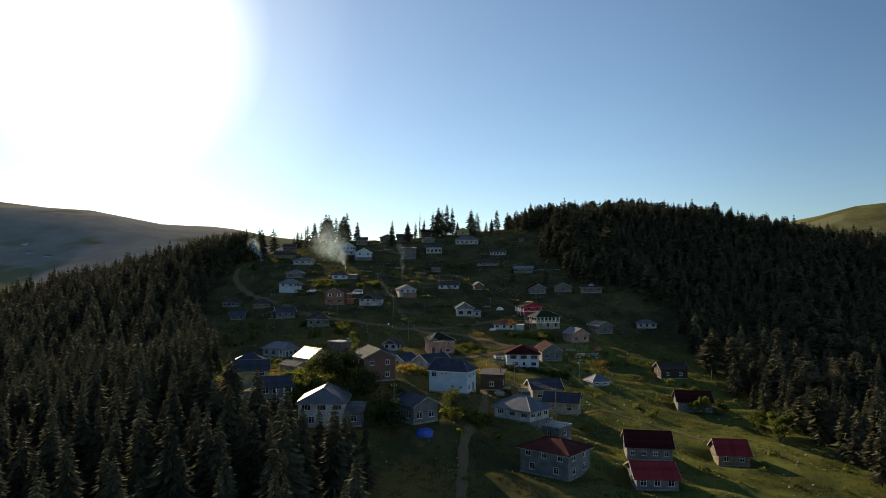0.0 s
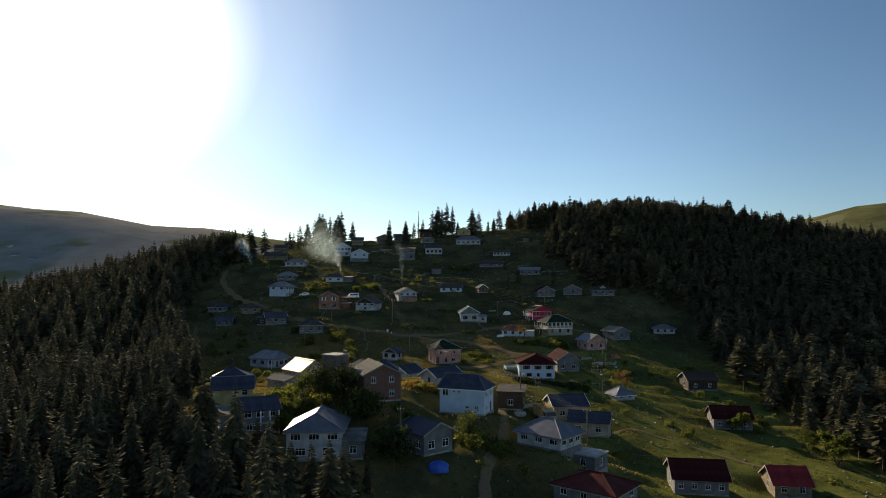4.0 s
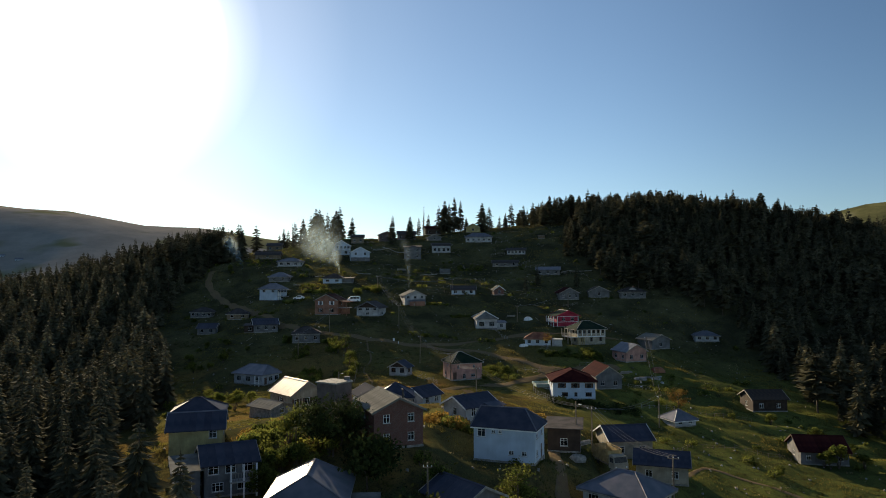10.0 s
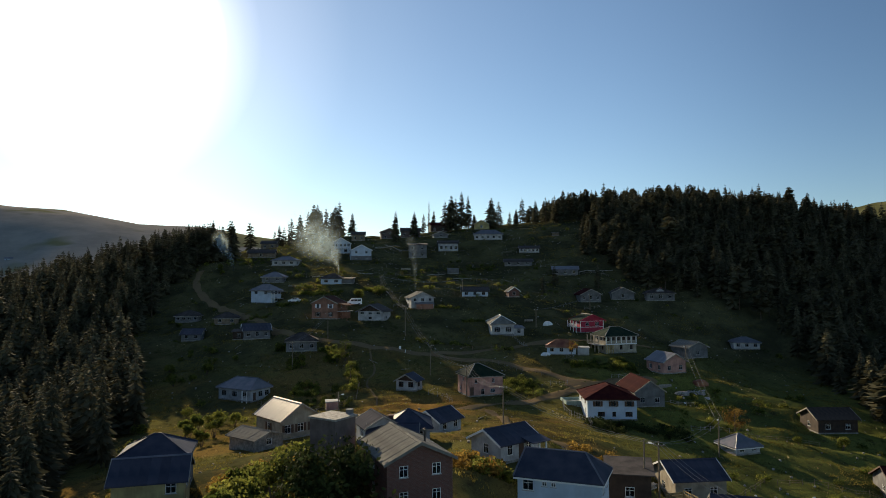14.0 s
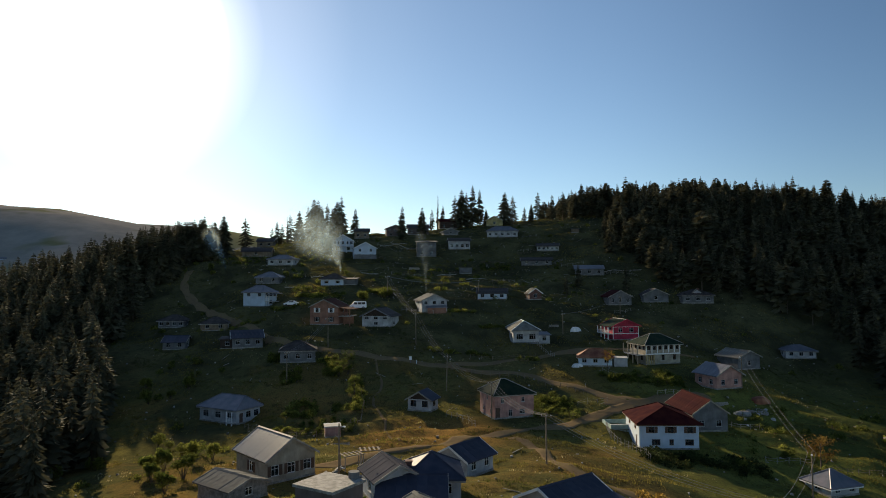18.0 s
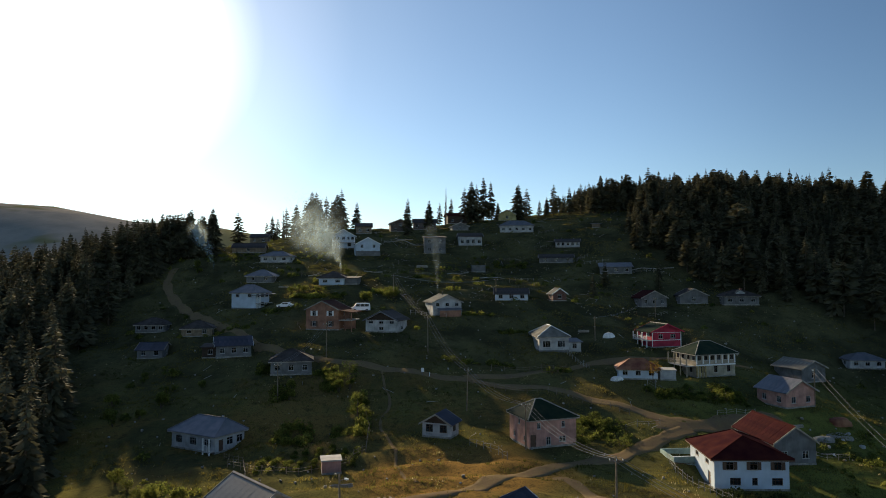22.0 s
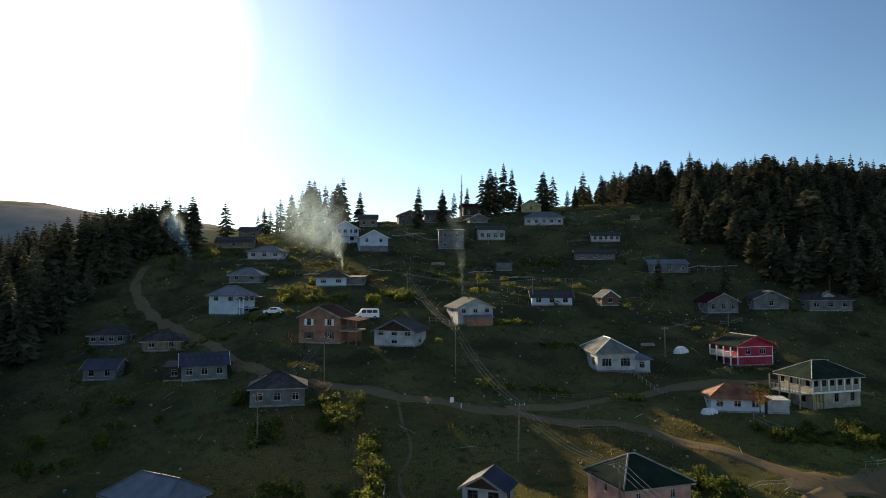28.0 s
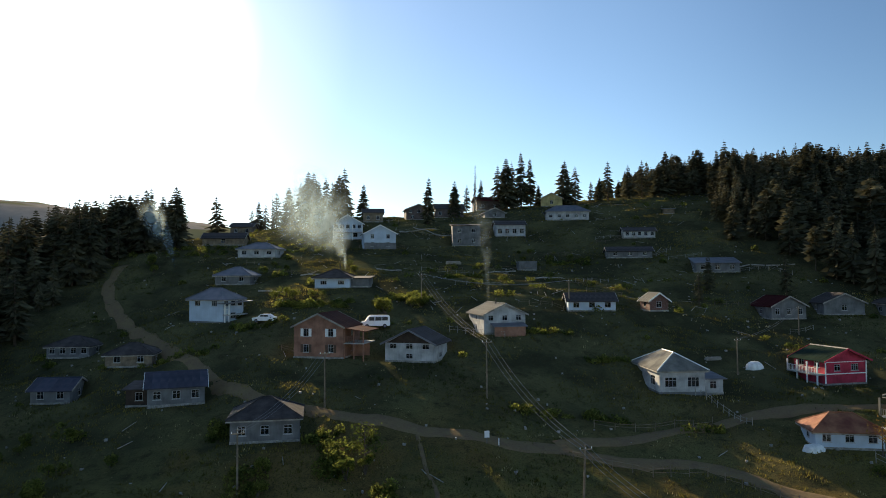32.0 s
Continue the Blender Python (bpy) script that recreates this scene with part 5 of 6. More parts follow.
NEAR = lambda x, y: y < 175 and x > -100
wood("woods", "dark spruce forest below the first houses", lambda x, y: x < polyline(y, LEFT_EDGE) and NEAR(x, y), (-100, -4, 44, 176), 5.2, 7, (10, 16), 0.0, 40, 8, 3)
wood("woods", "dark spruce forest on the slope beside the village", lambda x, y: x < polyline(y, LEFT_EDGE) and not NEAR(x, y), (-215, -40, 44, 440), 5.4, 3, (10, 18), 0.0, 30, 8, 1)
wood("woods", "dark spruce and pine forest on the hill", lambda x, y: x > polyline(y, RIGHT_EDGE), (40, 262, 70, 475), 5.2, 4, (8, 16), 0.15, 28, 8, 1)


# ---- shrubs, grass, stones ----
def shrub(label, h, r, leaves, size, seed, stems=5):
    rng = random.Random(seed)
    root = thing("shrub", pose(0, 0, 0), label, "shrub", "shrubs")
    g, lobes = Geo(), []
    for i in range(stems):
        a, q = rng.uniform(0, 6.28), rng.uniform(0.25, 0.75) * r
        tip = Vector((math.cos(a) * q, math.sin(a) * q, h * rng.uniform(0.45, 0.85)))
        g.rod((0, 0, -0.4), tip * 0.5 + Vector((0, 0, 0.1)), 0.07, 0.05, 5).rod(tip * 0.5 + Vector((0, 0, 0.1)), tip, 0.05, 0.015, 5)
        lobes.append((tip, r * rng.uniform(0.35, 0.6)))
    part("stem", g, BARK, root)
    lg = Geo()
    for i in range(leaves):
        c, s = rng.choice(lobes)
        d = Vector((rng.gauss(0, 1), rng.gauss(0, 1), rng.gauss(0, 0.9))).normalized() * s * rng.uniform(0.45, 1.1)
        p = c + d
        if p.z < 0.1:
            continue
        u = Vector((rng.gauss(0, 1), rng.gauss(0, 1), rng.gauss(0, 1))).normalized()
        w = u.orthogonal().normalized()
        k = size * rng.uniform(0.6, 1.3)
        lg.poly(p - u * k, p + w * k * 0.5, p + u * k, p - w * k * 0.5)
    part("leaves", lg, LEAF, root)
    return root


SHRUBS = [shrub("round leafy shrub with yellow-green leaves", 2.6, 1.7, 620, 0.2, 21), shrub("loose leafy bush in the meadow", 2.0, 1.6, 460, 0.19, 22, 4),
          shrub("tall leafy bush with upright stems", 4.2, 1.8, 820, 0.22, 23, 7), shrub("low broad weed clump", 1.1, 1.5, 360, 0.17, 24, 6)]


def bush(k, x, y, s):
    copy_thing(SHRUBS[k], pose(x, y, H(x, y), 0, 0, rng.uniform(0, 360)) @ Matrix.Diagonal((s, s, s * rng.uniform(0.8, 1.15), 1)))


rng = random.Random(31)
# leafy banks and gardens that catch the sun
THICKETS = (  # kind, middle x, y, half widths, count, size
    (2, -29, 137, 4.5, 3.5, 16, 1.1), (0, -33, 133.5, 4, 2.5, 12, 1.2), (0, -25, 134, 4, 3, 12, 1.1), (2, -19.5, 139, 2.5, 2.5, 7, 0.9), (1, -8, 132, 3, 2, 6, 0.9), (1, 6, 127, 4, 3, 8, 0.9),
    (2, -35, 248.5, 1.5, 2.5, 4, 0.7), (0, -45, 247, 2, 3, 4, 0.8),
    (3, 30, 248, 9, 3.0, 26, 1.0), (1, 9, 232, 5, 6, 14, 0.8), (3, 8, 229, 5, 6, 14, 0.9), (0, -37, 297, 2.2, 1.8, 5, 1.0), (1, -30, 303, 3, 2, 7, 0.9), (1, -53, 307, 5, 2, 8, 0.8), (0, -92, 333, 2, 2, 4, 1.0),
    (3, 48, 178, 14, 9, 9, 0.8), (0, 56, 171, 3, 3, 2, 1.0), (2, 70, 185, 5, 8, 10, 1.0), (0, 61, 204, 8, 5, 4, 0.9), (2, 78, 165, 5, 9, 12, 1.2), (1, 42, 206, 9, 7, 6, 0.8), (3, 58, 228, 10, 8, 12, 0.9),
    (1, -62, 205, 12, 10, 18, 0.9), (0, -75, 240, 8, 10, 10, 0.9), (1, -70, 256, 8, 5, 10, 0.8), (0, -46, 196, 5, 5, 10, 1.0), (2, -50, 186, 4, 6, 8, 0.9), (3, -20, 320, 20, 12, 26, 0.8), (1, -60, 330, 16, 8, 14, 0.8), (3, 20, 322, 14, 8, 16, 0.8), (1, 5, 352, 14, 6, 12, 0.8))
for k, x, y, a, b, n, s in THICKETS:
    for i in range(round(n * 0.62)):
        bush(k, x + rng.uniform(-a, a), y + rng.uniform(-b, b), s * rng.uniform(0.6, 1.15))
for p in SHRUBS:
    for o in (*p.children, p):
        bpy.data.objects.remove(o)


def scatter(n, seed, box, keep):
    r = np.random.RandomState(seed)
    x, y = r.uniform(box[0], box[1], n), r.uniform(box[2], box[3], n)
    ok = keep(x, y)
    ok[ok] = untrodden(x[ok], y[ok])
    x, y = x[ok], y[ok]
    return r, x, y, heights(x, y)


TRACKS = np.array(TRODDEN)


def untrodden(x, y):
    """False on roads and paths."""
    ok = np.ones(len(x), bool)
    for a, b, r in TRACKS:
        ok &= (x - a) ** 2 + (y - b) ** 2 > r * r
    return ok


def clump(x, y):
    return np.sin(x * 0.23 + 1.3 * np.sin(y * 0.19)) + np.sin(y * 0.31 + 1.1 * np.sin(x * 0.27)) + 0.6 * np.sin(x * 0.9 + y * 0.7)


def grass_stuff(name, label, n, seed, box, tall, wide, keep, material):
    r, x, y, z = scatter(n, seed, box, keep)
    k = len(x)
    vs = []
    for b in range(4):
        a, h, lean = r.uniform(0, 6.28, k), tall * r.uniform(0.5, 1.3, k), r.uniform(0.1, 0.6, k)
        ox, oy = r.uniform(-0.3, 0.3, k), r.uniform(-0.3, 0.3, k)
        ca, sa, la = np.cos(a), np.sin(a), r.uniform(0, 6.28, k)
        p0 = np.c_[x + ox - ca * wide, y + oy - sa * wide, z - 0.1]
        p1 = np.c_[x + ox + ca * wide, y + oy + sa * wide, z - 0.1]
        p2 = np.c_[x + ox + np.cos(la) * h * lean, y + oy + np.sin(la) * h * lean, z + h]
        vs.append(np.stack([p0, p1, p2], 1).reshape(-1, 3))
    v = np.concatenate(vs)
    return tagged(new(name, mesh_of(v, np.arange(len(v)).reshape(-1, 3), name, (material,))), label, "grass", kind="stuff")


def left_of(y):
    return np.interp(y, [p[0] for p in LEFT_EDGE], [p[1] for p in LEFT_EDGE])


def right_of(y):
    return np.interp(y, [p[0] for p in RIGHT_EDGE], [p[1] for p in RIGHT_EDGE])


def thicket_stuff(name, label, n, seed, keep, size):
    """Far bushes, each a heap of leaves, in one mesh."""
    r, x, y, z = scatter(n, seed, (-112, 92, 105, 408), keep)
    vs = []
    for i in range(len(x)):
        s, m = size * r.uniform(0.5, 1.4), 90
        d = r.normal(size=(m, 3))
        d /= np.linalg.norm(d, axis=1)[:, None]
        d[:, 2] = np.abs(d[:, 2])
        c = d * s * r.uniform(0.5, 1.05, (m, 1)) * (1, 1, 1.05) + (x[i], y[i], z[i])
        u = r.normal(size=(m, 3))
        u /= np.linalg.norm(u, axis=1)[:, None]
        w = np.cross(u, r.normal(size=(m, 3)))
        w /= np.linalg.norm(w, axis=1)[:, None]
        k = 0.2 * s * r.uniform(0.7, 1.4, (m, 1))
        vs.append(np.stack([c - u * k, c + w * k * 0.6, c + u * k, c - w * k * 0.6], 1).reshape(-1, 3))
    v = np.concatenate(vs)
    return tagged(new(name, mesh_of(v, np.arange(len(v)).reshape(-1, 4), name, (LEAF,))), label, "bushes", kind="stuff")


def hedge_stuff(name, label, beds, seed, size, material, tall=1.0):
    """Leafy growth over beds (x, y, half width, half depth, heaps), in one mesh."""
    r, vs = np.random.RandomState(seed), []
    for bx0, by0, a, b, n in beds:
        for i in range(n):
            x, y = bx0 + a * r.uniform(-1, 1), by0 + b * r.uniform(-1, 1)
            s, m = size * r.uniform(0.5, 1.5), 70
            d = r.normal(size=(m, 3))
            d /= np.linalg.norm(d, axis=1)[:, None]
            d[:, 2] = np.abs(d[:, 2]) * tall
            c = d * s * r.uniform(0.5, 1.05, (m, 1)) + (x, y, H(x, y))
            u = r.normal(size=(m, 3))
            u /= np.linalg.norm(u, axis=1)[:, None]
            w = np.cross(u, r.normal(size=(m, 3)))
            w /= np.linalg.norm(w, axis=1)[:, None]
            k = 0.16 * s * r.uniform(0.7, 1.4, (m, 1)) + 0.03
            vs.append(np.stack([c - u * k, c + w * k * 0.55, c + u * k, c - w * k * 0.55], 1).reshape(-1, 3))
    v = np.concatenate(vs)
    return tagged(new(name, mesh_of(v, np.arange(len(v)).reshape(-1, 4), name, (material,))), label, "bushes", kind="stuff")


hedge_stuff("hedge", "sunlit leafy bushes along the bank", ((-30, 147, 4, 4, 60), (-32, 142, 4, 3, 40), (-27, 163, 5, 3, 30), (-24, 139, 4, 3, 30), (4, 131, 5, 3, 26), (-4, 150, 2.5, 2, 12)), 71, 1.0, LEAF)
hedge_stuff("garden_plants", "rows of leafy garden plants and beans", ((-41, 230, 3, 3.5, 60), (-29.8, 233, 0.9, 4.5, 44), (-31.5, 242, 1.6, 3.5, 30), (-37.5, 251, 1.8, 3, 34), (-39.5, 256, 2, 1.5, 18), (-52.5, 257.5, 1.2, 1.8, 20), (-47, 247, 2.2, 2.5, 22), (-33.5, 231, 1.5, 2, 14), (10, 231, 4, 5, 30)), 72, 0.75, LEAF, 1.3)
hedge_stuff("garden_plants", "low rows of cabbages and potatoes", tuple((-43 + 1.9 * k, 219.5 + 0.2 * k, 0.35, 4.5, 26) for k in range(8)), 76, 0.4, LEAF)
hedge_stuff("garden_plants", "low bright green potato rows beside the road", tuple((24.5 + 1.5 * k, 247.5 - 0.12 * k, 0.5, 2.6, 30) for k in range(11)), 77, 0.34, LEAF)
# the shade over this garden is painted into its leaf colour
hedge_stuff("garden_plants", "kitchen garden in shade-dark leaves below the white house", ((24, 203.5, 6, 3, 90), (33, 203, 4, 4, 40), (20, 199, 4, 2, 24)), 75, 0.75, SHADELEAF)
hedge_stuff("bracken", "rust-brown dry bracken on the bank", ((-6.5, 151, 3, 2.5, 46), (-36, 146, 2.5, 3, 24), (-29, 151, 3, 2, 16), (12, 172, 3, 4, 18)), 73, 0.8, DRYLEAF)
hedge_stuff("hedge", "sunlit yellow-green scrub on the terraces", ((-46.9, 301.6, 5, 1.6, 50), (-32.6, 307, 4, 2.5, 46), (-53, 301.8, 3, 1.2, 22), (-20, 326, 4, 2, 30), (-57, 292, 5, 1.2, 20), (0.4, 281.7, 4, 0.8, 16), (-7, 289.8, 4, 0.8, 16), (-8, 264.7, 9, 0.8, 30), (3, 348, 10, 1.0, 30), (8, 262, 2.5, 1, 14), (-68, 284, 6, 1.5, 20), (-85, 345, 8, 4, 40), (-62, 352, 8, 4, 30), (50, 228, 6, 5, 24), (44, 215, 5, 4, 10)), 74, 0.75, LEAF)
thicket_stuff("bushes", "scattered low bushes and weeds on the slopes", 900, 45, lambda x, y: (x > left_of(y)) & (x < right_of(y)) & (clump(x * 1.3, y * 1.2 + 40) > 0.5) & ((y > 280) | (x < -45) | (x > 52) | (y < 150)), 0.9)
grass_stuff("meadow_grass", "tufts of green and dry meadow grass", 170000, 41, (-115, 95, 100, 412), 0.2, 0.06, lambda x, y: (x > left_of(y)) & (x < right_of(y)) & (clump(x, y) > -0.3), GRASS)
grass_stuff("tall_weeds", "tall weeds along banks and fences", 30000, 42, (-115, 95, 100, 412), 0.3, 0.07, lambda x, y: (x > left_of(y)) & (x < right_of(y)) & (clump(x, y) > 0.9), GRASS)


grass_stuff("dry_grass", "pale dry grass stalks in the meadow", 22000, 47, (-112, 92, 100, 410), 0.22, 0.05, lambda x, y: (x > left_of(y)) & (x < right_of(y)) & (clump(x * 1.7 + 5, y * 1.5) > 0.8), STRAW)


def stones(n, seed):
    r, x, y, z = scatter(n, seed, (-100, 85, 110, 405), lambda x, y: (x > left_of(y)) & (x < right_of(y)))
    cube = np.array([(-1, -1, -1), (1, -1, -1), (1, 1, -1), (-1, 1, -1), (-1, -1, 1), (1, -1, 1), (1, 1, 1), (-1, 1, 1)], float)
    quads = np.array([(0, 3, 2, 1), (4, 5, 6, 7), (0, 1, 5, 4), (1, 2, 6, 5), (2, 3, 7, 6), (3, 0, 4, 7)])
    vs, fs = [], []
    for i in range(len(x)):
        s = r.uniform(0.07, 0.22)
        vs.append(cube * s * r.uniform(0.5, 1.1, (8, 3)) + (x[i], y[i], z[i] + s * 0.3))
        fs.append(quads + 8 * i)
    return tagged(new("stones", mesh_of(np.concatenate(vs), np.concatenate(fs), "stones", (STONE,))), "loose pale field stones in the grass", "stones", kind="stuff")


stones(1300, 43)


def sticks(name, label, n, seed, box, size, material, keep):
    """Loose poles, boards and dead branches lying on the ground, in one mesh."""
    r, x, y, z = scatter(n, seed, box, keep)
    g = Geo()
    for i in range(len(x)):
        a, k = r.uniform(0, 3.14), size * r.uniform(0.4, 1.5)
        dx, dy = math.cos(a) * k * 0.5, math.sin(a) * k * 0.5
        p, q = (x[i] - dx, y[i] - dy), (x[i] + dx, y[i] + dy)
        g.rod((*p, H(*p) + 0.1), (*q, H(*q) + r.uniform(0.1, 0.5)), 0.06, 0.045, 4)
    return tagged(new(name, g.mesh(name, material)), label, "timber", kind="stuff")


sticks("branches", "bleached poles and dead branches on the slope", 380, 44, (-78, 44, 296, 392), 2.0, PALEWOOD, lambda x, y: clump(x * 1.1 + 9, y) > -0.2)
sticks("branches", "scattered boards and sticks among the plots", 130, 46, (-66, 62, 150, 290), 1.6, PALEWOOD, lambda x, y: clump(x + 20, y * 1.1) > 0.3)


# ---- poles, wires, fences ----
def power_pole(x, y, h, arm=1.4, turn=0.0, lamp=False, lean=0.0):
    root = thing("power_pole", pose(x, y, H(x, y), lean, lean * 0.6, turn), "weathered wooden power pole with a cross-arm" if not lamp else "wooden pole with a small street lamp", "pole", "power poles")
    part("shaft", Geo().rod((0, 0, -0.8), (0, 0, h), 0.13, 0.09, 8), WOOD, root)
    if arm:
        part("cross_arm", Geo().box(-arm / 2, -0.14, h - 0.5, arm / 2, -0.09, h - 0.38), WOOD, root)
        for s in (-0.45, 0, 0.45):
            part("insulator", Geo().rod((s * arm, -0.115, h - 0.37), (s * arm, -0.115, h - 0.2), 0.05, 0.03), LAMPGLASS, root)
    if lamp:
        a = part("lamp_arm", Geo().rod((0, -0.08, h - 0.6), (0, -1.0, h - 0.2), 0.03), ZINC, root)
        part("lamp_head", Geo().box(-0.12, -1.4, h - 0.26, 0.12, -0.95, h - 0.14), LAMPGLASS, a, "pale lamp head")
    return (x, y, H(x, y) + h - 0.2)


def power_line(a, b, n=3, sag=1.3, gap=0.6):
    a, b = Vector(a), Vector(b)
    root = thing("power_line", Matrix.Translation(a), "sagging overhead wires between two poles", "cable", "overhead wires")
    side = Vector(((b - a).y, -(b - a).x, 0)).normalized()
    for k in range(n):
        g, o = Geo(), side * gap * (k - (n - 1) / 2)
        pts = [(b - a) * t - Vector((0, 0, (4 * sag + 0.3 * k) * t * (1 - t))) + o for t in np.linspace(0, 1, 13)]
        g.tube(pts, 0.019)
        part("wire", g, CABLE, root)


PA = power_pole(-29, 302, 6.5, turn=20)
PB = power_pole(-19.4, 267, 8.0, turn=15)
PK = power_pole(-12.2, 240, 7.5, turn=20, lean=2.0)
PJ = power_pole(-4.2, 221.2, 7.0, turn=10)
P1 = power_pole(0.2, 186.2, 6.4, turn=-5)
P8 = power_pole(16.4, 157.0, 7.0, turn=-20)
P9 = power_pole(22.8, 139.0, 8.5, turn=-20)
PV = power_pole(-40.7, 263, 7.5, turn=30)
PW = power_pole(-47.0, 246, 7.0, turn=30)
P3 = power_pole(19.4, 277.5, 5.6, arm=1.0)
PR = power_pole(38.2, 191.5, 6.8, arm=0, turn=-30, lamp=True)
PQ = power_pole(40.8, 300, 5.4, arm=1.0)
power_pole(-26.4, 181.6, 7.6, arm=0, turn=40, lamp=True)
PU = power_pole(-1.6, 300.5, 6.0, arm=0.9)
PS = power_pole(52.0, 244.0, 7.0, arm=0, lamp=True, turn=-40)
power_pole(-8.8, 123.5, 7.0, arm=1.0)
power_pole(12.6, 150.5, 7.0, arm=0, lamp=True, turn=20)
for a_, b_ in ((PA, PB), (PB, PK), (PK, PJ), (PJ, P1), (P1, P8), (P8, P9), (PV, PW), (PA, PU)):
    power_line(a_, b_)
power_line(PR, PS, 2, 1.0, 1.0)
power_line(P3, PQ, 2, 1.0, 0.4)
power_line(P8, PR, 2, 1.2, 1.0)


def fence(label, pts, post_mat, h=1.1, step=2.0, rails=2, board=False):
    root = thing("fence", pose(0, 0, 0), label, "fence", "fences")
    run = []
    for (x0, y0), (x1, y1) in zip(pts, pts[1:]):
        n = max(1, round(math.hypot(x1 - x0, y1 - y0) / step))
        run += [(x0 + (x1 - x0) * i / n, y0 + (y1 - y0) * i / n) for i in range(n)]
    run.append(pts[-1])
    tops = []
    for x, y in run:
        z, a = H(x, y), h * rng.uniform(0.85, 1.12)
        lx, ly = rng.uniform(-0.07, 0.07), rng.uniform(-0.07, 0.07)
        part("post", Geo().rod((x, y, z - 0.4), (x + lx, y + ly, z + a), 0.055, 0.045, 5), post_mat, root)
        tops.append(Vector((x, y, z)))
    for k in range(rails):
        f = (0.45, 0.85)[k % 2] * h
        for p, q in zip(tops, tops[1:]):
            if rng.random() < 0.93:
                part("rail", Geo().rod(p + Vector((0, 0, f + rng.uniform(-0.06, 0.06))), q + Vector((0, 0, f + rng.uniform(-0.06, 0.06))), 0.03, 0.026, 4), post_mat, root)
    return root


fence("wooden post-and-rail fence along the road", [(-10.5, 253.2), (-2, 251.0), (4, 250.6), (11, 244.5), (16.5, 239.5)], WOOD)
fence("pale picket fence down the slope", [(10.5, 271), (12.5, 266.5), (14.6, 262.5)], PALEWOOD, 1.0, 1.0)
fence("pale fence by the road bank", [(23.5, 251.5), (27, 247.6)], PALEWOOD, 1.2, 2.0)
fence("wooden garden fence beside the cottage", [(-12.5, 223), (-8.5, 219), (-7.5, 216)], PALEWOOD, 1.2, 1.5)
fence("crooked garden fence round the vegetable plot", [(-30.5, 240), (-28.6, 232), (-28.4, 224), (-30, 217), (-35, 214.5), (-42, 215), (-48, 219)], WOOD, 1.1, 1.6)
fence("wooden fence before the red-roofed house", [(16.0, 218), (15.3, 212), (16.2, 207), (17.8, 201.5), (17.6, 198)], PALEWOOD, 1.2, 1.2)
fence("wooden fence of the lower field", [(33, 172), (41, 181), (50, 183), (60, 181)], WOOD, 1.0, 2.2)
fence("old fence across the lower field", [(32, 150), (42, 152), (52, 149)], WOOD, 1.0, 2.4)
fence("fence at the edge of the upper meadow", [(47, 204), (56, 207), (64, 206)], WOOD, 1.0, 2.2)
fence("wooden fence on the upper slope", [(-24, 289), (-20, 288.5), (-15, 286)], PALEWOOD, 1.0, 1.6)
fence("wooden fence below the hilltop houses", [(-38, 372), (-30, 368), (-22, 364.5), (-20, 362)], PALEWOOD, 1.1, 2.0)
fence("long rail fence beside the grey house", [(44, 331), (50, 330), (54, 327)], PALEWOOD, 1.0, 2.0)
fence("fence by the garden of the white house", [(-50, 224), (-46, 220), (-44, 214)], WOOD, 1.1, 1.6)
fence("fence on the terrace of the slope", [(-6, 262), (2, 262.5), (10, 264)], WOOD, 1.0, 2.5)

# low fences and log edges along the terraces of the upper slope
for i in range(24):
    x, y = rng.uniform(-72, 34), rng.uniform(300, 388)
    k, e = rng.uniform(5, 13), rng.uniform(-1.5, 1.5)
    fence("weathered rail fence along a terrace of the slope", [(x, y), (x + k * 0.5, y + e * 0.4), (x + k, y + e)], rng.choice((WOOD, PALEWOOD, WOOD)), 0.9, 2.2, 2)
for i in range(6):
    x, y = rng.uniform(-60, 60), rng.uniform(190, 300)
    k, e = rng.uniform(4, 9), rng.uniform(-2.5, 2.5)
    fence("short weathered rail fence between the plots", [(x, y), (x + k, y + e)], rng.choice((WOOD, PALEWOOD)), 1.0, 2.0, 2)


# ---- vehicles ----
def vehicle(name, label, category, m, profile, width, wheels, r, glass_panes, paint):
    """A body extruded across the car from a side profile, with tumblehome, panes and wheels."""
    root = thing(name, m, label, category)
    g, k = Geo(), len(profile)
    top = max(p[1] for p in profile)
    for s in (-1, 1):
        for inset in (0.0,):
            g.v += [(px_, s * (width / 2 - 0.12 * max(0, (pz_ - 0.9) / (top - 0.9))), pz_) for px_, pz_ in profile]
    g.f = [tuple(range(k - 1, -1, -1)), tuple(range(k, 2 * k))] + [(i, (i + 1) % k, k + (i + 1) % k, k + i) for i in range(k)]
    part("body", g, paint, root)
    for s in (-1, 1):
        for a, b, z0, z1 in glass_panes:
            y = s * (width / 2 - 0.05)
            part("side_window", Geo().box(a, min(y, y + s * 0.03), z0, b, max(y, y + s * 0.03), z1), SOOT, root, "dark side window")
        for x in wheels:
            ty = part("tyre", Geo().rod((x, s * (width / 2 - 0.22), r), (x, s * (width / 2 + 0.01), r), r, k=14), RUBBER, root)
            part("rim", Geo().rod((x, s * (width / 2), r), (x, s * (width / 2 + 0.025), r), r * 0.6, k=10), ZINC, ty)
    return root


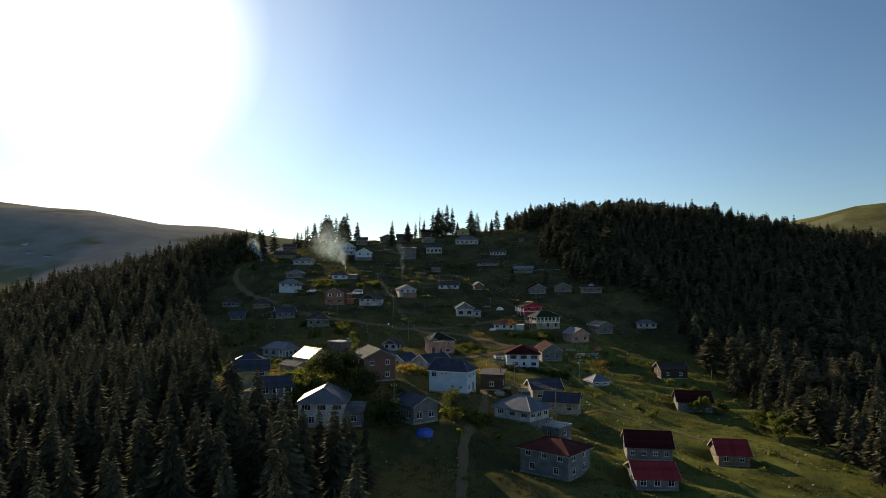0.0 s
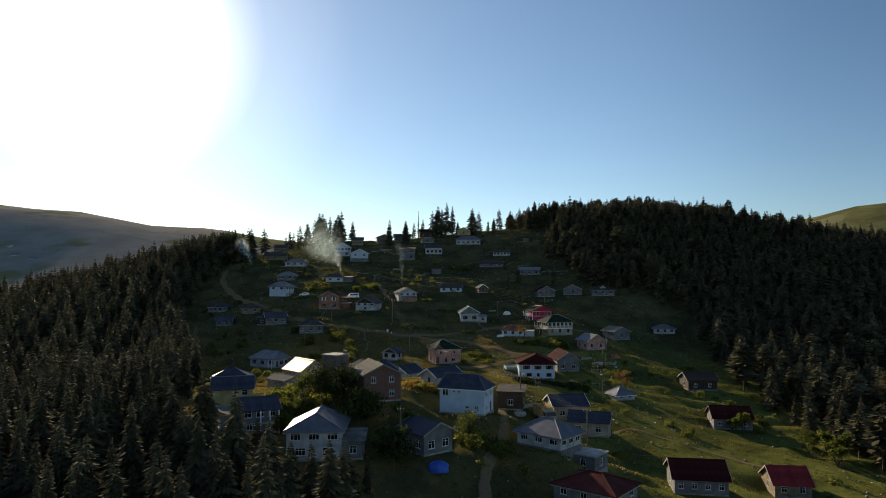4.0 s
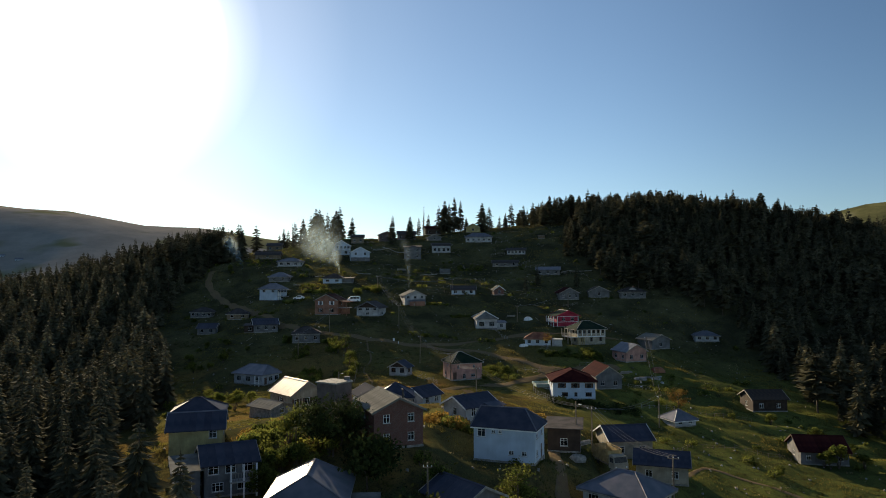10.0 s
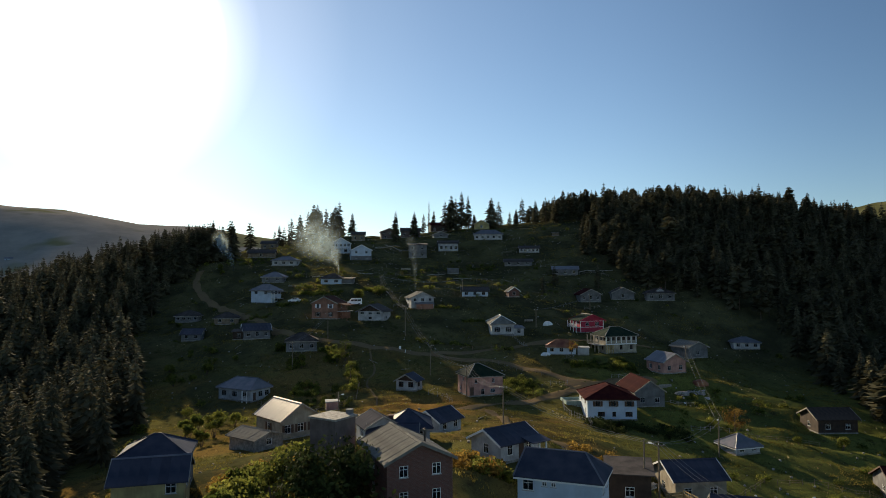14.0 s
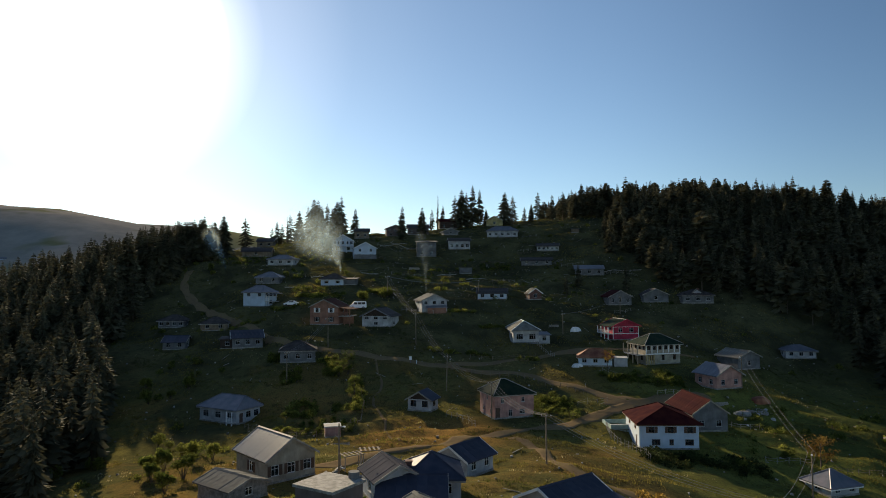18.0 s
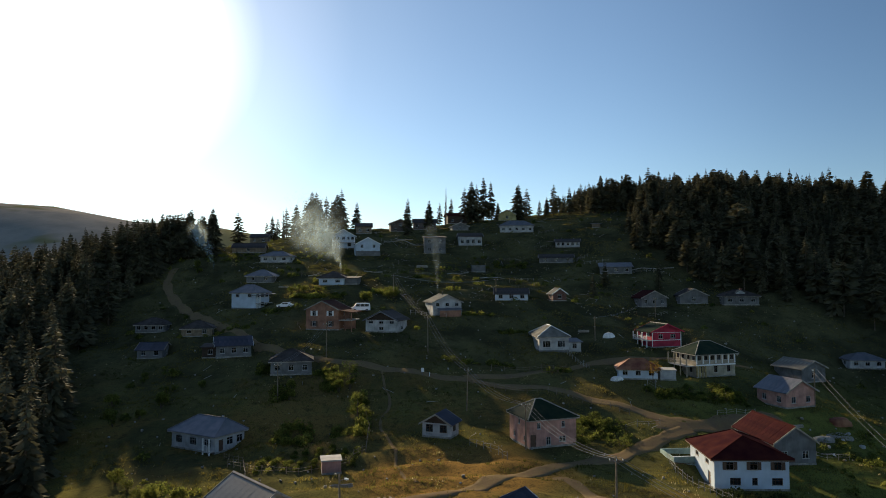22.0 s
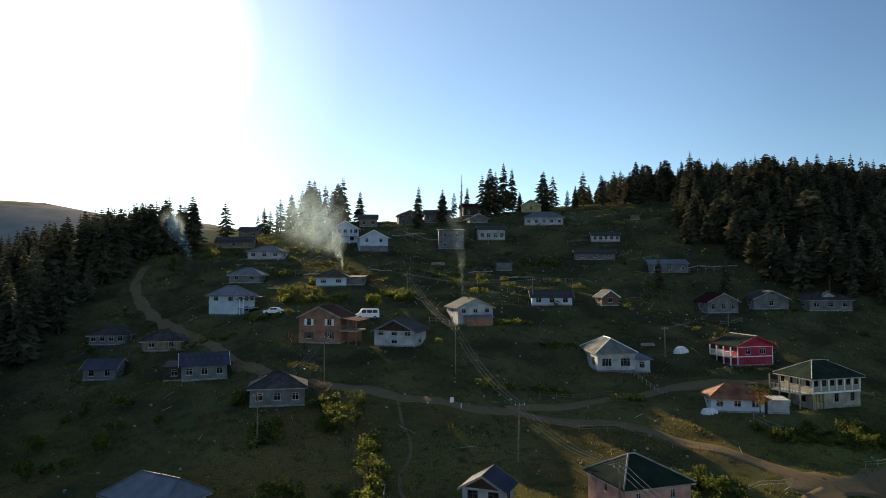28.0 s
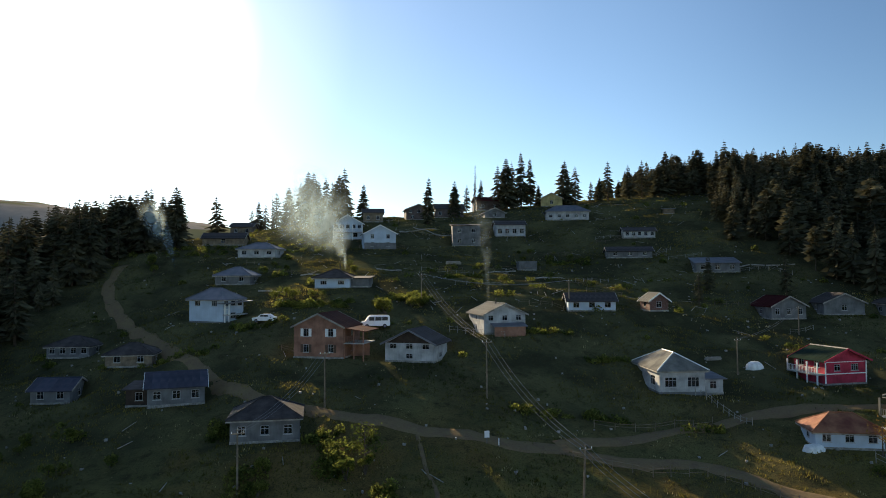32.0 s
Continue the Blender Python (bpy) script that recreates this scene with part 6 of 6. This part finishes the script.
van_profile = [(-2.3, 0.35), (-2.45, 0.7), (-2.4, 1.0), (-1.75, 1.2), (-1.15, 2.0), (-0.9, 2.12), (2.2, 2.12), (2.35, 1.9), (2.4, 0.5), (2.3, 0.32)]
van = vehicle("van", "white panel van parked on the grass", "van", pose(-36.6, 291.0, H(-36.6, 291.0), 0, 0, 8), van_profile, 1.9, (-1.5, 1.5), 0.34, [(-1.15, -0.25, 1.25, 1.85), (-0.1, 0.95, 1.25, 1.85), (1.05, 2.0, 1.25, 1.85)], PAINTWHITE)
part("windscreen", Geo().slab([(-1.75, -0.78, 1.24), (-1.75, 0.78, 1.24), (-1.2, 0.72, 1.98), (-1.2, -0.72, 1.98)], 0.03), SOOT, van, "dark windscreen")
car_profile = [(-1.9, 0.3), (-2.0, 0.6), (-1.9, 0.8), (-1.0, 0.95), (-0.45, 1.4), (0.9, 1.42), (1.5, 1.0), (1.95, 0.9), (2.0, 0.5), (1.9, 0.3)]
vehicle("car", "small white car parked beside the white house", "car", pose(-56.2, 293.6, H(-56.2, 293.6), 0, 0, -8), car_profile, 1.65, (-1.25, 1.25), 0.3, [(-0.45, 0.15, 0.98, 1.32), (0.2, 0.95, 0.98, 1.32)], PAINTWHITE)


# ---- covers, timber, small things ----
def heap(name, label, category, x, y, a, b, h, material, seed, yaw=0.0):
    """A crumpled cover over a heap, lying on the ground."""
    rng_, g, n, k = random.Random(seed), Geo(), 14, 6
    for i in range(k + 1):
        t = i / k
        for j_ in range(n):
            w = 6.2832 * j_ / n
            q = max(0.03, math.cos(t * 1.5708)) ** 0.7 * (1 + rng_.uniform(-0.1, 0.1))
            lx, ly = a * q * math.cos(w), b * q * math.sin(w)
            g.v.append((lx, ly, h * math.sin(t * 1.5708) * (1 + rng_.uniform(-0.08, 0.08)) - 0.25 * (i == 0)))
    g.f = [(i * n + j_, i * n + (j_ + 1) % n, (i + 1) * n + (j_ + 1) % n, (i + 1) * n + j_) for i in range(k) for j_ in range(n)] + [tuple(range(k * n, k * n + n))]
    ob = new(name, g.mesh(name, material, True))
    ob.matrix_basis = pose(x, y, H(x, y), 0, 0, yaw)
    return tagged(ob, label, category)


heap("tarpaulin", "bright blue tarpaulin over a haystack", "tarpaulin", -3.2, 118.2, 1.6, 1.2, 1.2, TARP, 51)
heap("tarpaulin", "white plastic sheet over a wood stack", "tarpaulin", 23.4, 280.6, 1.6, 1.0, 1.2, WHITETARP, 52, 20)
heap("tarpaulin", "pale crumpled sheet beside the road house", "tarpaulin", 18.6, 255.4, 1.3, 0.9, 0.7, WHITETARP, 53)
for i, (x, y, s) in enumerate(((47.6, 233.4, 0.9), (49.4, 231.2, 0.7), (45.8, 229.0, 0.6), (45.2, 226.6, 0.5), (51.5, 229.5, 0.8), (53.2, 236.0, 0.7), (36.5, 174.6, 0.45), (40.2, 176.0, 0.4), (43.4, 173.4, 0.45), (46.8, 177.4, 0.4), (49.5, 174.0, 0.4), (34.6, 170.6, 0.4))):
    heap("sack", "pale filled sack lying in the grass", "sack", x, y, s * 0.6, s * 0.4, s * 0.38, WHITETARP if i % 3 == 0 else CONCRETE, 90 + i, 37 * i)
heap("rubble", "heap of broken stones and earth", "rubble", 50.5, 234.2, 2.2, 1.6, 0.8, STONE, 110)
heap("rubble", "heap of broken stones and earth", "rubble", 46.5, 231.6, 1.8, 1.2, 0.6, STONE, 111)
heap("tarpaulin", "rust-brown sheet over a stack of timber", "tarpaulin", 53.5, 239.0, 2.0, 1.4, 1.2, RUST, 112)
heap("haystack", "low heap of dry hay", "haystack", 31, 148, 1.6, 1.4, 1.1, GRASS, 54)


def timber(x, y, yaw, n, length, label):
    root = thing("timber_stack", pose(x, y, H(x, y), 0, 0, yaw), label, "timber", "timber stacks")
    for i in range(n):
        row, col = divmod(i, max(3, n // 3))
        z = 0.12 + 0.2 * row
        o = rng.uniform(-0.25, 0.25)
        part("log", Geo().rod((-length / 2 + o, col * 0.23, z), (length / 2 + o, col * 0.23 + rng.uniform(-0.1, 0.1), z), 0.11, 0.09, 6), PALEWOOD, root)


timber(-26.5, 178, 20, 12, 3.2, "stack of grey boards and poles beside the house")
timber(-24, 182.5, -30, 9, 3.0, "loose pile of weathered planks")
timber(-29.6, 206, 10, 8, 2.6, "planks lying by the pump house")
timber(15.5, 158, 40, 9, 3.0, "pile of boards by the beige house")
timber(44, 236, 15, 10, 3.2, "pile of old boards by the roadside")
timber(49, 232, -20, 8, 2.8, "scattered timber in the yard")
timber(18, 283, 10, 8, 2.6, "firewood stacked on the slope")
timber(-22, 338, 5, 10, 3.4, "stacked timber below the hilltop")
timber(-47, 131, 30, 9, 3.0, "pile of poles beside the yellow house")
timber(-27.2, 186.2, 80, 8, 3.0, "loose grey planks before the house")


def log_line(label, x, y, x1, y1):
    root = thing("fallen_log", pose(x, y, H(x, y)), label, "log", "fallen logs")
    n = 4
    for i in range(n):
        a, b = i / n, (i + 1) / n - 0.02
        p, q = [(x + (x1 - x) * t_, y + (y1 - y) * t_) for t_ in (a, b)]
        part("trunk", Geo().rod((p[0] - x, p[1] - y, H(*p) - H(x, y) + 0.22), (q[0] - x, q[1] - y, H(*q) - H(x, y) + 0.2), 0.17, 0.14, 7), PALEWOOD, root)


for q in ((-37, 372.5, -29, 370.9), (-29, 370.5, -20, 365.5), (-33, 376, -26, 372.5), (-40, 331, -34, 330), (-56, 324, -49, 323), (-4, 329, 4, 331), (18, 351.5, 28, 350), (-14, 336, -7, 338), (44.5, 334, 57, 331), (-62, 311.5, -54, 310)):
    log_line("bleached fallen trunk lying across the slope", *q)


# open timber frames in the yard of the beige house
for fx, fy, fyaw in ((-25.6, 188.0, 30), (-23.4, 190.6, 12)):
    fr_ = thing("drying_rack", pose(fx, fy, H(fx, fy), 0, 0, fyaw), "open grey timber frame with loose boards on top", "rack", "drying racks")
    for a, b in ((-1.3, -0.8), (1.3, -0.8), (-1.3, 0.8), (1.3, 0.8)):
        part("post", Geo().rod((a, b, -0.4), (a + 0.03, b, 1.9), 0.07, 0.055, 6), PALEWOOD, fr_)
    for b in (-0.8, 0.8):
        part("beam", Geo().rod((-1.6, b, 1.88), (1.6, b, 1.92), 0.06, k=6), PALEWOOD, fr_)
    for k in range(5):
        part("board", Geo().box(-1.45 + 0.62 * k, -1.1, 1.97, -1.2 + 0.62 * k, 1.1, 2.01), WOOD, fr_)
for fx, fy, s in ((-25.0, 185.6, 0.5), (-27.0, 188.6, 0.4), (-22.4, 187.6, 0.45)):
    heap("sack", "pale filled sack beside the timber frames", "sack", fx, fy, s, s * 0.7, s * 0.6, WHITETARP, 120, 25)

# timber-sided lorry in the yard, its cab towards the valley
lz = max(H(16, 149.4), H(17, 146.4), H(17.4, 144.6)) - 0.05
lorry = thing("lorry", pose(16.5, 148.2, lz, 0, 0, -75), "old lorry with a high slatted wooden load bed", "lorry")
part("chassis", Geo().box(-2.2, -0.45, 0.55, 3.7, 0.45, 0.85), SOOT, lorry)
bed = part("load_bed", Geo().box(-2.15, -1.15, 0.95, 2.1, 1.15, 1.1), WOOD, lorry, "worn wooden load floor")
for side in (-1.15, 1.08):
    for u in (-2.15, -0.75, 0.65, 2.0):
        part("stake", Geo().box(u, side, 1.104, u + 0.1, side + 0.07, 3.05), OCHREWOOD, bed)
    for u in range(14):
        part("slat", Geo().box(-2.02 + 0.295 * u, side + 0.075 * (1 if side < 0 else -1), 1.15, -1.8 + 0.295 * u, side + (0.11 if side < 0 else -0.04), 2.8), OCHREWOOD, bed)
    for z in (1.25, 2.05, 2.9):
        part("rail", Geo().box(-2.2, side - (0.035 if side < 0 else -0.075), z, 2.15, side + (-0.003 if side < 0 else 0.11), z + 0.13), OCHREWOOD, bed)
for u in (-2.2, 2.1):
    for k in range(6):
        part("end_board", Geo().box(u, -1.04, 1.15 + 0.29 * k, u + 0.05, 1.04, 1.4 + 0.29 * k), OCHREWOOD, bed)
cab_profile = [(2.35, 0.7), (2.35, 2.35), (2.5, 2.45), (3.55, 2.42), (3.85, 1.6), (3.95, 1.45), (3.95, 0.6)]
cg = Geo()
for side in (-1, 1):
    cg.v += [(u, side * (1.08 - 0.08 * max(0, z - 1.5)), z) for u, z in cab_profile]
n = len(cab_profile)
cg.f = [tuple(range(n)), tuple(range(2 * n - 1, n - 1, -1))] + [(i, n + i, n + (i + 1) % n, (i + 1) % n) for i in range(n)]
cab = part("cab", cg, CREAM, lorry, "cream painted cab")
part("windscreen", Geo().slab([(3.61, -0.9, 2.3), (3.61, 0.9, 2.3), (3.87, 0.95, 1.62), (3.87, -0.95, 1.62)], 0.03), SOOT, cab)
for side in (-1, 1):
    part("side_window", Geo().box(2.7, min(side * 1.02, side * 1.085), 1.55, 3.5, max(side * 1.02, side * 1.085), 2.15), SOOT, cab)
    part("headlight", Geo().rod((3.95, side * 0.8, 1.0), (3.99, side * 0.8, 1.0), 0.12, k=10), TRIM, cab)
part("bumper", Geo().box(3.96, -1.1, 0.5, 4.08, 1.1, 0.72), SOOT, lorry)
for u in (-1.2, 3.05):
    for side in (-1, 1):
        ty = part("tyre", Geo().rod((u, side * 0.78, 0.46), (u, side * 1.06, 0.46), 0.46, k=14), RUBBER, lorry)
        part("rim", Geo().rod((u, side * 1.061, 0.46), (u, side * 1.085, 0.46), 0.24, k=10), OLDSHEET, ty)
heap("rubble", "heap of pale earth and stones below the dark shed", "rubble", 12.0, 146.6, 1.2, 0.8, 0.75, STONE, 113, -20)


def broadleaf(label, x, y, h, r, leaves, size, material, seed):
    """A thin deciduous tree: tapered trunk, forked limbs, loose crown."""
    q = random.Random(seed)
    root = thing("tree", pose(x, y, H(x, y), 0, 0, q.uniform(0, 360)), label, "tree", "broadleaf trees")
    part("trunk", Geo().rod((0, 0, -0.5), (0.1, 0.05, h * 0.45), 0.022 * h, 0.014 * h, 7).rod((0.1, 0.05, h * 0.45), (0, 0.1, h * 0.9), 0.014 * h, 0.01, 6), BARK, root)
    tips = [(Vector((0, 0.1, h * 0.88)), r * 0.35)]
    for i in range(11):
        z0, a = h * q.uniform(0.28, 0.75), q.uniform(0, 6.28)
        k = r * q.uniform(0.6, 1.0) * (1.15 - z0 / h * 0.6)
        tip = Vector((math.cos(a) * k, math.sin(a) * k, z0 + h * q.uniform(0.1, 0.24)))
        part("limb", Geo().rod((0.05, 0.05, z0), tip, 0.008 * h, 0.012, 5), BARK, root)
        tips += [(tip, r * q.uniform(0.25, 0.4)), (tip * 0.6 + Vector((0, 0, z0 * 0.4)), r * 0.25)]
    g = Geo()
    for i in range(leaves):
        c, s = q.choice(tips)
        p = c + Vector((q.gauss(0, 1), q.gauss(0, 1), q.gauss(0, 0.8))) * s * 0.6
        u = Vector((q.gauss(0, 1), q.gauss(0, 1), q.gauss(0, 1))).normalized()
        w, k = u.orthogonal().normalized(), size * q.uniform(0.6, 1.3)
        g.poly(p - u * k, p + w * k * 0.55, p + u * k, p - w * k * 0.55)
    part("crown", g, material, root)


broadleaf("thin deciduous tree with yellowing leaves", 24.9, 252.4, 4.6, 1.6, 420, 0.13, DRYLEAF, 81)
broadleaf("small leafy tree among the houses", 1.5, 129.5, 5.0, 2.2, 900, 0.17, LEAF, 82)
broadleaf("leafy tree beside the grey house", -7.8, 128.5, 4.6, 2.0, 800, 0.17, LEAF, 83)
# crowns seen from their unlit side: the leaf colour itself carries the shade
broadleaf("broad dark walnut tree with a dense crown", -20.6, 135.4, 7.0, 3.9, 3200, 0.28, SHADELEAF, 91)
broadleaf("dark leafy tree below the brick house", -15.8, 129.6, 6.0, 3.5, 2400, 0.28, SHADELEAF, 92)
broadleaf("dark leafy tree in the shaded yard", -9.5, 119.0, 5.6, 3.2, 2000, 0.26, SHADELEAF, 93)
broadleaf("young leafy tree on the bank", -26, 139.5, 5.2, 2.3, 900, 0.17, LEAF, 84)
broadleaf("slim leafy tree beside the garden", -34, 249, 5.5, 1.8, 700, 0.17, LEAF, 85)
broadleaf("slim leafy tree beside the garden", -31, 235, 4.8, 1.6, 600, 0.16, LEAF, 86)
broadleaf("sunlit leafy tree by the lower field", 47, 205, 5.5, 2.2, 800, 0.18, DRYLEAF, 87)
tag_ = thing("road_sign", pose(-20.3, 255.0, H(-20.3, 255.0), 0, 0, 10), "small white rectangular road sign on a post", "sign")
part("post", Geo().rod((0, 0, -0.3), (0, 0, 1.6), 0.03), ZINC, tag_)
part("board", Geo().box(-0.3, -0.06, 0.75, 0.3, -0.03, 1.55), PAINTWHITE, tag_, "white board")
mk = thing("marker_post", pose(-18.9, 254.9, H(-18.9, 254.9)), "short white marker post beside the road", "post")
part("shaft", Geo().box(-0.06, -0.06, -0.3, 0.06, 0.06, 0.9), PAINTWHITE, mk)

# ---- chimney smoke ----
def smoke_material(name, dense, grey, scale):
    """Thin drifting smoke on curved sheets: it thins out from the middle of each sheet to its rim."""
    m = bpy.data.materials.new(name)
    m.use_nodes = True
    st = m.node_tree
    st.nodes.remove(st.nodes["Principled BSDF"])
    link = st.links.new
    uvn, away, rim, tc, nz, puff, mul, thick = [st.nodes.new(k) for k in ("ShaderNodeUVMap", "ShaderNodeVectorMath", "ShaderNodeMapRange", "ShaderNodeTexCoord", "ShaderNodeTexNoise", "ShaderNodeMapRange", "ShaderNodeMath", "ShaderNodeMath")]
    away.operation, mul.operation, thick.operation = "DISTANCE", "MULTIPLY", "MULTIPLY"
    away.inputs[1].default_value = (0.5, 0.5, 0)
    link(uvn.outputs[0], away.inputs[0])
    rim.interpolation_type = "SMOOTHERSTEP"
    rim.inputs["From Min"].default_value, rim.inputs["From Max"].default_value = 0.5, 0.05
    link(away.outputs["Value"], rim.inputs["Value"])
    nz.inputs["Scale"].default_value, nz.inputs["Detail"].default_value, nz.inputs["Roughness"].default_value, nz.inputs["Distortion"].default_value = scale, 7, 0.62, 0.5
    link(tc.outputs["Object"], nz.inputs["Vector"])
    puff.interpolation_type = "SMOOTHSTEP"
    puff.inputs["From Min"].default_value, puff.inputs["From Max"].default_value = 0.28, 0.7
    link(nz.outputs["Fac"], puff.inputs["Value"])
    link(rim.outputs["Result"], mul.inputs[0])
    link(puff.outputs["Result"], mul.inputs[1])
    link(mul.outputs[0], thick.inputs[0])
    thick.inputs[1].default_value = dense
    trn, dif, trl, both, mxs = [st.nodes.new(k) for k in ("ShaderNodeBsdfTransparent", "ShaderNodeBsdfDiffuse", "ShaderNodeBsdfTranslucent", "ShaderNodeMixShader", "ShaderNodeMixShader")]
    dif.inputs[0].default_value = trl.inputs[0].default_value = grey
    both.inputs[0].default_value = 0.6
    link(dif.outputs[0], both.inputs[1])
    link(trl.outputs[0], both.inputs[2])
    link(thick.outputs[0], mxs.inputs[0])
    link(trn.outputs[0], mxs.inputs[1])
    link(both.outputs[0], mxs.inputs[2])
    link(mxs.outputs[0], st.nodes["Material Output"].inputs["Surface"])
    return m


SMOKE = smoke_material("chimney_smoke", 0.64, (0.45, 0.54, 0.55, 1), 0.16)
THINSMOKE = smoke_material("thin_smoke", 0.09, (0.42, 0.52, 0.6, 1), 0.5)


def smoke(label, x, y, z, rise, drift, wide, seed, material, puffs=10, bend=1.5):
    """A plume of soft puffs that grow and drift as they rise."""
    r, vs, fs, uv = random.Random(seed), [], [], []
    for s in range(puffs):
        t = (s + 0.5) / puffs
        half = 0.4 + 0.9 * t + wide * max(0.0, (t - 0.15) / 0.85) ** 0.8 * r.uniform(0.85, 1.15)
        c = Vector((drift[0] * t ** bend + r.uniform(-0.35, 0.35) * half * t, drift[1] * t + r.uniform(-0.5, 0.5), rise * t ** 0.8))
        turn, tip, ph, k, base = r.uniform(-0.4, 0.4), r.uniform(-0.3, 0.3), r.uniform(0, 6.28), 8, len(vs)
        for i in range(k + 1):
            for j_ in range(k + 1):
                u, v = j_ / k, i / k
                a, b = (2 * u - 1) * half, (2 * v - 1) * half * max(1.0, 1.25 * rise / puffs / half)
                vs.append((c.x + a * math.cos(turn), c.y + a * math.sin(turn) + b * math.sin(tip) + 0.2 * half * math.sin(3 * u + 2 * v + ph), c.z + b))
                uv.append((u, v))
        fs += [(base + i * (k + 1) + j_, base + i * (k + 1) + j_ + 1, base + (i + 1) * (k + 1) + j_ + 1, base + (i + 1) * (k + 1) + j_) for i in range(k) for j_ in range(k)]
    me = bpy.data.meshes.new("chimney_smoke")
    me.from_pydata(vs, [], fs)
    layer = me.uv_layers.new(name="UVMap")
    layer.data.foreach_set("uv", np.array([uv[i] for f in fs for i in f], np.float32).ravel())
    me.materials.append(material)
    me.shade_smooth()
    ob = new("chimney_smoke", me)
    ob.location = (x, y, z)
    return tagged(ob, label, "smoke")


smoke("thick white smoke drifting from a chimney", -45.0, 315.6, H(-47.4, 313) + 4.0, 16.0, (-13.5, 4.0), 11.0, 61, SMOKE, 8)
smoke("pale smoke above a stove pipe by the trees", -87.6, 333.5, H(-87.6, 333.5) + 0.6, 13.0, (-6.5, 2.0), 3.4, 62, SMOKE, 7)
smoke("thin blue smoke rising from a stove pipe", -17.2, 292.0, H(-15, 290) + 5.4, 17.0, (-1.2, 3.0), 1.5, 63, THINSMOKE, 9)
